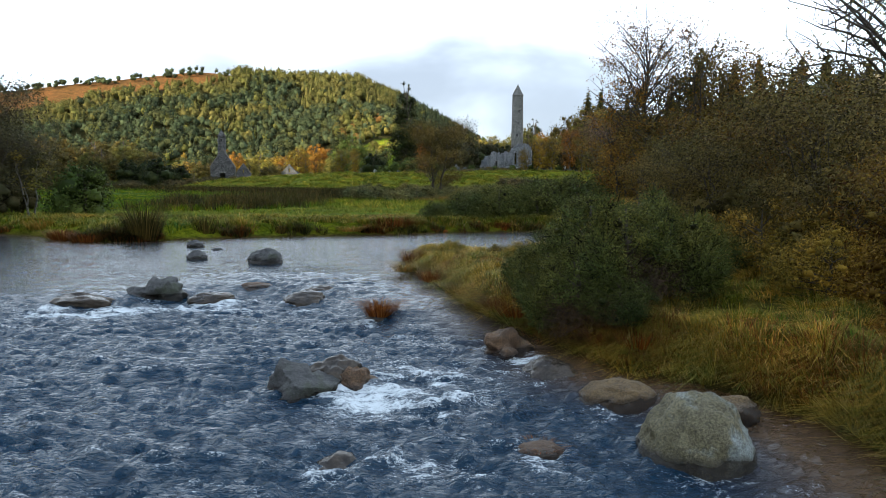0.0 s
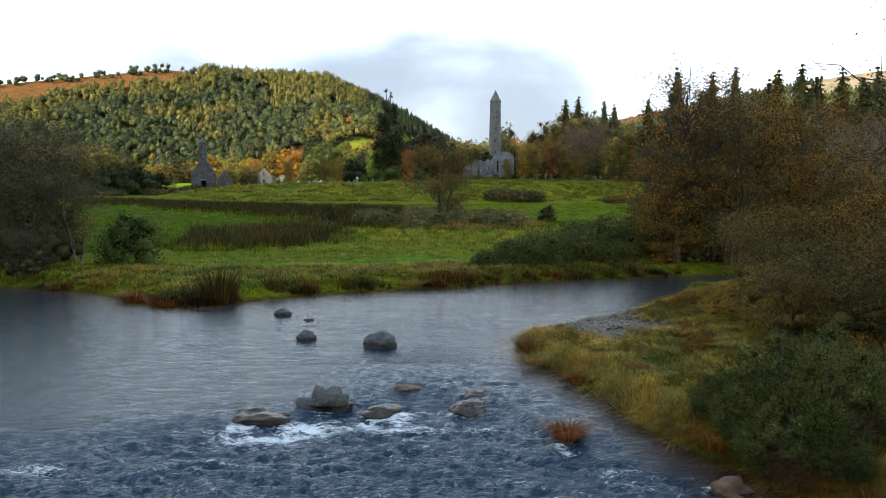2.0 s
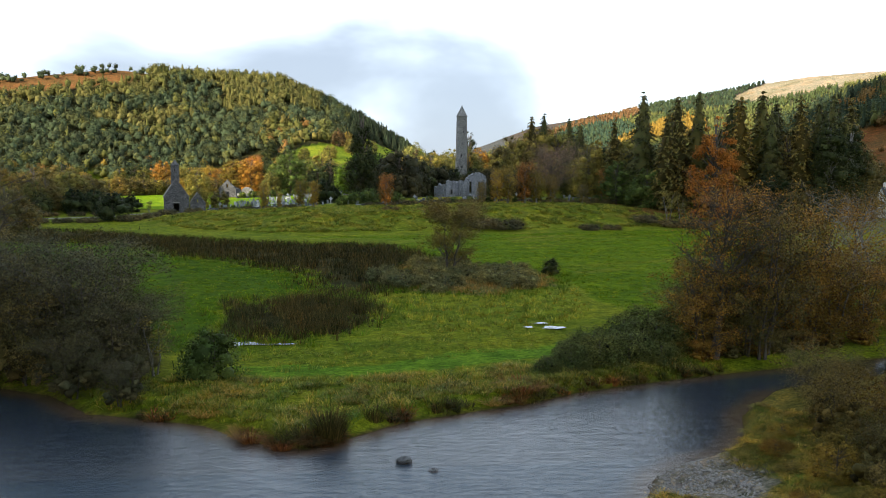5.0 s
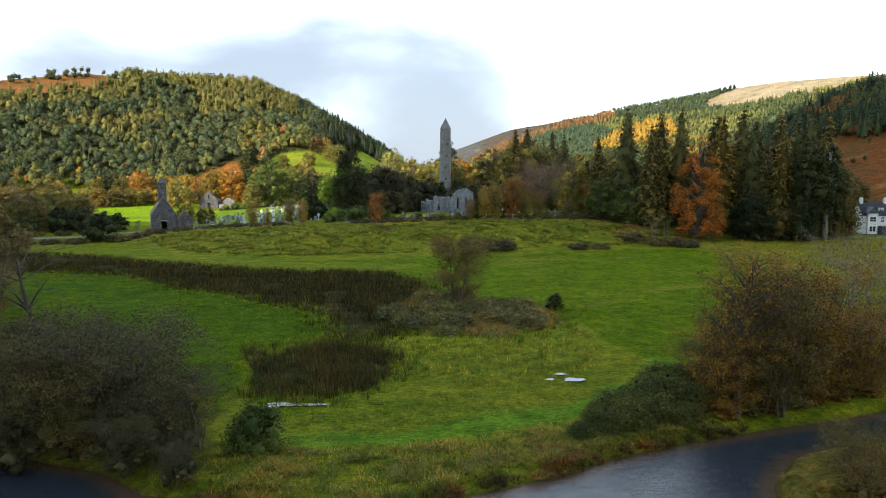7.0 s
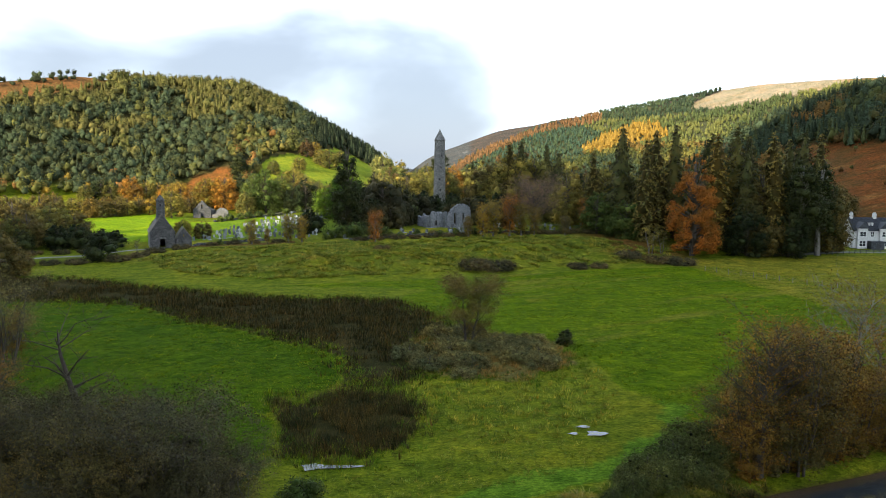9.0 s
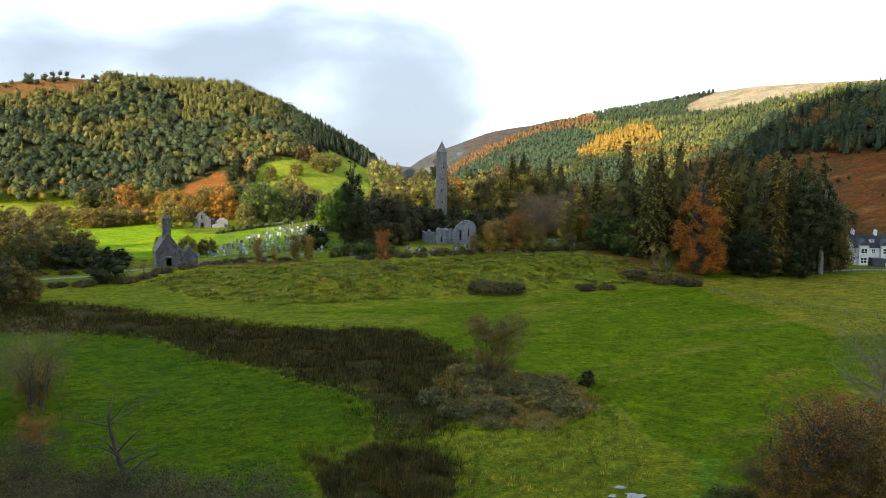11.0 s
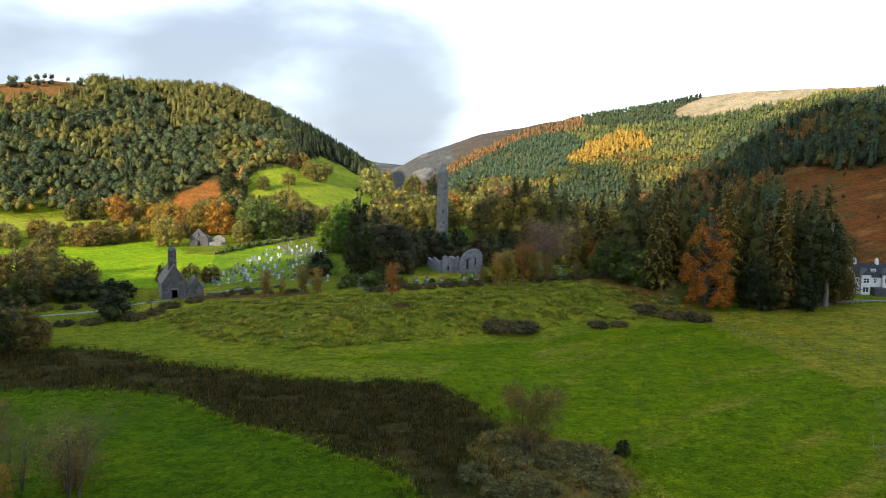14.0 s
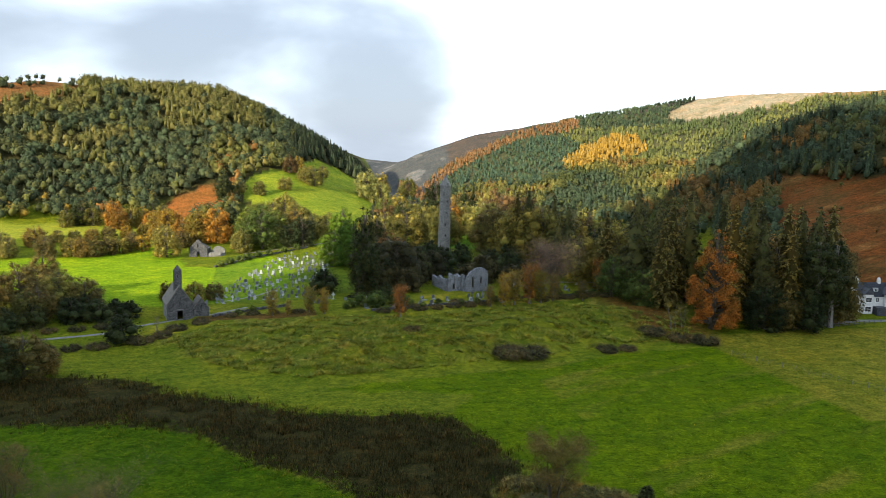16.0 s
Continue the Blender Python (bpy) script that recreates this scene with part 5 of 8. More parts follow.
def spruce(name, label, leaf, seed, height, width, whorls=34, per=9, bare=0.08, gap=0.15):
    """A tall conifer: whorls of drooping needled boughs on a straight trunk."""
    r = np.random.default_rng(seed)
    ob = thing(name, 0, 0, 0, 0, label, "conifer")
    vs, fs = [], []
    tube(np.array([(0, 0, 0), (0, 0, height * 0.5), (0, 0, height * 0.97)]), [height * 0.016, height * 0.010, height * 0.0015], 7, vs, fs)
    cs, us, ls = [], [], []
    for k in range(whorls):
        t = (k + r.uniform(-0.3, 0.3)) / whorls
        if t < 0:
            continue
        z = height * (bare + (1 - bare) * t)
        reach = width * 0.5 * (1 - t) ** 0.72 * (0.55 + 0.45 * min(1, t * 6)) + 0.25
        for b in range(max(4, int(per * (1 - 0.45 * t)))):
            if r.random() < gap:
                continue
            a = r.uniform(0, 2 * math.pi)
            L = reach * r.uniform(0.62, 1.15)
            d = np.array([math.cos(a), math.sin(a), 0])
            n = max(3, int(L / 0.45))
            s = np.linspace(0.15, 1, n)
            pts = np.array([0, 0, z]) + d * (s * L)[:, None]
            pts[:, 2] += 0.10 * L * s - 0.42 * L * s ** 2 + r.normal(0, 0.06 * L)
            tube(np.array([(0, 0, z), pts[n // 2], pts[-1]]), [height * 0.003, height * 0.002, height * 0.0006], 3, vs, fs)
            side = np.array([-d[1], d[0], 0])
            for p, q in zip(pts, s):
                for e in (-1, 1):
                    cs.append(p + side * e * L * 0.13 * (1.15 - q) + r.normal(0, 0.10, 3))
                    us.append(np.array([0, 0, 0.7]) + d * 0.5)
                    ls.append(0.55 + 0.28 * L * (1.1 - q) * 0.6 + 0.25)
    mesh_object("trunk", vs, fs, BARK, ob, smooth=True)
    ring, k = 9, 16         # a ragged dark heart of needles about the trunk
    tt = np.linspace(0, 1, k)[:, None]
    aa = np.linspace(0, 2 * math.pi, ring, endpoint=False)[None] + 0.35 * np.arange(k)[:, None]
    rr = (width * 0.5 * (1 - tt) ** 0.8 * (0.6 + 0.4 * np.minimum(1, tt * 6)) * np.where(np.arange(k)[:, None] % 2, 0.78, 0.46) + 0.05) * r.uniform(0.75, 1.2, (k, ring))
    heart = np.stack([np.cos(aa) * rr, np.sin(aa) * rr, height * (bare + 0.02 + (0.95 - bare) * tt) - 0.12 * rr + 0 * aa], -1).reshape(-1, 3)
    hf = [(i * ring + j, i * ring + (j + 1) % ring, (i + 1) * ring + (j + 1) % ring, (i + 1) * ring + j) for i in range(k - 1) for j in range(ring)]
    v, f = join_quads(cards(np.array(cs), np.array(us), np.array(ls), 0.45, r, 0.5), (heart, hf))
    mesh_object("needles", v, f, LEAF[leaf], ob, corners=4)
    return ob


PLACED = set()


def place(ob, x, y, scale=1.0, turn=0.0, sink=0.1, tall=1.0, label="", z=None, group=""):
    """Puts a plant on the ground; the first use moves the plant itself, later uses copy it."""
    m = Matrix.Translation((x, y, (height_at(x, y) if z is None else z) - sink)) @ Matrix.Rotation(radians(turn), 4, "Z") @ Matrix.Diagonal((scale, scale, scale * tall, 1))
    if ob.name in PLACED:
        ob = copy_thing(ob, m @ Matrix.Diagonal((*(1 / s for s in ob.scale), 1)))
    else:
        ob.matrix_basis = m
        PLACED.add(ob.name)
    return tagged(ob, label, group=group)

# ---- buildings ----
def ring_wall(bm, radii, sides=36, jitter=0.0, seed=1):
    """A closed round wall from (z, radius) rows."""
    r = np.random.default_rng(seed)
    rows = []
    for z, rad in radii:
        rows.append([bm.verts.new(((rad + r.normal(0, jitter)) * math.cos(2 * math.pi * k / sides), (rad + r.normal(0, jitter)) * math.sin(2 * math.pi * k / sides), z + r.normal(0, jitter * 0.5))) for k in range(sides)])
    for a, b in zip(rows, rows[1:]):
        for k in range(sides):
            j = (k + 1) % sides
            bm.faces.new((a[k], a[j], b[j], b[k]))
    bm.faces.new(rows[0][::-1]); bm.faces.new(rows[-1])


def recess(parent, name, x, y, z, w, h, turn, depth=0.25, frame_mat=None):
    """Stone jambs round a near-black panel painted as an opening's shade, standing 3 mm proud of a round or flat wall;
    it faces -y before turning.
    """
    ob = new(name)
    ob.parent = parent
    ob.matrix_basis = pose(x, y, z, 0, 0, turn)
    bm = bmesh.new()
    t = 0.16
    box(bm, -w / 2 - t, -0.05, 0, -w / 2, depth, h + t, 0.02)
    box(bm, w / 2, -0.05, 0, w / 2 + t, depth, h + t, 0.02)
    box(bm, -w / 2, -0.06, h, w / 2, depth, h + t, 0.02)
    box(bm, -w / 2 - t, -0.07, -t * 0.8, w / 2 + t, depth, 0, 0.02)
    part("jamb", bm, frame_mat or STONE, ob)
    bm = bmesh.new()
    box(bm, -w / 2, 0.0, 0, w / 2, 0.03, h)
    part("dark_opening", bm, SHADE_BLACK, ob)
    return ob


def round_tower():
    gz = height_at(28.7, 309.2) - 0.3
    ob = thing("round_tower", 28.7, 309.2, gz, 0, "tall tapering round tower of grey stone with a conical cap", "tower")
    rows = [(0, 2.62), (0.5, 2.60), (0.52, 2.48)]
    for k in range(1, 53):
        z = 0.52 + k * 0.5
        rows.append((z, 2.48 - 0.43 * z / 26.6 + (0.012 if k % 2 else 0)))
    bm = bmesh.new()
    ring_wall(bm, rows, 40, 0.018, 3)
    part("shaft", bm, STONE, ob)
    bm = bmesh.new()
    z0 = rows[-1][0]
    cap = [(z0 - 0.05, 2.02), (z0, 2.24), (z0 + 0.15, 2.26)] + [(z0 + 0.15 + 0.3 * k, 2.26 * (1 - k / 14.4) ** 1.02) for k in range(1, 14)]
    cap.append((z0 + 4.5, 0.06))
    ring_wall(bm, cap, 32, 0.012, 5)
    part("conical_cap", bm, STONE, ob, "conical cap of grey stone")
    for az in (200, 290, 20, 110):
        a = radians(az)
        rad = 2.06
        recess(ob, "top_window", rad * math.cos(a), rad * math.sin(a), z0 - 2.6, 0.55, 1.5, az + 90 - 180 + 180)
    for az, z in ((280, 20.0), (275, 15.5), (262, 10.8), (268, 6.4)):
        a = radians(az)
        rad = 2.48 - 0.43 * z / 26.6
        recess(ob, "window", rad * math.cos(a), rad * math.sin(a), z, 0.5, 0.95, az + 90)
    a = radians(300)
    recess(ob, "doorway", 2.40 * math.cos(a), 2.40 * math.sin(a), 3.4, 0.6, 1.7, 390)
    return ob


def stone_cottage_roof(bm, w, d0, d1, eave, ridge, over=0.18, thick=0.28):
    """Two thick roof slopes over x from -w/2 to w/2, ridge along y."""
    for s in (-1, 1):
        x0, x1 = s * (w / 2 + over), 0.0
        z0 = eave - over * (ridge - eave) / (w / 2)
        n = 14
        for k in range(n):      # stone courses, each lapping the one below
            a, b = k / n, (k + 1) / n
            xa, za, xb, zb = x0 + (x1 - x0) * a, z0 + (ridge - z0) * a, x0 + (x1 - x0) * b, z0 + (ridge - z0) * b
            v = [bm.verts.new(p) for p in ((xa, d0, za), (xb, d0, zb), (xb, d1, zb), (xa, d1, za))]
            t = [bm.verts.new((p.co.x + s * 0.05 * (1 - q), p.co.y, p.co.z + thick * (0.75 if q else 1.0))) for p, q in zip(v, (0, 1, 1, 0))]
            faces = [(v[0], v[1], v[2], v[3]), (t[0], t[1], t[2], t[3]), (v[0], v[3], t[3], t[0]), (v[1], v[0], t[0], t[1]), (v[2], v[1], t[1], t[2]), (v[3], v[2], t[2], t[3])]
            for f in faces:
                bm.faces.new(f)
    bmesh.ops.recalc_face_normals(bm, faces=bm.faces[:])


def gable_wall(bm, w, y0, y1, eave, ridge, door=None, window=None):
    """A gable end with a doorway cut through it and a little window above."""
    dw, dh = door or (0, 0)
    if door:
        prism(bm, [(-w / 2, 0), (-dw / 2, 0), (-dw / 2, dh), (-w / 2, dh)], y0, y1)
        prism(bm, [(dw / 2, 0), (w / 2, 0), (w / 2, dh), (dw / 2, dh)], y0, y1)
    top = dh
    if window:
        ww, z0, z1 = window
        xe = lambda z: (w / 2) if z < eave else (w / 2) * (ridge - z) / (ridge - eave)
        prism(bm, [(-w / 2, top), (w / 2, top), (w / 2, eave), (xe(z0), z0), (-xe(z0), z0), (-w / 2, eave)], y0, y1)
        prism(bm, [(-xe(z0), z0), (-ww / 2, z0), (-ww / 2, z1), (-xe(z1), z1)], y0, y1)
        prism(bm, [(ww / 2, z0), (xe(z0), z0), (xe(z1), z1), (ww / 2, z1)], y0, y1)
        prism(bm, [(-xe(z1), z1), (xe(z1), z1), (0, ridge)], y0, y1)
    else:
        prism(bm, [(-w / 2, top), (w / 2, top), (w / 2, eave), (0, ridge), (-w / 2, eave)], y0, y1)


def oratory():
    """The small stone-roofed church with its round belfry."""
    x, y = -66.0, 235.6
    ob = thing("stone_church", x, y, height_at(x, y) - 0.25, 13, "small steep-roofed dark stone church with a round belfry turret", "church")
    w, eave, ridge, length = 7.0, 4.9, 10.1, 10.0
    bm = bmesh.new()
    gable_wall(bm, w, 0, 0.9, eave, ridge, (1.5, 3.1), (0.35, 5.9, 6.9))
    part("front_gable", bm, STONE_DARK, ob)
    bm = bmesh.new()
    gable_wall(bm, w, length - 0.9, length, eave, ridge)
    part("rear_gable", bm, STONE_DARK, ob)
    for s in (-1, 1):
        bm = bmesh.new()
        box(bm, min(s * w / 2, s * (w / 2 - 0.9)), 0.9, 0, max(s * w / 2, s * (w / 2 - 0.9)), length - 0.9, eave, 0.04)
        part("side_wall", bm, STONE, ob)
    bm = bmesh.new()
    stone_cottage_roof(bm, w, -0.05, length + 0.05, eave, ridge)
    part("roof", bm, ROOF_STONE, ob, "steep roof of lapped stone courses")
    bm = bmesh.new()
    # floor coloured near-black, with the indoor shade painted in
    box(bm, -w / 2 + 0.9, 0.9, -0.05, w / 2 - 0.9, length - 0.9, 0.05)
    part("floor", bm, SHADE_BLACK, ob)
    bm = bmesh.new()
    prism(bm, [(-1.05, 3.1), (1.05, 3.1), (1.0, 3.5), (-1.0, 3.5)], -0.04, 0.3)
    part("lintel", bm, STONE, ob)
    bm = bmesh.new()
    ring_wall(bm, [(6.6, 1.25), (8.6, 1.22), (11.0, 1.18), (14.0, 1.12), (14.05, 1.25), (14.2, 1.25), (15.8, 0.08)], 22, 0.02, 9)
    bmesh.ops.translate(bm, vec=(-0.2, 2.4, 0), verts=bm.verts[:])
    tur = part("belfry", bm, STONE_DARK, ob, "round stone belfry turret with conical cap")
    for az in (265, 355, 175):
        a = radians(az)
        recess(ob, "belfry_window", -0.2 + 1.14 * math.cos(a), 2.4 + 1.14 * math.sin(a), 12.3, 0.4, 0.9, az + 90, 0.2)
    # lean sacristy beside it
    bm = bmesh.new()
    gable_wall(bm, 4.4, 0, 0.7, 2.9, 5.9, None, (0.35, 3.2, 4.1))
    bmesh.ops.translate(bm, vec=(6.0, 1.2, 0), verts=bm.verts[:])
    part("side_chapel_gable", bm, STONE_DARK, ob)
    bm = bmesh.new()
    box(bm, 3.82, 1.9, 0, 8.18, 6.6, 2.9, 0.04)
    part("side_chapel", bm, STONE_DARK, ob)
    bm = bmesh.new()
    stone_cottage_roof(bm, 4.4, 1.15, 6.7, 2.9, 5.9, 0.12, 0.24)
    bmesh.ops.translate(bm, vec=(6.0, 0, 0), verts=bm.verts[:])
    part("side_chapel_roof", bm, ROOF_STONE, ob)
    return ob


def broken_wall(bm, outline, thick, seed):
    """A ruined wall standing along x: outline of (x, top height); rough top, real thickness."""
    r = np.random.default_rng(seed)
    k = np.array(outline, float)
    xs = np.arange(k[0, 0], k[-1, 0] + 0.01, 0.32)
    hs = np.interp(xs, k[:, 0], k[:, 1]) + np.repeat(r.normal(0, 0.12, len(xs) // 2 + 1), 2)[:len(xs)]
    pts = [(xs[0], 0.0), (xs[-1], 0.0)] + [(x, max(0.2, h)) for x, h in zip(xs[::-1], hs[::-1])]
    prism(bm, pts, 0, thick)


def cathedral_ruin():
    x, y = 16.1, 241.5
    ob = thing("ruined_cathedral", x, y, height_at(16, 243) - 1.2, 6, "roofless grey stone cathedral ruin with tall broken gables", "ruin")
    ob.scale = (0.82, 1.0, 0.96)
    bm = bmesh.new()
    prism(bm, [(4.2, 0), (6.9, 0), (6.9, 5.3), (4.2, 4.9)], 0, 1.1)
    prism(bm, [(7.9, 0), (13.6, 0), (13.6, 7.3), (13.3, 7.4), (13.2, 8.2), (12.5, 8.4), (12.3, 8.9), (11.2, 9.0), (10.9, 9.3), (10.0, 9.1), (9.5, 9.3), (8.9, 8.9), (8.3, 9.1), (7.9, 8.8), (7.9, 5.3)], 0, 1.1)
    prism(bm, [(4.2, 4.9), (6.9, 5.3), (6.9, 8.4), (6.4, 7.7), (5.9, 7.8), (5.5, 6.7), (4.9, 6.5), (4.7, 5.6)], 0, 1.1)
    prism(bm, [(6.9, 0), (7.9, 0), (7.9, 2.6), (6.9, 2.6)], 0, 1.1)
    prism(bm, [(6.9, 6.2), (7.9, 6.2), (7.9, 8.8), (7.4, 8.3), (6.9, 8.4)], 0, 1.1)
    part("front_gable", bm, STONE_WORN, ob)
    bm = bmesh.new()
    broken_wall(bm, [(-1.6, 4.4), (-1.4, 6.4), (-0.6, 6.7), (0.4, 6.3), (1.6, 6.6), (2.2, 5.8), (3.2, 6.0), (4.6, 6.6), (5.4, 6.2)], 1.0, 4)
    bmesh.ops.translate(bm, vec=(0, 2.6, 0), verts=bm.verts[:])
    part("nave_gable", bm, STONE_WORN, ob)
    for x0, name, hs in ((-1.6, "nave_wall", 5.4), (4.2, "north_wall", 6.6), (13.0, "chancel_wall", 5.6)):
        bm = bmesh.new()
        broken_wall(bm, [(0, hs), (3, hs * 0.86), (6, hs * 0.95), (9, hs * 0.7), (13, hs * 0.8)], 0.95, int(x0 + 20))
        bmesh.ops.rotate(bm, cent=(0, 0, 0), matrix=Matrix.Rotation(radians(90), 3, "Z"), verts=bm.verts[:])
        bmesh.ops.translate(bm, vec=(x0, 1.1 if x0 > 3 else 3.6, 0), verts=bm.verts[:])
        part(name, bm, STONE_WORN, ob)
    recess(ob, "slit_window", 10.6, -0.02, 4.0, 0.55, 2.1, 0, 0.2)
    recess(ob, "low_window", 0.6, 2.58, 2.0, 0.7, 1.6, 0, 0.2)
    return ob


def roofless_chapel():
    x, y = -68.5, 350.0
    ob = thing("ruined_chapel", x, y, height_at(x, y) - 0.3, -8, "roofless grey stone chapel with two broken gables", "ruin")
    bm = bmesh.new()
    gable_wall(bm, 7.6, 0, 0.9, 4.0, 8.0, (1.3, 2.7), (0.7, 4.4, 6.0))
    part("front_gable", bm, STONE_DARK, ob)
    bm = bmesh.new()
    broken_wall(bm, [(-3.8, 3.6), (-2.5, 4.4), (-1.0, 5.6), (0.4, 4.8), (2.0, 4.1), (3.8, 3.2)], 0.9, 6)
    bmesh.ops.translate(bm, vec=(0, 8, 0), verts=bm.verts[:])
    part("rear_wall", bm, STONE_DARK, ob)
    for s in (-1, 1):
        bm = bmesh.new()
        box(bm, s * 3.33 - 0.45, 0.9, 0, s * 3.33 + 0.45, 8.0, 3.6, 0.04)
        part("side_wall", bm, STONE_DARK, ob)
    bm = bmesh.new()
    broken_wall(bm, [(0, 3.2), (1.0, 4.2), (2.6, 5.0), (4.2, 4.4), (5.6, 3.0)], 0.8, 8)
    bmesh.ops.translate(bm, vec=(5.2, 2.2, 0), verts=bm.verts[:])
    part("chancel_gable", bm, STONE, ob)
    bm = bmesh.new()
    broken_wall(bm, [(0, 2.2), (5.2, 2.4)], 0.7, 10)
    bmesh.ops.translate(bm, vec=(4.3, 0.2, 0), verts=bm.verts[:])
    part("chancel_wall", bm, STONE, ob)
    return ob


def window_unit(parent, x, y, z, w, h, name="window", turn=0.0):
    ob = new(name)
    ob.parent = parent
    ob.matrix_basis = pose(x, y, z, 0, 0, turn)
    bm = bmesh.new()
    for a, b, c, d in ((-w / 2, 0, -w / 2 + 0.09, h), (w / 2 - 0.09, 0, w / 2, h), (-w / 2, 0, w / 2, 0.09), (-w / 2, h - 0.09, w / 2, h), (-w / 2, h * 0.5 - 0.04, w / 2, h * 0.5 + 0.04), (-0.04, 0, 0.04, h)):
        box(bm, a, -0.06, b, c, 0.03, d)
    part("window_frame", bm, WHITE_PAINT, ob)
    bm = bmesh.new()
    box(bm, -w / 2, -0.01, 0, w / 2, 0.01, h)
    part("pane", bm, GLASS, ob)
    bm = bmesh.new()
    box(bm, -w / 2 - 0.1, -0.14, -0.1, w / 2 + 0.1, 0.02, 0)
    part("sill", bm, WHITE_PAINT, ob)
    return ob


def white_house():
    x, y = 146.0, 218.0
    ob = thing("white_house", x, y, height_at(x, y) - 0.2, -14, "white rendered two-storey house with dark slate roof and bay windows", "house")
    bm = bmesh.new()
    box(bm, 0, 0, 0, 16, 9, 6.0, 0.03)
    part("wall", bm, WHITEWASH, ob)
    for g in (0.0, 15.7):
        bm = bmesh.new()
        prism(bm, [(0, 6.0), (9, 6.0), (4.5, 9.6)], g, g + 0.3)
        bmesh.ops.rotate(bm, cent=(0, 0, 0), matrix=Matrix.Rotation(radians(90), 3, "Z"), verts=bm.verts[:])
        bmesh.ops.scale(bm, vec=(-1, 1, 1), verts=bm.verts[:])
        bmesh.ops.recalc_face_normals(bm, faces=bm.faces[:])
        part("gable", bm, WHITEWASH, ob)
    for s in (0, 1):
        bm = bmesh.new()
        y0, y1 = (-0.35, 4.5) if s == 0 else (9.35, 4.5)
        v = [bm.verts.new(p) for p in ((-0.3, y0, 5.75), (16.3, y0, 5.75), (16.3, y1, 9.75), (-0.3, y1, 9.75))]
        bm.faces.new(v)
        bmesh.ops.solidify(bm, geom=bm.faces[:], thickness=0.14)
        part("roof", bm, SLATE, ob, "dark slate roof slope")
    for cx in (1.0, 8.2, 15.0):
        bm = bmesh.new()
        box(bm, cx - 0.45, 4.0, 9.0, cx + 0.45, 5.0, 11.0, 0.03)
        for q in (-0.2, 0.2):
            bmesh.ops.create_cone(bm, cap_ends=True, segments=10, radius1=0.14, radius2=0.11, depth=0.5, matrix=Matrix.Translation((cx + q, 4.5, 11.25)))
        part("chimney", bm, WHITEWASH, ob)
    for bx in (2.6, 9.4):
        bay = new("bay")
        bay.parent = ob
        bay.matrix_basis = pose(bx, 0, 0)
        bm = bmesh.new()
        prism(bm, [(-1.5, 0), (1.5, 0), (1.5, 6.6), (-1.5, 6.6)], -1.0, 0.0)
        part("bay_wall", bm, WHITEWASH, bay)
        bm = bmesh.new()
        prism(bm, [(-1.75, 6.6), (1.75, 6.6), (0, 8.6)], -1.25, 2.6)
        part("bay_roof", bm, SLATE, bay)
    for bx in (2.6, 9.4):
        window_unit(ob, bx, -1.02, 4.0, 2.0, 1.6)
        window_unit(ob, bx, -1.02, 0.9, 2.0, 1.8)
    for bx in (5.9, 13.2):
        window_unit(ob, bx, -0.02, 3.9, 1.1, 1.6)
        window_unit(ob, bx, -0.02, 1.0, 1.1, 1.7)
    dorm = new("dormer")
    dorm.parent = ob
    dorm.matrix_basis = pose(6.0, 1.6, 7.1)
    bm = bmesh.new()
    box(bm, -0.75, 0, 0, 0.75, 2.2, 1.2)
    part("dormer_wall", bm, WHITEWASH, dorm)
    bm = bmesh.new()
    box(bm, -0.9, -0.15, 1.2, 0.9, 2.4, 1.32, 0.02)
    part("dormer_roof", bm, SLATE, dorm)
    window_unit(ob, 6.0, 1.58, 7.25, 1.1, 0.85, "dormer_window")
    bm = bmesh.new()
    box(bm, 4.4, -3.2, 0, 8.4, 0.0, 2.7, 0.03)
    part("porch", bm, SLATE, ob, "dark lean-to porch")
    bm = bmesh.new()
    box(bm, 5.9, -3.24, 0, 6.9, -3.2, 2.1)
    part("door", bm, PAINT_DARK, ob)
    return ob


round_tower()
oratory()
cathedral_ruin()
roofless_chapel()
white_house()


# ---- graves ----
def headstone(kind, seed):
    bm = bmesh.new()
    if kind == 0:      # round-topped slab on a plinth
        pts = [(-0.38, 0.16), (0.38, 0.16), (0.38, 1.0)] + [(0.38 * math.cos(a), 1.0 + 0.3 * math.sin(a)) for a in np.linspace(0.2, math.pi - 0.2, 7)] + [(-0.38, 1.0)]
        prism(bm, pts, -0.07, 0.07)
    elif kind == 1:    # plain square slab
        prism(bm, [(-0.42, 0.16), (0.42, 0.16), (0.42, 0.95), (0.36, 1.05), (-0.36, 1.05), (-0.42, 0.95)], -0.08, 0.08)
    else:              # ringed cross
        box(bm, -0.13, -0.08, 0.16, 0.13, 0.08, 2.0, 0.02)
        box(bm, -0.52, -0.07, 1.28, 0.52, 0.07, 1.52, 0.02)
        for k in range(12):
            a, b = 2 * math.pi * k / 12, 2 * math.pi * (k + 1) / 12
            v = []
            for yy in (-0.05, 0.05):
                for an, rr in ((a, 0.40), (b, 0.40), (b, 0.30), (a, 0.30)):
                    v.append(bm.verts.new((rr * math.cos(an), yy, 1.4 + rr * math.sin(an))))
            for f in ((0, 1, 2, 3), (7, 6, 5, 4), (0, 4, 5, 1), (3, 2, 6, 7)):
                bm.faces.new([v[q] for q in f])
        bmesh.ops.recalc_face_normals(bm, faces=bm.faces[:])
    return bm


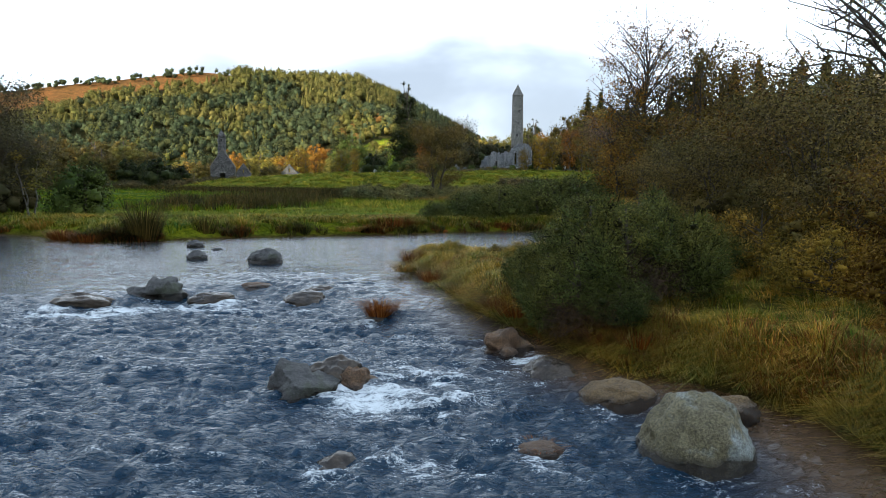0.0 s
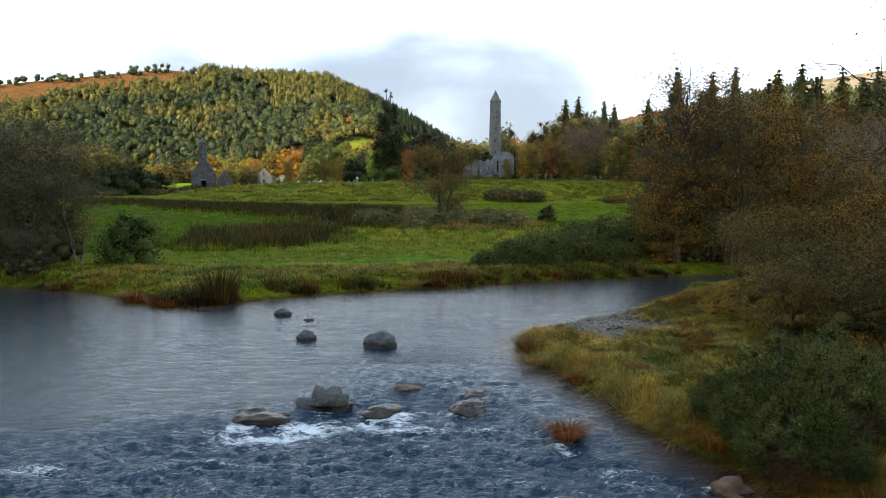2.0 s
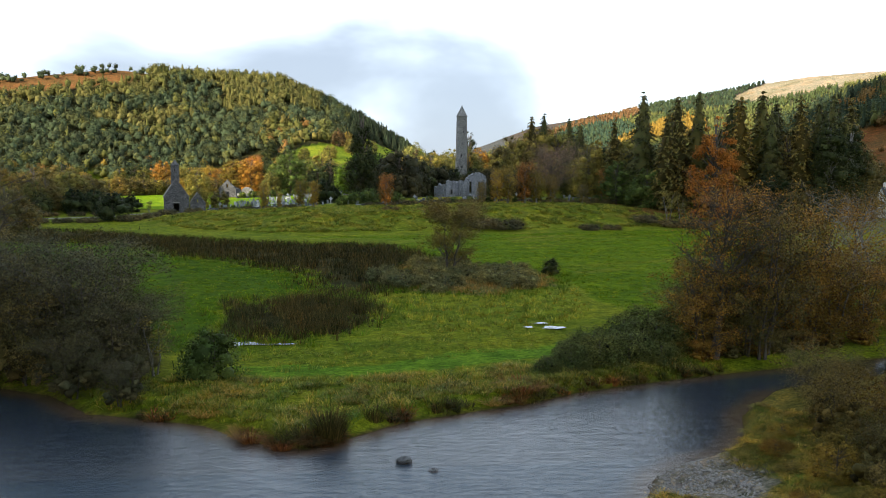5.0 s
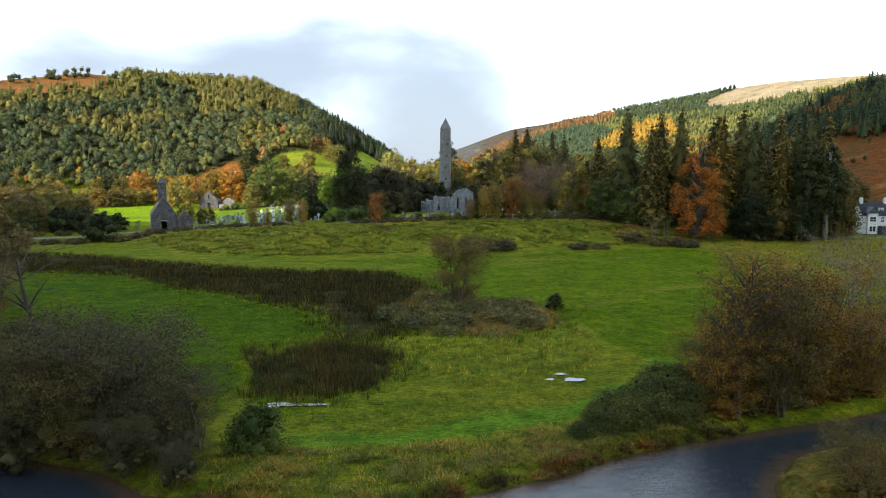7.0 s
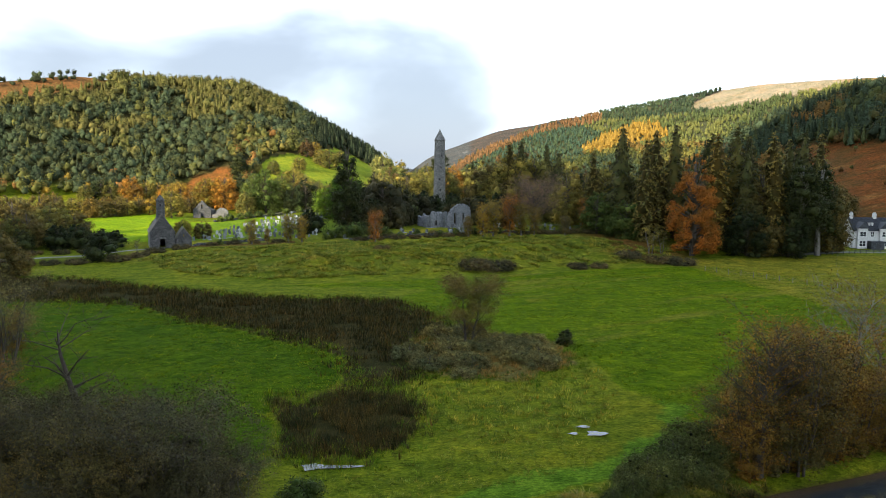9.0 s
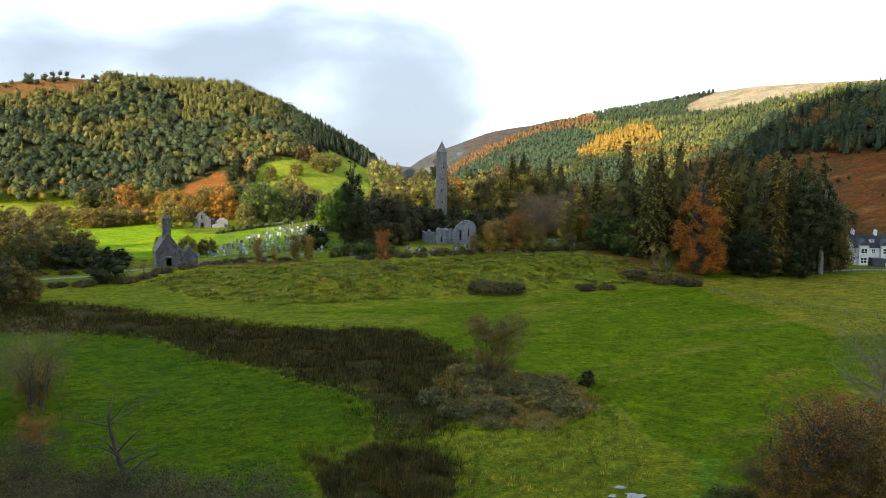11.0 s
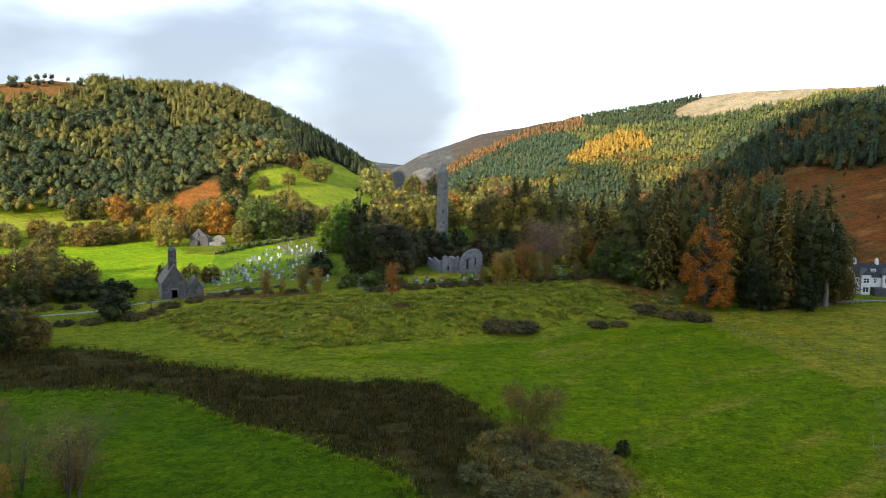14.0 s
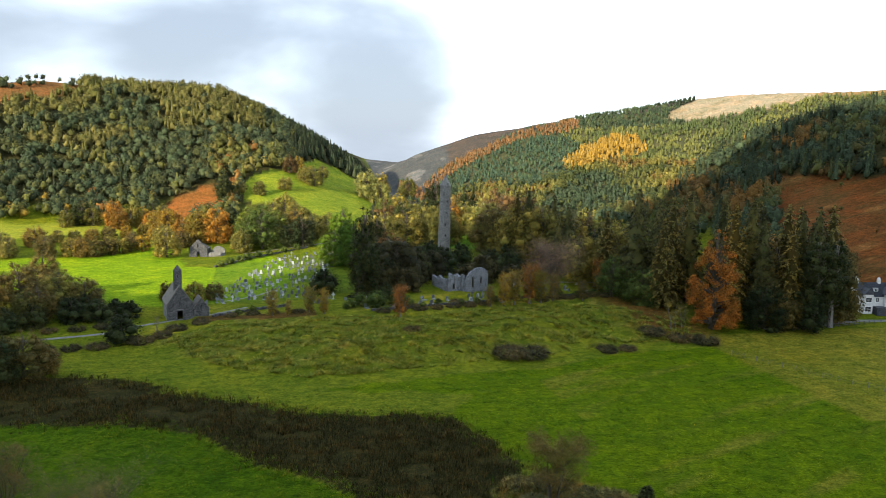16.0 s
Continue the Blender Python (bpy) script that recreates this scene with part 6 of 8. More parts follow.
def graves():
    r = np.random.default_rng(21)
    kinds = []
    for k, (mat, word) in enumerate(((GRAVE_GREY, "grey granite"), (GRAVE_DARK, "dark stone"), (GRAVE_PALE, "pale stone"))):
        for q, shape in enumerate(("round-topped headstone", "square headstone", "ringed cross")):
            ob = thing("gravestone", 0, 0, -50, 0, "%s %s in the grassy graveyard" % (word, shape), "gravestone", "graves")
            part("slab" if q < 2 else "cross", headstone(q, k), mat, ob)
            bm = bmesh.new()
            box(bm, -0.5, -0.2, -0.35, 0.5, 0.2, 0.16, 0.02)
            part("plinth", bm, mat, ob)
            if q == 1:
                bm = bmesh.new()
                box(bm, -0.5, -2.1, -0.3, 0.5, -0.2, 0.12, 0.02)
                part("kerb", bm, GRAVE_GREY, ob)
            kinds.append(ob)
    spots = []
    for row in range(20):
        y = 259 + row * 4.0
        for k in range(13):
            x = -60 + k * 2.5 + row * 1.3 + r.normal(0, 0.35)
            if r.random() < 0.72 and x < 4 - 0.02 * row:
                spots.append((x, y + r.normal(0, 0.5) + 0.18 * (x + 45)))
    for k in range(30):
        spots.append((r.uniform(-6, 30), r.uniform(229, 237)))
    for k in range(26):
        spots.append((r.uniform(36, 92), r.uniform(240, 262)))
    for k in range(22):
        spots.append((r.uniform(-28, -8), r.uniform(234, 256)))
    for k, (x, y) in enumerate(spots):
        ob = kinds[int(r.choice(9, p=[0.20, 0.08, 0.09, 0.24, 0.12, 0.06, 0.12, 0.04, 0.05]))]
        place(ob, x, y, r.uniform(0.75, 1.15), r.normal(8, 9), 0.05)
    for ob in kinds:
        if ob.name not in PLACED:
            place(ob, -40, 262, 1, 0)


graves()


# ---- walls, paths, fence ----
def ribbon(name, line, width, mat, label, lift=0.05, category="path"):
    """A path laid on the ground along a line of points."""
    k = np.array(line, float)
    seg = np.concatenate([[0], np.cumsum(np.hypot(*np.diff(k, axis=0).T))])
    s = np.arange(0, seg[-1], 1.0)
    x, y = np.interp(s, seg, k[:, 0]), np.interp(s, seg, k[:, 1])
    dx, dy = np.gradient(x), np.gradient(y)
    n = np.hypot(dx, dy) + 1e-9
    nx, ny = -dy / n, dx / n
    cols = []
    for q in (-0.5, -0.17, 0.17, 0.5):
        xx, yy = x + nx * width * q, y + ny * width * q
        cols.append(np.stack([xx, yy, ground_height(xx, yy) + lift], 1))
    for q, c in ((0, cols[0]), (3, cols[3])):
        c[:, 2] -= lift * 2.5
    v = np.stack(cols, 1).reshape(-1, 3)
    ob = mesh_object(name, v, grid_faces(4, len(s)), mat, smooth=True, corners=4)
    return tagged(ob, label, category, kind="structure")


ribbon("lane", [(-125, 219), (-108, 221), (-98.5, 222.6), (-90, 224), (-83.5, 225.6), (-77, 230.5), (-63, 238), (-54, 243), (-47, 248)], 2.4, PATH, "pale tarmac lane curving past the church", 0.12)
ribbon("graveyard_path", [(-56, 258), (-50, 261), (-44, 266), (-39, 274)], 1.6, PATH, "pale path through the graves", 0.04)
ribbon("field_track", [(-50, 352), (-38, 357), (-20, 362), (-4, 372)], 2.2, PATH, "pale track behind the graveyard", 0.12)
ribbon("terrace_path", [(36, 252), (56, 258), (78, 255), (100, 248)], 2.0, PATH, "pale path below the dark trees", 0.12)
ribbon("house_drive", [(100, 203), (120, 205), (138, 209), (150, 207), (190, 205)], 4.5, PATH, "grey drive in front of the house", 0.10)


def dry_wall(name, line, height, label, seed, thick=0.6, mat=None):
    """A rubble wall of separate stones in rough courses on a core."""
    r = np.random.default_rng(seed)
    k = np.array(line, float)
    seg = np.concatenate([[0], np.cumsum(np.hypot(*np.diff(k, axis=0).T))])
    vs, fs = [], []
    s = 0.0
    while s < seg[-1]:
        w = r.uniform(0.45, 1.0)
        x, y = np.interp(s, seg, k[:, 0]), np.interp(s, seg, k[:, 1])
        x2, y2 = np.interp(min(s + 0.3, seg[-1]), seg, k[:, 0]), np.interp(min(s + 0.3, seg[-1]), seg, k[:, 1])
        a = math.atan2(y2 - y, x2 - x)
        g = height_at(x, y) - 0.15
        z = 0.0
        while z < height * r.uniform(0.85, 1.1):
            h = r.uniform(0.28, 0.5)
            b = len(vs)
            tx = r.normal(0, 0.04)
            for zz in (z, z + h * 1.04):
                for u, v in ((-w / 2, -thick / 2), (w / 2, -thick / 2), (w / 2, thick / 2), (-w / 2, thick / 2)):
                    u, v = u * (1 + r.normal(0, 0.06)), v * (1 + r.normal(0, 0.10)) + tx
                    vs.append((x + u * math.cos(a) - v * math.sin(a), y + u * math.sin(a) + v * math.cos(a), g + zz + r.normal(0, 0.02)))
            fs += [(b, b + 3, b + 2, b + 1), (b + 4, b + 5, b + 6, b + 7)] + [(b + q, b + (q + 1) % 4, b + 4 + (q + 1) % 4, b + 4 + q) for q in range(4)]
            z += h
        s += w * 0.96
    ob = mesh_object(name, vs, fs, mat or STONE_DARK)
    return tagged(ob, label, "wall", kind="stuff")


dry_wall("churchyard_wall", [(-57, 236.2), (-52, 239), (-44, 243), (-36, 245)], 0.7, "low rubble wall below the stone church", 31)
dry_wall("terrace_wall", [(-12, 229), (0, 229), (12, 229), (28, 232), (40, 236), (56, 240), (80, 240)], 0.55, "low rubble wall along the terrace", 32)
dry_wall("graveyard_wall", [(-60, 318), (-54, 327), (-46, 340), (-34, 349), (-22, 356)], 0.6, "rubble wall behind the graveyard", 33)


def fences():
    r = np.random.default_rng(41)
    line = np.array([(76.5, 183), (78.6, 178.8), (83.8, 169), (87.9, 160.1), (94.1, 149.8), (104, 134), (116, 116)], float)
    seg = np.concatenate([[0], np.cumsum(np.hypot(*np.diff(line, axis=0).T))])
    ob = thing("wire_fence", 0, 0, 0, 0, "post and wire fence of pale weathered posts across the field", "fence")
    tops = []
    for s in np.arange(0, seg[-1], 3.4):
        x, y = np.interp(s, seg, line[:, 0]), np.interp(s, seg, line[:, 1])
        g = height_at(x, y)
        bm = bmesh.new()
        bmesh.ops.create_cone(bm, cap_ends=True, segments=7, radius1=0.08, radius2=0.065, depth=1.5, matrix=Matrix.Translation((x, y, g + 0.6)) @ Matrix.Rotation(r.normal(0, 0.03), 4, "X"))
        part("post", bm, WOOD_GREY, ob)
        tops.append(np.array([x, y, g]))
    for h in (0.45, 0.8, 1.15):
        vs, fs = [], []
        tube(np.array([t + np.array([0, 0, h]) for t in tops]), [0.006] * len(tops), 3, vs, fs)
        mesh_object("wire", vs, fs, WOOD_GREY, ob)
    line = np.array([(108, 200.5), (124, 202), (140, 205), (160, 203), (185, 201)], float)
    seg = np.concatenate([[0], np.cumsum(np.hypot(*np.diff(line, axis=0).T))])
    ob = thing("park_fence", 0, 0, 0, 0, "low dark rail fence beside the drive", "fence")
    tops = []
    for s in np.arange(0, seg[-1], 2.2):
        x, y = np.interp(s, seg, line[:, 0]), np.interp(s, seg, line[:, 1])
        g = height_at(x, y)
        bm = bmesh.new()
        box(bm, x - 0.07, y - 0.07, g - 0.2, x + 0.07, y + 0.07, g + 1.1, 0.01)
        part("post", bm, PAINT_DARK, ob)
        tops.append(np.array([x, y, g]))
    for h in (0.5, 0.95):
        vs, fs = [], []
        tube(np.array([t + np.array([0, 0, h]) for t in tops]), [0.05] * len(tops), 4, vs, fs)
        mesh_object("rail", vs, fs, PAINT_DARK, ob)


fences()

# ---- planting ----
GORSE = [dome("gorse_bush", "dense dark green gorse bush on the river bank", "bush", "gorse", 101, 3.4, 3.4, 24000, 0.075, 0.22, 0.15, 6, 0.32, hollow=0.7, spines=3500, heart=0.25, lobe=(0.2, 0.4), around=7, dead=7000),
         dome("gorse_bush", "dark green gorse bush with spiny shoots", "bush", "gorse", 102, 2.6, 4.2, 10000, 0.15, 0.0, 0.15, 6, 0.3, hollow=0.55, spines=3000, heart=0.24, lobe=(0.3, 0.55), around=5)]
SCRUB = [broadleaf("scrub_bush", "tangled olive-brown scrub of broom and bramble", "bush", "scrub", 111, 3.2, 4.2, 0.04, 15000, 0.10, 7, 42, 4, 0.035, shape=0.32, fill=0.22),
         broadleaf("scrub_bush", "tangled rusty scrub of briar and bramble", "bush", "rust", 112, 2.8, 4.0, 0.04, 13000, 0.10, 7, 38, 4, 0.035, shape=0.4, fill=0.22)]
ALDER = [broadleaf("alder_tree", "half-bare alder with rust-brown leaves on the far bank", "tree", "rust", 121, 10, 9, 0.02, 20000, 0.17, 8, 64, 5, 0.028, fill=0.12, heart=False),
         broadleaf("alder_tree", "half-bare brown-leaved alder on the far bank", "tree", "brown", 122, 10, 9, 0.02, 20000, 0.17, 8, 64, 5, 0.028, fill=0.12, heart=False)]
BARE_TREE = broadleaf("bare_tree", "tall rust-leaved tree with dark twiggy branches", "tree", "rust", 131, 14.5, 10.5, 0.24, 9000, 0.15, 1, 54, 8, 0.018, rise=0.7)
LEANER = broadleaf("leaning_tree", "leaning old tree with pale bare limbs", "tree", "rust", 132, 12.5, 14, 0.25, 5000, 0.17, 1, 30, 6, 0.05, BARK_PALE, lean=0.35)
THICKET = [broadleaf("dark_thicket", "dark leafless thicket of willow on the bank", "bush", "thicket", 141, 8.2, 8.5, 0.04, 19000, 0.17, 7, 54, 5, 0.035, shape=0.35, fill=0.35),
           broadleaf("dark_thicket", "dark brown thicket of willow on the bank", "bush", "scrub", 142, 7.4, 7.5, 0.04, 18000, 0.17, 7, 50, 5, 0.035, shape=0.35, fill=0.35)]
DEAD = broadleaf("dead_tree", "bare dead tree with crooked grey-brown limbs", "tree", "grey", 151, 11, 7, 0.4, 0, 0.1, 1, 14, 4, 0.05, BARK, lean=0.2, thick=0.34)
HOLLY = dome("holly_bush", "glossy dark green rounded bush on the bank", "bush", "green", 161, 4.0, 5.2, 5000, 0.22, 0.02, 0.1, 8, 0.5)
LONE = broadleaf("lone_tree", "lone half-bare tree with thin brown leaves", "tree", "brown", 171, 10, 9, 0.10, 17000, 0.21, 2, 44, 6, 0.045, thick=0.26, rise=0.7)
SHRUB = dome("round_shrub", "small round dark green shrub in the meadow", "bush", "dark", 172, 2.9, 3.2, 2200, 0.2, 0.0, 0.1, 7, 0.35)

BROOM = [dome("broom_bush", "low clumped olive and gold broom bush on the bank", "bush", "broom", 113, 2.6, 3.8, 9000, 0.11, 0.0, 0.1, 8, 0.3, hollow=0.55, spines=1500, lobe=(0.2, 0.42), around=6, core=2, heart=0.26),
         dome("broom_bush", "low rusty bramble and bracken bush on the bank", "bush", "rust", 114, 2.2, 3.6, 8000, 0.12, 0.0, 0.1, 7, 0.4, hollow=0.55, spines=1200, lobe=(0.2, 0.42), around=6, core=2, heart=0.26)]
for k, (x, y, s) in enumerate([(8.6, 17.4, 0.7), (9.8, 16.0, 0.8), (8.4, 20.6, 0.8), (10.2, 19.4, 1.0), (8.0, 23.2, 0.75), (9.6, 25.6, 0.95), (7.8, 28.6, 0.7), (10.8, 29.2, 1.1), (8.6, 33.6, 0.8), (11.6, 14.0, 0.8), (12.2, 18.2, 1.1), (12.0, 23.0, 1.3), (10.6, 36.0, 0.9)]):
    place(BROOM[1 if k % 3 == 1 else 0], x, y, s, 59 * k, 0.15)
# near right bank
for k, (x, y, q, t) in enumerate([(3.1, 17.9, 0.72, 1.0), (4.3, 18.3, 0.82, 1.05), (5.5, 19.0, 0.85, 1.0), (2.6, 19.4, 0.55, 1.0), (5.0, 20.4, 0.92, 1.0), (3.7, 19.8, 0.85, 1.02), (2.3, 20.8, 0.42, 0.9), (3.9, 17.0, 0.5, 0.8), (6.6, 20.4, 0.7, 0.9), (3.0, 22.4, 0.4, 0.9)]):
    place(GORSE[0], x, y, q, 67 * k, 0.2, t)
for k, (x, y, s) in enumerate([(9.4, 19.5, 0.95), (10.8, 17.0, 1.05), (9.0, 24.0, 1.0), (11.0, 21.5, 1.3), (8.2, 27.5, 0.85), (12.6, 27, 1.5), (9.4, 31.5, 1.05), (12.2, 33, 1.5), (14.6, 24, 1.6), (12.2, 38, 1.2), (14.6, 43, 1.2), (15.5, 33, 1.7), (10.2, 14.2, 0.75), (13, 15, 1.1), (17.5, 47.5, 0.9), (18, 38, 1.7)]):
    place(SCRUB[k % 2 if k % 3 else 0], x, y, s, 47 * k, 0.15)
for k, (x, y, s) in enumerate([(2.6, 22.6, 0.34), (1.6, 25.4, 0.3), (3.6, 25.0, 0.42), (2.0, 28.2, 0.36), (4.6, 28.2, 0.5), (0.6, 29.6, 0.28), (3.2, 31.2, 0.4), (5.6, 31.6, 0.5), (0.4, 32.6, 0.3), (7.2, 35.4, 0.55), (7.8, 38.0, 0.6), (7.4, 26.2, 0.5), (5.8, 22.8, 0.45), (8.6, 38.6, 0.5), (9.8, 40.8, 0.5), (7.6, 12.4, 0.3), (8.6, 14.6, 0.4)]):
    place(BROOM[k % 3 == 1], x, y, s * 0.85, 83 * k, 0.15, 0.8)
# far bank, right
for k, (x, y, s) in enumerate([(-0.6, 56.6, 0.6), (1.6, 57.6, 0.9), (4.2, 58.4, 1.1), (7.2, 59.6, 1.2), (4.6, 61.5, 1.1), (7.8, 63.0, 1.35), (10.6, 62.4, 1.3), (11.4, 66.2, 1.5), (2.2, 60.2, 0.8), (13.4, 63, 1.1), (9.6, 58.9, 0.8)]):
    place(GORSE[1], x, y, s, 63 * k, 0.15)
for k, (x, y, s, t) in enumerate([(14.5, 61.0, 0.9, 0.9), (19, 60.5, 1.12, 1.15), (24, 63, 1.12, 1.15), (19.5, 64.5, 1.0, 0.9), (27, 64, 1.0, 0.9), (24.5, 68.5, 1.0, 0.8), (32, 66, 0.9, 0.8), (16.0, 66, 0.75, 0.8), (30, 72, 0.9, 0.8), (38, 68, 0.95, 0.8), (44, 72, 1.0, 0.9)]):
    place(ALDER[k % 2], x, y, s, 71 * k, 0.1, t)
for k, (x, y, q) in enumerate([(13.6, 59.4, 0.7), (16.4, 60.2, 0.8), (18.8, 60.9, 0.75), (21.4, 61.6, 0.85), (24.2, 62.3, 0.8), (27.4, 63.2, 0.9), (31.0, 64.2, 0.9), (22.6, 65.2, 0.9), (17.6, 63.6, 0.8)]):
    place(SCRUB[(k + 1) % 2], x, y, q, 91 * k, 0.2, 0.8, "tangled undergrowth of bramble below the alders")
place(BARE_TREE, 14.6, 59.6, 1.0, 20)
OVERHANG = broadleaf("overhanging_tree", "thinly leaved old tree whose branches reach over the bank", "tree", "olive", 133, 15, 15, 0.25, 2600, 0.13, 1, 36, 6, 0.05, rise=0.35)
place(OVERHANG, 19.0, 31.5, 1.0, 75)
place(LEANER, 37.5, 72.5, 1.0, 100)
place(LEANER, 45, 86, 1.05, 250)
for x, y, s, k in [(-61.5, 95.5, 0.5, 0), (-66.5, 113, 0.8, 0), (-75, 106, 0.8, 0), (-82, 130, 0.9, 1), (-72, 92, 0.8, 0)]:
    place(ALDER[k], x, y, s, x * 11, 0.1, 0.9)
# far bank, left
for k, (x, y, s) in enumerate([(-37.5, 60.5, 1.3), (-42.5, 60.0, 1.25), (-33.0, 56.2, 0.8), (-47.5, 64, 1.05), (-40, 66, 0.95), (-35.2, 54.6, 0.6), (-53, 66, 1.1), (-51, 73, 1.0), (-58, 76, 1.1), (-45, 70, 0.85), (-62, 70, 1.2), (-31.2, 51.8, 0.42), (-44, 58.5, 0.85), (-39.5, 58.2, 0.9), (-35.5, 58.0, 1.2), (-32.8, 59.4, 0.75), (-49, 60, 1.0), (-55, 60.5, 1.1), (-45, 65.5, 1.0), (-57, 68, 1.1), (-50, 68, 1.0)]):
    place(THICKET[1 if k % 3 == 1 else 0], x, y, s, 53 * k, 0.15)
place(DEAD, -45.2, 71.5, 1.4, 40)
place(HOLLY, -26.2, 57.3, 1.0, 0)
place(LONE, -1.4, 112, 1.0, 60)
SAGE = dome("grey_bush", "low tangled grey-green bush in the rough grass", "bush", "sage", 173, 2.2, 4.4, 7000, 0.2, 0.0, 0.05, 6, 0.25, hollow=0.4, lobe=(0.2, 0.42), around=7, core=2, heart=0.35, spines=1200)
_r = np.random.default_rng(99)
for x, y in scatter(ROUGH, 30, _r):
    place(SAGE, x, y, _r.uniform(0.75, 1.35), x * 31, 0.15, 0.85)
place(SHRUB, 13.9, 111.2, 1.0)
place(SHRUB, 6.0, 104, 0.75, 40, label="small dark green shrub in rough grass")


def build_tufts():
    """Tussocks that stand alone: in the river and on the far bank."""
    r = np.random.default_rng(77)
    for x, y, z, n, rad, L, leaf, label in ((-1.75, 21.6, -0.12, 700, 0.40, 0.78, "red", "rust-red sedge tussock on a rock in the river"),
                                            (-17.2, 45.0, 0.1, 900, 0.9, 2.0, "rush", "tall dark rush clump on the far bank"),
                                            (-25.2, 50.4, 0.3, 600, 1.5, 1.35, "straw", "pale drooping sedge clump at the water's edge"),
                                            (-22.4, 46.2, 0.1, 420, 1.0, 1.0, "straw", "pale drooping sedge clump at the water's edge"),
                                            (-22.0, 45.4, 0.05, 420, 0.8, 1.1, "red", "rust-brown sedge clump at the water's edge"),
                                            (-20.0, 44.2, 0.05, 460, 1.0, 1.0, "red", "rust-brown sedge clump at the water's edge"),
                                            (-3.6, 53.2, 0.5, 700, 1.5, 1.3, "red", "rust-brown sedge clump on the far bank"),
                                            (-2.2, 53.8, 0.5, 360, 1.0, 1.0, "straw", "pale orange sedge clump on the far bank"),
                                            (-10.2, 49.4, 0.1, 160, 0.4, 0.9, "rush", "small dark rush clump on the far bank"),
                                            (-9.2, 49.8, 0.1, 140, 0.35, 0.8, "rush", "small dark rush clump on the far bank"),
                                            (3.5, 16.9, 0.1, 300, 0.35, 0.7, "red", "rust-red sedge tussock hanging over the water"),
                                            (2.6, 18.8, 0.25, 300, 0.4, 0.7, "red", "rust-red sedge tussock at the bank's edge"),
                                            (0.5, 23.2, 0.3, 300, 0.4, 0.7, "straw", "straw sedge tussock at the bank's edge"),
                                            (-1.1, 31.4, 0.25, 460, 0.6, 1.25, "red", "rust-red sedge tussock on the point"),
                                            (-0.4, 26.6, 0.2, 300, 0.42, 0.75, "red", "rust-red sedge tussock along the bank"),
                                            (-1.4, 29.4, 0.2, 300, 0.45, 0.8, "straw", "pale sedge tussock along the bank"),
                                            (1.5, 20.6, 0.25, 300, 0.4, 0.75, "red", "rust-red sedge tussock along the bank"),
                                            (4.1, 16.2, 0.2, 300, 0.4, 0.8, "red", "rust-red sedge tussock hanging over the water"),
                                            (1.9, 19.6, 0.25, 340, 0.5, 0.85, "red", "broad rust-red sedge tussock at the bank's edge"),
                                            (-14.5, 47.8, 0.2, 360, 0.7, 1.2, "rush", "dark rush clump on the far bank"),
                                            (-6.0, 50.6, 0.3, 320, 0.8, 0.8, "straw", "pale sedge clump on the far bank"),
                                            (4.0, 55.4, 0.3, 320, 0.8, 0.9, "red", "rust-brown sedge clump on the far bank"),
                                            (1.45, 11.5, -0.38, 160, 0.34, 0.22, "red", "rust-red weed on a stone awash")):
        ob = thing("sedge_tussock", x, y, z, 0, label, "grass", "tussocks")
        a, q = r.uniform(0, 2 * math.pi, n), np.sqrt(r.random(n))
        pts = np.stack([np.cos(a) * q * rad, np.sin(a) * q * rad, np.zeros(n) - 0.05], 1)
        out = np.stack([np.cos(a), np.sin(a), np.zeros(n)], 1) * (0.3 + 0.8 * q)[:, None]
        b = blades(pts, out, L, 0.016 if y < 40 else 0.04, {"rush": 0.35, "red": 1.05, "straw": 1.2}[leaf], r, "tuft", LEAF[leaf], "")
        b.parent = ob
    boulder(-1.75, 21.6, -0.42, 0.5, 0.45, 0.32, WET_ROCK, 40, "dark rock that carries a sedge tussock")


build_tufts()

# tall trees round the tower
SPRUCE = [spruce("spruce_tree", "tall dark green spruce tree with drooping boughs", "spruce", 201, 32, 14, 40, 13, 0.05, 0.12), spruce("spruce_tree", "tall ragged dark green spruce tree", "spruce", 202, 32, 12, 36, 12, 0.07, 0.2),
          spruce("spruce_tree", "tall olive-green spruce tree by the graveyard", "spruceolive", 203, 32, 15, 38, 13, 0.04, 0.18)]
WORDS = {"olive": "olive-green", "green": "dull green", "gold": "golden", "orange": "orange", "brown": "brown", "russet": "russet", "dark": "black-green"}
OAK = {}
for i, (k, w) in enumerate(WORDS.items()):
    OAK[k] = [dome("autumn_tree", "full tall tree with %s autumn leaves" % w, "tree", k, 210 + 2 * i, 16, 12.5, 10500, 0.36, 0.06, 0.1, 12, lobe=(0.24, 0.46), around=6, core=2),
              dome("autumn_tree", "broad ragged tree with %s autumn leaves" % w, "tree", k, 211 + 2 * i, 16, 15, 10500, 0.38, 0.03, 0.0, 11, hollow=0.5, lobe=(0.24, 0.46), around=6, core=2)]
YELLOW = dome("yellow_tree", "full pale yellow-green tree in sunlight", "tree", "yellow", 231, 16, 14, 9500, 0.38, 0.08, 0.05, 12, lobe=(0.24, 0.46), around=6, core=2)
LIME = dome("lime_tree", "bright green leafy tree in sunlight", "tree", "lime", 232, 16, 13, 9500, 0.36, 0.05, 0.05, 12, lobe=(0.24, 0.46), around=6, core=2)
COPPER = dome("copper_beech", "tall copper-orange beech with drooping boughs", "tree", "copper", 233, 31, 15, 24000, 0.42, 0.04, 0.28, 17, hollow=0.4, lobe=(0.14, 0.34), around=7, core=2, heart=0.25)
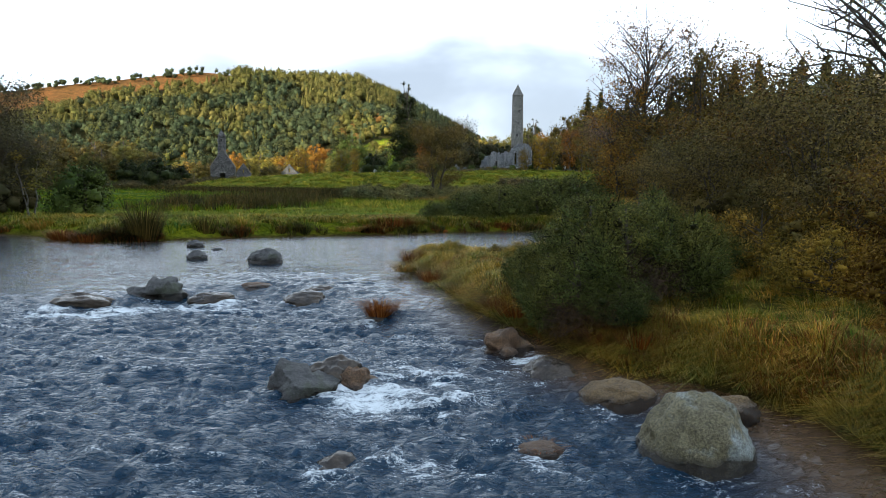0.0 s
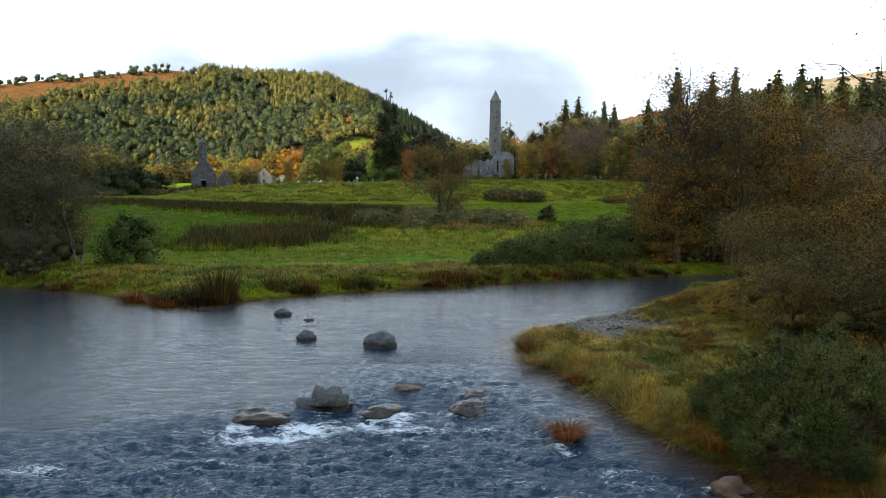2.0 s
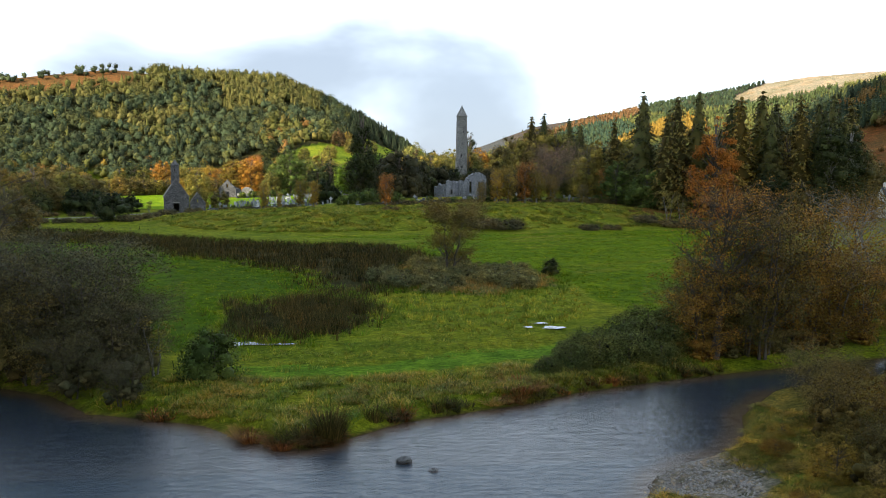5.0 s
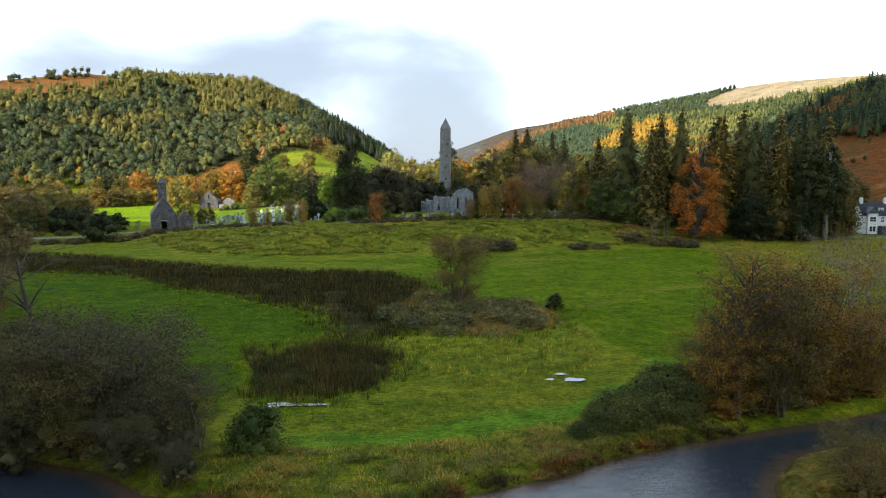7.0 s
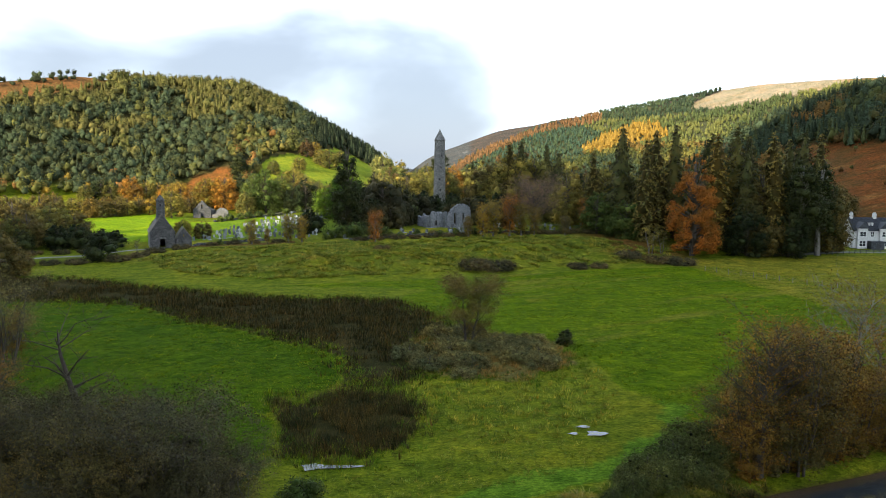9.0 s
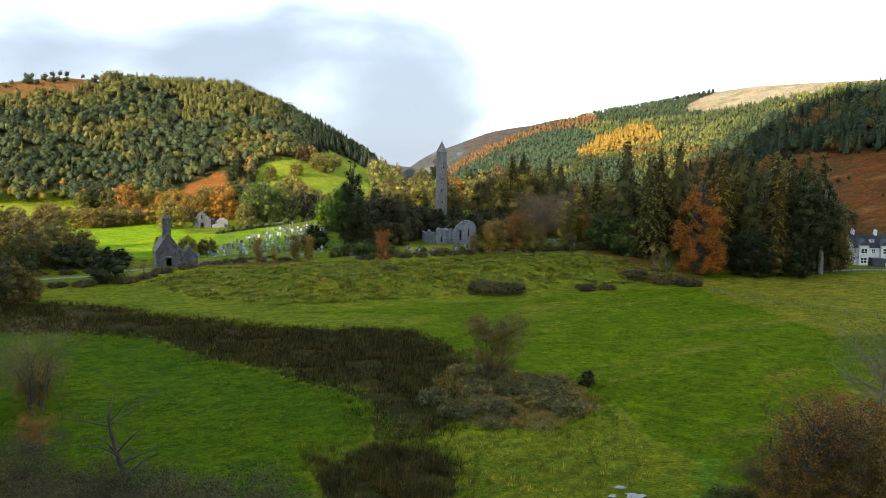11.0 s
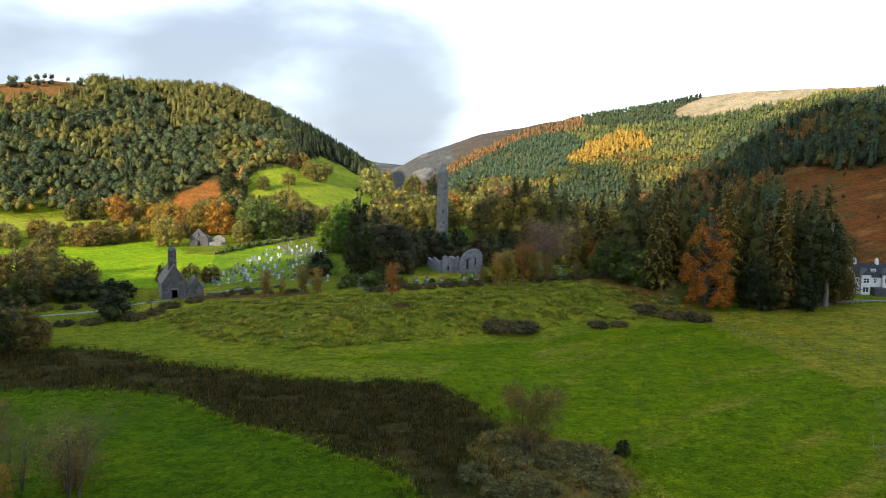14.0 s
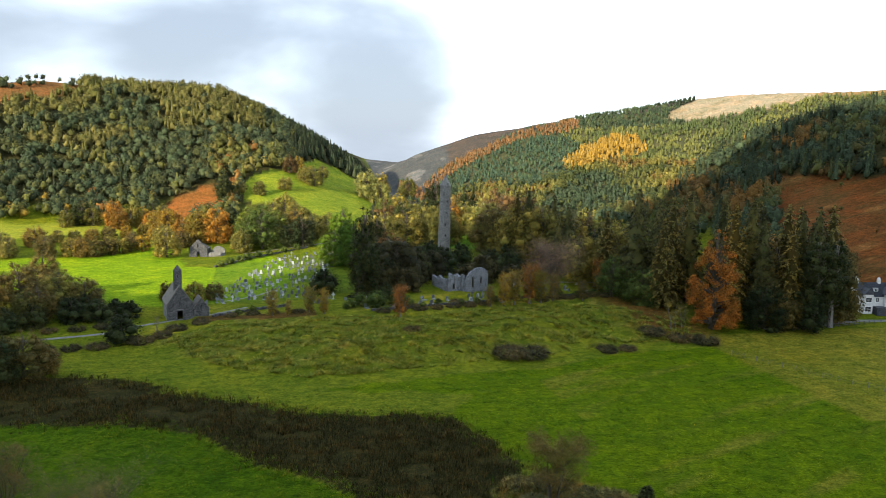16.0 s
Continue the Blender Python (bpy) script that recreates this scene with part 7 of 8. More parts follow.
CYPRESS = dome("dark_cypress", "tall dense dark green cypress", "tree", "cypress", 234, 28, 12, 12000, 0.42, 0.0, 0.28, 18, lobe=(0.3, 0.5), around=5, core=2)
YEW = [dome("yew_tree", "round black-green yew among the graves", "tree", "dark", 235, 9, 12, 3400, 0.42, 0.0, 0.05, 8), dome("yew_tree", "spreading bronze-dark yew before the tower", "tree", "yewbrown", 236, 11, 15, 3600, 0.45, 0.0, 0.1, 8)]
BIRCH = {k: broadleaf("birch_tree", "slender birch with %s leaves" % w, "tree", k, 240 + i, 9, 4.6, 0.06, 4600, 0.26, 1, 36, 4, 0.09, BARK_PALE, rise=0.9, fill=0.25)
         for i, (k, w) in enumerate((("gold", "golden"), ("brown", "brown"), ("copper", "copper-orange")))}
MAUVE = broadleaf("bare_mauve_tree", "bare spreading tree with mauve twigs", "tree", "mauve", 251, 14, 17, 0.2, 9500, 0.34, 1, 48, 6, 0.05, shape=0.25)
LAUREL = dome("green_shrub", "dense green shrub by the terrace wall", "bush", "green", 252, 5, 7.5, 2600, 0.3, 0.0, 0.05, 7)
BRAMBLE = dome("bramble_bank", "low dark mound of bramble on the slope", "bush", "bramble", 253, 2.7, 10, 15000, 0.30, 0.0, 0.05, 6, 0.16, hollow=0.15, lobe=(0.2, 0.42), around=16, core=2, heart=0.3, spines=2500)
PINE = dome("scots_pine", "dark flat-topped pine tree on the slope", "tree", "dark", 254, 16, 12, 3000, 0.5, 0.3, 0.05, 7)
CEDAR = dome("tall_fir", "tall dark fir on a bare pale trunk", "tree", "dark", 256, 31, 14, 5200, 0.6, 0.27, 0.25, 9, bark=BARK_PALE)
SPROUT = broadleaf("grey_sapling", "grey-green thin sapling in rough grass", "tree", "olive", 255, 8, 4, 0.15, 1300, 0.28, 3, 20, 4, 0.07, BARK_PALE, rise=0.9)
SALLOW = broadleaf("sallow_tree", "thinly leaved grey-green sallow with many stems", "tree", "sage", 257, 10.5, 13, 0.08, 7500, 0.15, 5, 40, 6, 0.05, BARK, rise=0.8)


OAK_ROW, YEW_ROW = [], []


def plant(kind, x, y, tall, squat=1.0):
    """A tree of a given height from the stock above."""
    if kind in OAK:
        ob = OAK[kind][int(abs(x * 7 + y)) % 2]
    else:
        ob = {"LIME": LIME, "CYP": CYPRESS, "YEL": YELLOW, "PINE": PINE}[kind]
    full = 28.0 if kind == "CYP" else 16.0
    s = (tall / full) ** 0.8 * squat
    place(ob, x, y, s, x * 37 + y, 0.1, tall / full / s)


place(CYPRESS, -11.8, 248, 1.0, 0, 0.1, 1.1)
for row in [(1, 262, 1.5), (8, 268, 1.35), (-4, 257, 1.2), (14, 276, 1.1), (22, 280, 1.0), (-9, 252, 1.05), (-3, 270, 1.35), (30, 288, 0.9), (31, 262, 0.9), (38, 275, 1.0), (44, 263, 0.85), (23, 253, 0.7), (39, 255, 0.7), (20, 292, 1.0), (46, 280, 1.0)]:
    YEW_ROW.append(row)
for x, y, s, k in [(-23, 261, 0.95, 0), (6, 262, 1.0, 1), (-3, 255, 0.9, 1), (15, 272, 1.0, 1), (2, 248, 0.75, 1), (12, 285, 0.9, 1), (23, 262, 0.7, 0), (36, 268, 0.75, 0), (-6, 243, 0.6, 0), (28, 255, 0.6, 0)]:
    place(YEW[k], x, y, s, x * 13)
for x, y, s in YEW_ROW:
    place(YEW[int(abs(x)) % 2], x, y, s, x * 23, 0.1, 1.05)
for x, y, s in [(-10, 234, 1.0), (-4, 233, 0.9), (-14, 236, 0.8), (-18, 234, 0.6), (88, 246, 0.6), (-1, 232, 0.6), (-58, 319, 0.55), (-55, 325, 0.6), (-51, 331, 0.55), (-48, 336, 0.6), (-44, 341, 0.6), (-39, 345, 0.55), (-33, 349, 0.6), (-27, 353, 0.6), (8, 230, 0.4), (20, 230, 0.4), (34, 233, 0.45), (42, 236, 0.5), (-8, 228.5, 0.35), (3, 228.5, 0.4), (15, 229, 0.35), (26, 231, 0.4), (47, 237, 0.45), (56, 239, 0.4), (70, 239, 0.5), (76, 239, 0.5), (50, 238, 0.5), (62, 239, 0.5), (-50, 238, 0.35), (-46, 241, 0.4)]:
    place(LAUREL, x, y, s, x * 29)
for x, y, s, k in [(-5.4, 220, 1.05, "copper"), (-40.5, 232, 0.85, "gold"), (-30, 231, 0.9, "gold"), (-26, 229, 0.85, "gold"), (-36, 231, 0.5, "gold"), (23, 226, 0.75, "brown"), (27.5, 226.5, 1.1, "gold"), (31, 227.5, 1.2, "gold"), (36.5, 229, 1.4, "copper"), (40, 228.5, 1.1, "gold"), (45, 231, 1.0, "brown"), (55.6, 233, 0.75, "brown"), (67, 246, 1.15, "copper")]:
    place(BIRCH[k], x, y, s, x * 17)
place(MAUVE, 48.5, 242, 1.15, 0)
place(CEDAR, 115.3, 200.5, 1.0, 0)
place(CEDAR, 122.5, 202.5, 0.95, 140)
place(COPPER, 84.6, 205.5, 1.0, 30)
for k, (x, y, h) in enumerate([(76, 238, 36), (84, 230, 35), (92, 233, 37), (97, 216, 35), (105, 219, 37), (114, 214, 36), (121, 209, 36), (130, 214, 36), (103, 230, 35), (119, 235, 34), (66, 272, 26), (110, 206, 30), (88, 246, 30), (126, 224, 34), (66, 286, 27), (52.5, 290, 27), (57.5, 291, 28)]):
    place(SPRUCE[(0, 2, 1, 2, 0, 2)[k % 6]], x, y, h / 32, x * 31, 0.1, 1.0)
for row in [("olive", 79, 226, 26), ("dark", 86, 238, 28), ("olive", 71, 250, 24), ("dark", 98, 224, 30), ("olive", 91, 216, 24), ("dark", 104, 211, 28), ("brown", 110, 212, 27), ("dark", 117, 206, 29), ("dark", 124, 207, 27), ("olive", 95, 240, 29), ("dark", 111, 222, 31), ("brown", 128, 208, 24), ("dark", 121, 216, 31), ("olive", 64, 256, 20), ("dark", 60, 266, 19), ("olive", 80, 258, 25), ("green", 68, 238, 15), ("green", 75, 230, 14), ("dark", 100, 203, 15), ("brown", 106, 203, 12), ("dark", 112, 201, 14)]:
    OAK_ROW.append(row)
for row in [("LIME", -9, 300, 21), ("LIME", -15, 308, 16), ("CYP", 3, 318, 19), ("russet", 5, 300, 14), ("olive", 20, 345, 18), ("olive", 28, 352, 16), ("olive", 36, 338, 20), ("olive", 9, 338, 19), ("green", 17, 385, 19), 
            ("olive", 39, 472, 16), ("orange", 44, 362, 18), ("olive", 52, 365, 17), ("YEL", 58, 352, 21), ("russet", 73, 372, 24), ("brown", 49, 310, 21), ("russet", 63, 306, 24), ("brown", -95, 190, 12), ("dark", -100, 187, 12), ("brown", -91, 193, 8), ("dark", -105, 192, 14), ("gold", 150, 264, 12), ("brown", 162, 276, 14), ("orange", 171, 268, 9), ("olive", 55, 322, 16), ("PINE", 64, 402, 20), ("CYP", 46, 400, 27), ("CYP", 43, 402, 25), ("olive", 53, 302, 19), ("olive", 55, 290, 25),
            ("olive", 61, 285, 25), ("olive", 68, 287, 23), ("gold", 73, 282, 21), ("dark", 78, 276, 19), ("olive", 82, 268, 22), ("brown", 60, 340, 17), ("gold", 66, 325, 19), ("olive", 76, 318, 20), ("russet", 84, 300, 20), ("olive", 88, 290, 21), ("gold", 96, 300, 18), ("olive", 98, 275, 22),
            ("gold", -71, 385, 17), ("PINE", -62, 470, 14), ("orange", -78, 392, 13), ("green", -48, 380, 19), ("green", -37, 388, 17), ("brown", -26, 392, 15), ("olive", -19, 380, 14), ("olive", -52, 366, 9), ("olive", -85, 378, 11), ("brown", -77, 374, 8), ("olive", -42, 476, 10), ("olive", -27, 486, 9),
            ("gold", -11, 520, 10), ("gold", -16, 540, 10), ("olive", 0, 540, 10), ("gold", -60, 400, 14), ("olive", -10, 392, 13), ("green", -2, 378, 11), ("olive", 4, 396, 9), ("brown", -32, 402, 13), ("olive", 12, 410, 8), ("olive", -20, 420, 12),
            ("brown", -113, 256, 15), ("brown", -110, 272, 16), ("olive", -101, 252, 14), ("brown", -94, 251, 11), ("brown", -116, 238, 15), ("olive", -106, 238, 11), ("brown", -124, 246, 16), ("brown", -104, 240, 12), ("olive", -122, 232, 12),
            ("olive", -126, 395, 6), ("brown", -119, 398, 6.5), ("brown", -112, 401, 7), ("gold", -105, 405, 7), ("gold", -98, 410, 7), ("gold", -90, 412, 7), ("olive", -132, 390, 7), ("brown", -139, 380, 10), ("orange", -112, 432, 12), ("orange", -97, 436, 10), ("orange", -87, 432, 11), ("brown", -122, 366, 7), ("olive", -108, 378, 6), ("brown", -100, 388, 6.5), ("gold", -92, 398, 7), ("olive", -150, 372, 9), ("gold", -82, 404, 8),
            ("brown", -128, 352, 11), ("olive", -119, 354, 9), ("brown", -114, 352, 10), ("brown", -110, 353, 9), ("brown", -105, 356, 8), ("olive", -101, 360, 8), ("brown", -97, 363, 8), ("gold", -93, 366, 8), ("orange", -116, 442, 16), ("olive", -108, 440, 13), ("olive", -81, 349, 14), ("gold", -94, 426, 12), ("gold", -88, 424, 13), ("orange", -62, 384, 19), ("gold", -68, 388, 17),
            ("green", -42, 362, 22), ("green", -48, 366, 16), ("PINE", -62, 474, 19), ("olive", -30, 424, 20), ("olive", -36, 420, 18), ("dark", -24, 360, 16), ("dark", -30, 362, 13), ("LIME", -5, 371, 18), ("CYP", 9, 372, 17), ("YEL", 28, 525, 22), ("YEL", 36, 520, 18), ("olive", 46, 580, 20), ("olive", 64, 570, 19), ("olive", -8, 508, 14), ("olive", -14, 512, 12), ("russet", -22, 524, 13), ("YEL", -31, 551, 13), ("olive", -50, 356, 12),
            ("russet", 16, 380, 19), ("olive", 31, 390, 16), ("olive", 33, 366, 18), ("dark", 24, 372, 18), ("olive", -24, 414, 17), ("dark", -134, 455, 14), ("dark", -120, 460, 14), ("olive", -128, 450, 12), ("olive", -140, 446, 11), ("gold", -103, 446, 11), ("dark", -98, 450, 14), ("olive", -92, 446, 13), ("brown", -150, 355, 10), ("olive", -142, 352, 10), ("brown", -158, 360, 11),
            ("brown", -72, 262, 7), ("olive", -64, 260, 7.5), ("brown", -58, 263, 6), ("brown", 141, 244, 12), ("olive", 150, 248, 14), ("brown", 168, 252, 13), ("brown", 136, 232, 9), ("green", 134, 210, 4), ("brown", 156, 258, 15), ("olive", 72, 250, 9), ("green", 84, 232, 10)]:
    plant(*row)
for kind, x, y, tall in OAK_ROW:
    if tall > 15 and (kind == "dark" or (kind == "olive" and int(x) % 2)):
        ob = SPRUCE[2] if kind == "olive" else SPRUCE[int(x) % 2]
        place(ob, x, y, tall / 32 * 1.1, x * 53 + y, 0.1, 1.0)
    else:
        plant(kind, x, y, tall)
for x, y, s in [(-78.8, 217.5, 0.58), (-92, 246, 0.5), (-97, 244, 0.45), (-56, 402, 1.1), (-100, 250, 0.5), (-88, 238, 0.5), (-95, 238, 0.55), (-80, 241, 0.4), (-84, 243, 0.42), (-104, 234, 0.5), (-110, 230, 0.5)]:
    place(PINE, x, y, s, x * 7) if s > 1 else place(YEW[0], x, y, s * 1.5, x * 7)
for x, y, s in [(17, 189, 1.0), (23, 188.5, 0.95), (45, 191.5, 0.6), (51, 192, 0.55), (-96, 212, 0.6), (-90, 212.5, 0.55), (-84, 213, 0.6), (-74, 216, 0.7), (-69, 219, 0.6), (-66, 224, 0.6), (70, 198, 0.8), (76, 195, 0.85), (64, 203, 0.8), (-5, 205, 0.5), (-60, 229, 0.6), (0, 230, 0.5), (14, 231, 0.5), (60, 238, 0.6), (48, 237, 0.6), (82, 238, 0.7), (-92, 229.5, 0.5), (-86, 231, 0.5), (-99, 229, 0.5), (-9, 227, 0.5), (-4, 227, 0.45), (2, 227, 0.5), (7, 227.2, 0.45), (12, 227.5, 0.5), (17, 228, 0.5), (22, 229, 0.45), (42, 233, 0.5), (52, 236, 0.5), (57, 237, 0.5), (65, 237.5, 0.5), (72, 237.5, 0.5), (-52, 235, 0.4), (-46, 236, 0.45), (-40, 235, 0.4), (-33, 234, 0.45)]:
    place(BRAMBLE, x, y, s, x * 19)
for x, y, s in [(71.6, 205, 1.0), (76, 207, 0.8), (-71, 224, 0.5), (-30.6, 58.4, 0.6)]:
    place(SPROUT, x, y, s, x * 3)
place(SALLOW, -66, 110, 1.0, 20)
place(SALLOW, -73.5, 113, 0.8, 140)


for stock in (GORSE, BROOM, SCRUB, ALDER, THICKET, SPRUCE, YEW, *OAK.values(), BIRCH.values(), (LIME, YELLOW, CYPRESS, PINE, COPPER, MAUVE, LAUREL, BRAMBLE, SPROUT, CEDAR)):
    for ob in list(stock):      # stock that found no place is taken away
        if ob.name not in PLACED:
            for o in (*ob.children_recursive, ob):
                bpy.data.objects.remove(o)


# ---- woods on the hills ----
def far_wood(name, spots, heights, widths, kinds, tints, label, seed, n_cards=46, size=0.16, core=3):
    """A wood seen far off, as one mass of separate trees: pointed (0) or lobed round (1) crowns of many sprays, each tree with its own tone."""
    r = np.random.default_rng(seed)
    n = len(spots)
    z0 = ground_height(spots[:, 0], spots[:, 1]) - 0.4
    t = r.random((n, n_cards)) ** 0.8
    a = r.uniform(0, 2 * math.pi, (n, n_cards))
    rad = 0.5 * (1 - t) ** 0.85 * r.uniform(0.55, 1.05, (n, n_cards)) + 0.02
    cone = np.stack([np.cos(a) * rad, np.sin(a) * rad, 0.05 + 0.95 * t], -1)
    cone_out = np.stack([np.cos(a), np.sin(a), np.full_like(a, 0.45)], -1)
    lobes = 6
    lc = r.normal(size=(n, lobes, 3))
    lc /= np.linalg.norm(lc, axis=2)[..., None]
    lc[..., 2] = np.abs(lc[..., 2]) * 0.9 - 0.25
    pick = r.integers(0, lobes, (n, n_cards))
    d = r.normal(size=(n, n_cards, 3))
    d /= np.linalg.norm(d, axis=2)[..., None]
    d[..., 2] = np.where(d[..., 2] < -0.35, -d[..., 2], d[..., 2])
    ball = np.take_along_axis(lc, pick[..., None], 1) * 0.27 + d * r.uniform(0.18, 0.27, (n, n_cards, 1))
    ball[..., 2] = ball[..., 2] * 1.45 + 0.46
    pointed = (kinds == 0)[:, None, None]
    q = np.where(pointed, cone, ball)
    out = np.where(pointed, cone_out, d + np.array([0, 0, 0.2]))
    # solid heart of each crown: the hull of its lobes, or a ragged cone
    v0, f0 = quad_ball(core)
    C = lc * 0.27
    along = np.einsum("vk,nlk->nvl", v0, C)
    disc = 0.22 ** 2 - ((C ** 2).sum(-1)[:, None] - along ** 2)
    hull = np.where(disc > 0, along + np.sqrt(np.maximum(disc, 0)), 0.12).max(2) * r.uniform(0.5, 0.86, (n, len(v0)))
    hull = v0[None] * hull[..., None]
    hull[..., 2] = hull[..., 2] * 1.45 + 0.46
    level = np.clip(v0[:, 2] * 0.5 + 0.5, 0, 1)
    flat = v0[:, :2] / (np.linalg.norm(v0[:, :2], axis=1)[:, None] + 1e-6)
    spire = np.concatenate([flat[None] * (0.40 * (1 - level[None, :, None]) ** 0.85 * r.uniform(0.65, 1.15, (n, len(v0), 1))), np.broadcast_to(0.03 + 0.92 * level[None, :, None], (n, len(v0), 1))], 2)
    heart = np.where(pointed, spire, hull)

    def stand(q):
        return np.stack([spots[:, 0, None] + q[..., 0] * widths[:, None], spots[:, 1, None] + q[..., 1] * widths[:, None], z0[:, None] + heights[:, None] * q[..., 2]], -1)

    c = stand(q)
    long = (heights[:, None] * size * r.uniform(0.7, 1.3, (n, n_cards)) * np.where(kinds[:, None] == 0, 1.2 - 0.5 * t, 1.0)).ravel()
    hf = (f0[None] + (np.arange(n) * len(v0))[:, None, None]).reshape(-1, 4)
    v, f = join_quads(cards(c.reshape(-1, 3), out.reshape(-1, 3), long, 0.72, r, 0.45), (stand(heart), hf))
    ob = mesh_object(name, v, f, LEAF["wood"], corners=4)
    at = ob.data.color_attributes.new("tint", "FLOAT_COLOR", "POINT")
    rgba = np.ones((len(v), 4), np.float32)
    rgba[:, :3] = np.concatenate([np.repeat(tints, n_cards * 4, 0), np.repeat(tints, len(v0), 0)])
    at.data.foreach_set("color", rgba.ravel())
    return tagged(ob, label, "wood", kind="stuff")


def ring_spots(b0, b1, r0, r1, spacing, r):
    """Jittered spots over a sector about the hub, evenly dense."""
    area = radians(b1 - b0) * (r1 ** 2 - r0 ** 2) / 2
    n = int(area / spacing ** 2)
    b = np.radians(r.uniform(b0, b1, n))
    q = np.sqrt(r.uniform(r0 ** 2, r1 ** 2, n))
    return np.stack([HUB[0] + np.sin(b) * q, HUB[1] + np.cos(b) * q], 1)


def mixed(r, n, palette, weights):
    return np.array(palette)[r.choice(len(palette), n, p=np.array(weights) / sum(weights))] * r.uniform(0.8, 1.22, (n, 1))


def stands(r, x, y, size, palette):
    """Tones that change from stand to stand, with a little of each tree's own."""
    k = (fbm(x / size + 11, y / size + 3, 3) * 1.3 + 0.5 + r.normal(0, 0.07, len(x))) * len(palette)
    return np.array(palette)[np.clip(k.astype(int), 0, len(palette) - 1)] * r.uniform(0.85, 1.18, (len(x), 1))


PINE_T, SPRUCE_T, LARCH_T, GOLD_T, RUST_T, OLIVE_T, BLUE_T = (0.066, 0.092, 0.050), (0.042, 0.056, 0.032), (0.145, 0.136, 0.046), (0.25, 0.175, 0.035), (0.19, 0.10, 0.032), (0.115, 0.122, 0.036), (0.070, 0.112, 0.072)


def build_woods():
    r = np.random.default_rng(301)
    s = ring_spots(-31, 6.5, 425, 690, 4.1, r)
    x, y = s.T
    b, q = polar(x, y)
    z = ground_height(x, y)
    top = (z + 2.5 * fbm(x / 20, y / 20, 3) > moor_line(b)) * (b < -11)
    keep = (top < 0.5) & (z > 5.5 - 1.5 * fbm(x / 20, y / 20, 2)) & ~inside(x, y, HILL_FIELD) & ~inside(x, y, BRACKEN) & ~((b > -3.5) & (q < 470))
    s, x, y, b, z = s[keep], x[keep], y[keep], b[keep], z[keep]
    n = len(s)
    larch = fbm(x / 75 + 5, y / 55, 3)
    edge = moor_line(b) - z
    tint = mixed(r, n, [PINE_T, (0.082, 0.094, 0.040), SPRUCE_T, OLIVE_T], [5, 3, 2, 0.6])
    is_l = (larch > 0.24) | ((edge < 15 + 9 * fbm(x / 30, y / 30, 2)) & (b < -8)) | ((b > -8) & (z > 58 + 8 * fbm(x / 30, y / 30, 2)) & (b < -1))
    is_l &= r.random(n) < 0.92
    tint[is_l] = mixed(r, is_l.sum(), [LARCH_T, (0.135, 0.132, 0.042), OLIVE_T], [3, 4, 2])
    oak = (b > -5) & (z < 48) & (fbm(x / 28 + 40, y / 28, 3) > -0.05)
    tint[oak] = mixed(r, oak.sum(), [OLIVE_T, (0.17, 0.15, 0.045), PINE_T, RUST_T], [4, 2, 2, 0.6])
    low = (z < 15 + 6 * fbm(x / 30, y / 30, 2)) & (r.random(n) < 0.6)
    tint[low] = mixed(r, low.sum(), [GOLD_T, OLIVE_T, RUST_T, PINE_T, SPRUCE_T], [1.2, 3.5, 0.8, 3, 1.5])
    end = ((b > 0.8) & (z > 26)) | (b > 2.6)
    tint[end] = mixed(r, end.sum(), [SPRUCE_T, PINE_T], [4, 1])
    kind = np.where(is_l, (r.random(n) < 0.7).astype(int), 1)
    kind[end] = 0
    kind[r.random(n) < 0.03] = 0
    h = np.where(kind == 0, r.uniform(7.5, 10.5, n), r.uniform(6.5, 10, n)) * (0.9 + 0.1 * step(5, 30, z)) * np.where(low, 1.2, 1.0)
    far_wood("hillside_wood", s, h, np.where(kind == 0, h * 0.55, h * 0.92), kind, tint, "mixed pine, larch and oak wood on the hillside", 302, 48, 0.12, 2)
    # scattered pines along the moor skyline
    b = np.concatenate([r.normal(m, 0.5, 9) for m in (-29, -27, -25.2, -23.6, -22, -20.4, -18.8, -17, -15.2, -13.2)])
    q = r.uniform(640, 655, len(b))
    s = np.stack([HUB[0] + np.sin(np.radians(b)) * q, HUB[1] + np.cos(np.radians(b)) * q], 1)
    n = len(s)
    h = r.uniform(3.6, 6.8, n)
    far_wood("skyline_pines", s, h, h * 1.05, np.ones(n, int), mixed(r, n, [SPRUCE_T, PINE_T], [2, 1]), "dark windblown pines along the moor skyline", 303, 50, 0.13)
    # near right-hand hillside
    s = ring_spots(15, 44, 300, 640, 5.2, r)
    x, y = s.T
    b, q = polar(x, y)
    z = ground_height(x, y)
    bracken = (b > 34) & (z < 35 + 4 * fbm(x / 25, y / 25, 3))
    keep = ~far_side(x, y) & (z > 7) & ~(bracken & (r.random(len(s)) > 0.10)) & (y > 262) & ((x > 40) | (y > 330))
    s, x, y, b, q, z = s[keep], x[keep], y[keep], b[keep], q[keep], z[keep]
    n = len(s)
    mix = fbm(x / 45, y / 45, 3)
    tint = mixed(r, n, [SPRUCE_T, PINE_T, (0.075, 0.085, 0.032)], [4, 3, 2])
    aut = (mix > 0.02) | (r.random(n) < 0.15) | (z < 24) | (b < 24)
    aut &= r.random(n) < 0.85
    tint[aut] = stands(r, x[aut], y[aut], 24, [PINE_T, OLIVE_T, (0.085, 0.098, 0.034), (0.125, 0.11, 0.036), (0.16, 0.10, 0.034), (0.23, 0.125, 0.034)])
    kind = np.where(aut, 1, (r.random(n) < 0.4).astype(int))
    h = np.where(kind == 0, r.uniform(9, 13.5, n), r.uniform(7, 11.5, n))
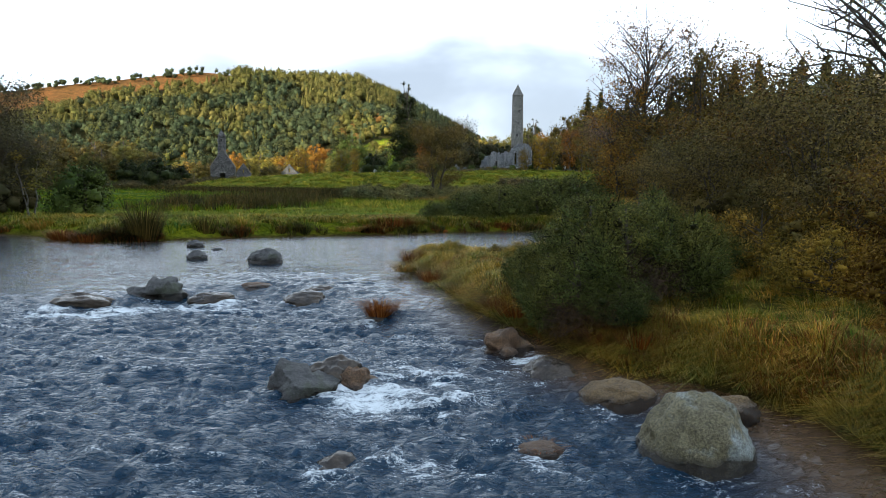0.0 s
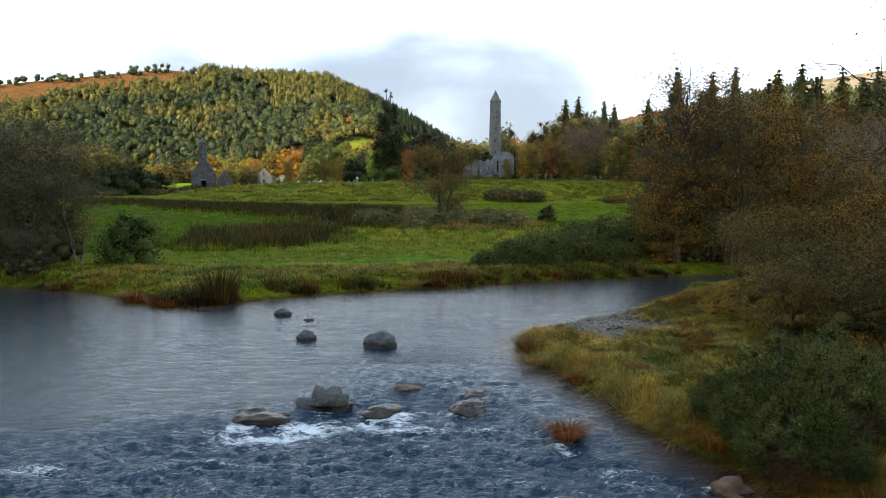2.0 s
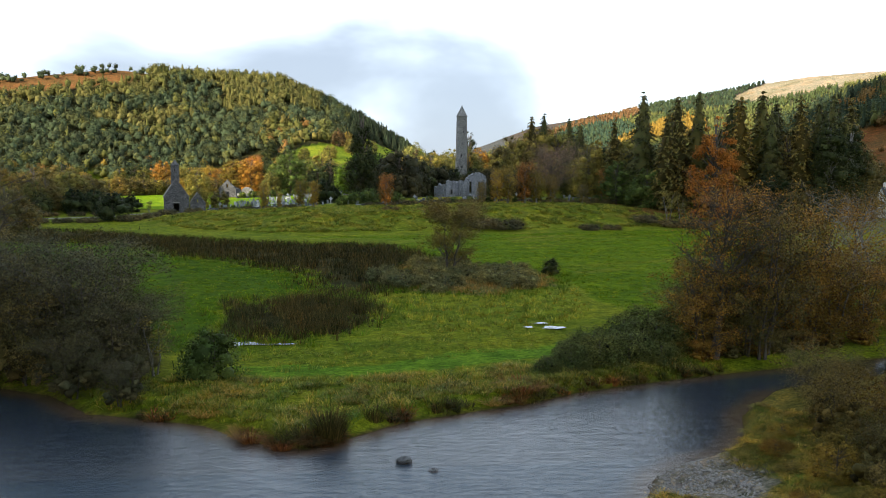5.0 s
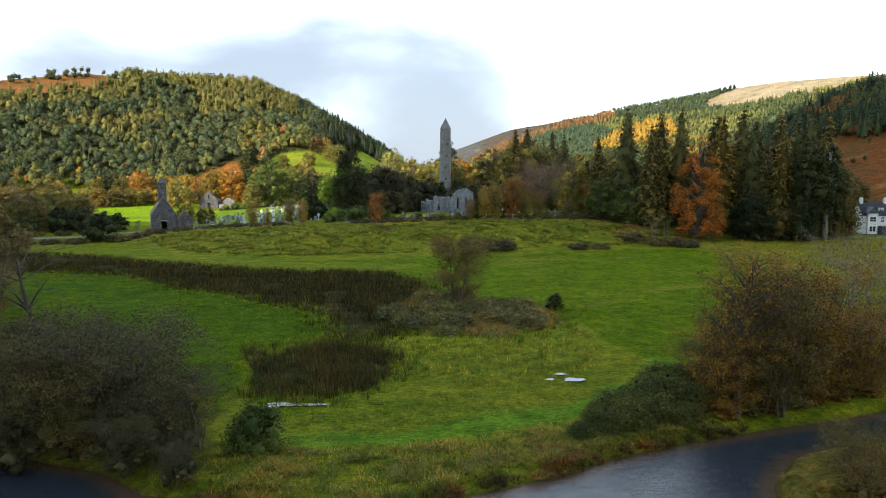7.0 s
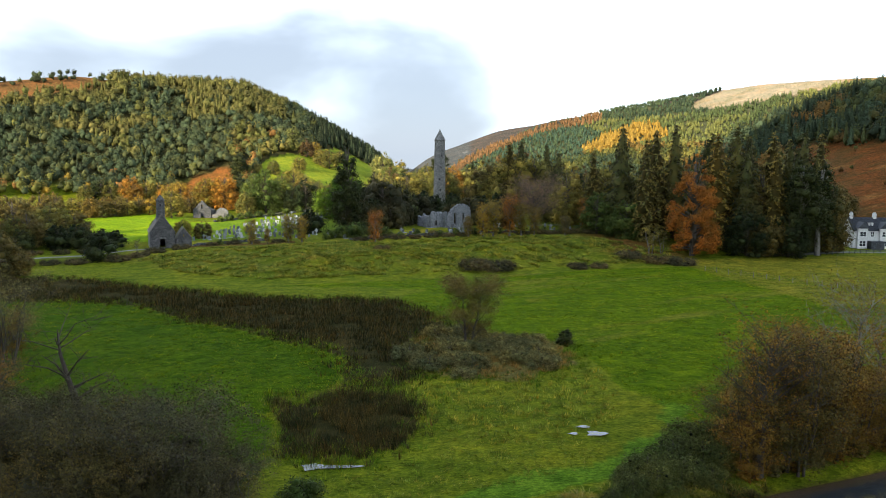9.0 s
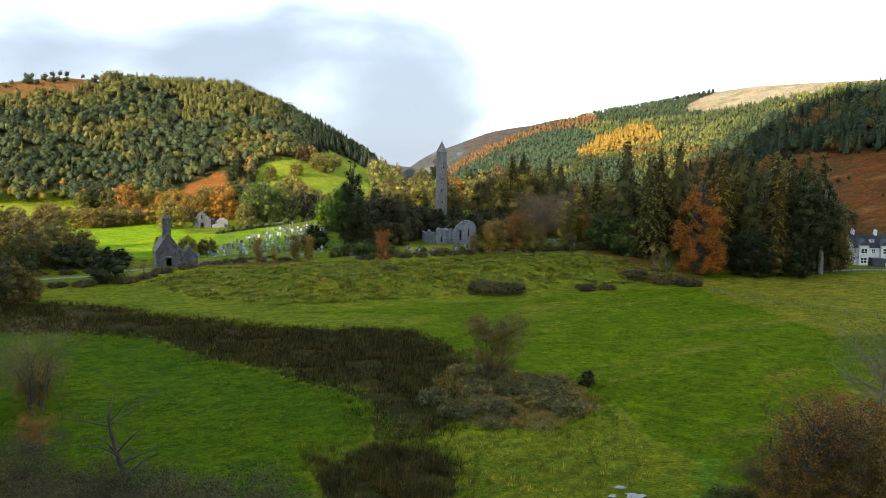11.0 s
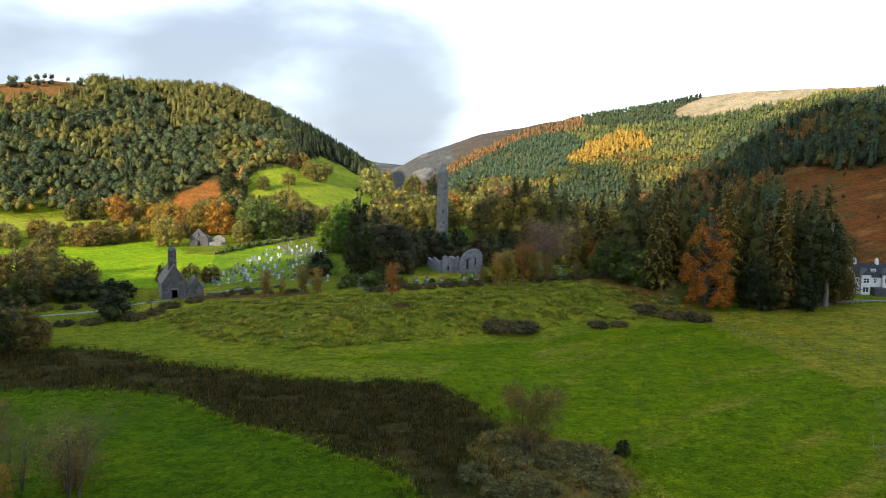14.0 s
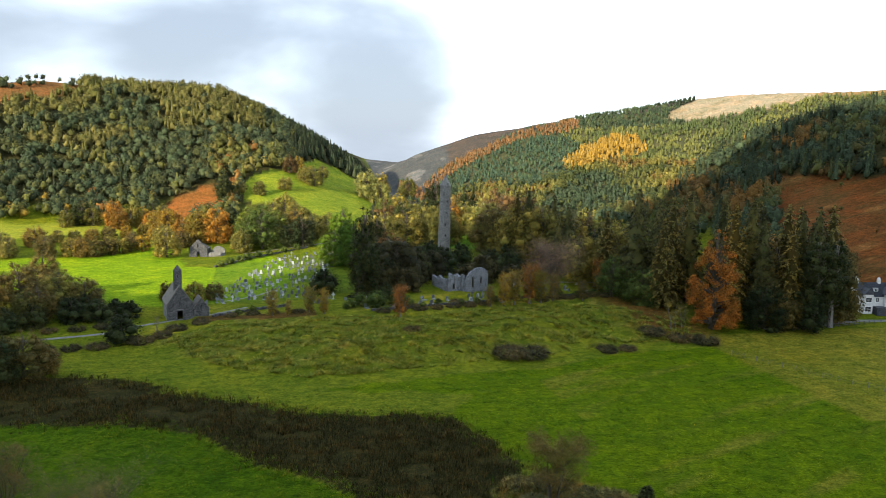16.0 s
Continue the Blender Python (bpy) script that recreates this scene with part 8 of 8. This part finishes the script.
    open_slope = (b > 34) & (z < 35)
    kind[open_slope], h[open_slope] = 1, r.uniform(1.6, 4.5, open_slope.sum())
    tint[open_slope] = mixed(r, open_slope.sum(), [OLIVE_T, RUST_T, PINE_T], [2, 3, 1])
    far_wood("dark_hill_wood", s, h, np.where(kind == 0, h * 0.40, h * 0.8), kind, tint, "dark spruce and rusty oak wood on the near hillside", 304, 70, 0.10, 2)
    # far plantations
    s = ring_spots(8.5, 46, 430, 800, 3.5, r)
    x, y = s.T
    b, q = polar(x, y)
    z = ground_height(x, y)
    band = np.array(RUST_BAND)
    lower, upper = np.interp(b, band[:, 0], band[:, 1]), np.interp(b, band[:, 0], band[:, 2])
    moor = (z > upper + 2 * fbm(x / 50, y / 50, 2)) & (b < 21.5 + fbm(x / 60, y / 60, 2)) | inside(x, y, CLEARFELL) | (z > curve(b, [(20, 74), (25, 85), (29.3, 95), (29.6, 74), (31.5, 78), (33, 84), (35.4, 90), (37, 95), (46, 98)]))
    keep = far_side(x, y) & ~moor & (z > 7)
    s, x, y, b, q, z, lower, upper = s[keep], x[keep], y[keep], b[keep], q[keep], z[keep], lower[keep], upper[keep]
    n = len(s)
    tint = mixed(r, n, [BLUE_T, (0.085, 0.118, 0.058)], [3, 2])
    pale = (b > 20.5 + 2 * fbm(x / 40, y / 40, 2)) & (z > 30)
    tint[pale] = stands(r, x[pale], y[pale], 30, [(0.105, 0.132, 0.05), (0.15, 0.165, 0.052), (0.20, 0.20, 0.06)])
    ridge = (b > 20.5) & (b < 29) & (z > 60 + 3 * fbm(x / 30, y / 30, 2) + 0.9 * (b - 20.5))
    tint[ridge] = mixed(r, ridge.sum(), [(0.060, 0.088, 0.05), (0.085, 0.11, 0.052)], [3, 2])
    dark = (b > 25) & (b < 29.6) & (z > 86)
    tint[dark] = mixed(r, dark.sum(), [SPRUCE_T, PINE_T], [3, 1])
    foot = (b > 11 + fbm(x / 60, y / 60, 2)) & (z < curve(b, [(11, 12), (16, 20), (20, 30), (26, 38), (40, 44)]) + 6 * fbm(x / 50, y / 50, 3))
    tint[foot] = stands(r, x[foot], y[foot], 30, [PINE_T, (0.095, 0.108, 0.036), (0.15, 0.145, 0.042), (0.23, 0.20, 0.05), (0.21, 0.135, 0.04)])
    is_r = (z > lower) & (z < upper) & (b < 21.5)
    tint[is_r] = mixed(r, is_r.sum(), [(0.27, 0.145, 0.065), (0.22, 0.12, 0.05)], [3, 1])
    gold = inside(x + 8 * fbm(x / 20, y / 20, 3), y + 8 * fbm(x / 20 + 7, y / 20, 3), GOLD_STAND)
    tint[gold] = mixed(r, gold.sum(), [(0.42, 0.25, 0.045), (0.36, 0.225, 0.05)], [2, 1])
    h = r.uniform(3.6, 5.2, n) * np.where(gold, 1.3, 1.0) * np.where(foot, 1.4, 1.0)
    far_wood("far_plantation", s, h, h * 0.78, np.where(foot & (r.random(n) < 0.7), 1, 0), tint, "ranks of larch and spruce plantation on the far hill", 305, 14, 0.2, 1)


build_woods()


# ---- puddles ----
def puddle(x, y, a, b, turn, seed):
    r = np.random.default_rng(seed)
    bm = bmesh.new()
    ring = [bm.verts.new((a * math.cos(t) * (1 + 0.3 * math.sin(3 * t + seed) + 0.12 * r.normal()), b * math.sin(t) * (1 + 0.25 * math.sin(2 * t + seed)), 0)) for t in np.linspace(0, 2 * math.pi, 29)[:-1]]
    hub = bm.verts.new((0, 0, 0.002))
    for p, q in zip(ring, ring[1:] + ring[:1]):
        bm.faces.new((hub, p, q))
    me = bpy.data.meshes.new("puddle")
    bm.to_mesh(me)
    bm.free()
    me.materials.append(PUDDLE)
    ob = new("puddle", me)
    ob.matrix_basis = pose(x, y, float(ground_height(np.array([x + a * 0.3, x - a * 0.3, x, x]), np.array([y, y, y + b * 0.3, y - b * 0.3])).max()) + 0.10, 0, 0, turn)
    tagged(ob, "shallow bright rain puddle lying in the meadow grass", "puddle", kind="structure")


def puddle_material():
    m, nt, bsdf, _ = nodes("puddle_water")
    bsdf.inputs["Base Color"].default_value = (0.03, 0.035, 0.03, 1)
    bsdf.inputs["Roughness"].default_value = 0.03
    return m


PUDDLE = puddle_material()
puddle(-25.5, 68.3, 0.9, 0.9, 0, 1)
puddle(-23.0, 68.0, 1.9, 0.45, -3, 2)
puddle(3.9, 72.3, 1.0, 0.75, 10, 3)
puddle(3.4, 74.6, 0.7, 0.35, 0, 4)
puddle(1.6, 72.6, 0.5, 0.3, 0, 5)


def shingle():
    """Pebbles and cobbles on the gravel bar, as one mass of separate stones."""
    r = np.random.default_rng(88)
    n = 2600
    x, y = r.normal(3.0, 1.9, n), r.normal(35.8, 2.0, n)
    g = ground_height(x, y)
    ok = (g > -0.12) & (g < 0.42)
    x, y, g = x[ok], y[ok], g[ok]
    n = len(x)
    size = 0.05 + 0.11 * r.random(n) ** 3
    base = np.array([(1, 0, 0), (-1, 0, 0), (0, 1, 0), (0, -1, 0), (0, 0, 0.7), (0, 0, -0.7)])
    faces = np.array([(0, 2, 4), (2, 1, 4), (1, 3, 4), (3, 0, 4), (2, 0, 5), (1, 2, 5), (3, 1, 5), (0, 3, 5)])
    v = base[None] * (size[:, None] * r.uniform(0.7, 1.3, (n, 6)))[..., None] + np.stack([x, y, g], 1)[:, None]
    f = faces[None] + (np.arange(n) * 6)[:, None, None]
    ob = mesh_object("shingle", v.reshape(-1, 3), f.reshape(-1, 3), GRAVEL, corners=3)
    tagged(ob, "grey-brown pebbles on the gravel bar", "gravel", kind="stuff")


shingle()
build_grass()
build_water(ROCKS_WET)
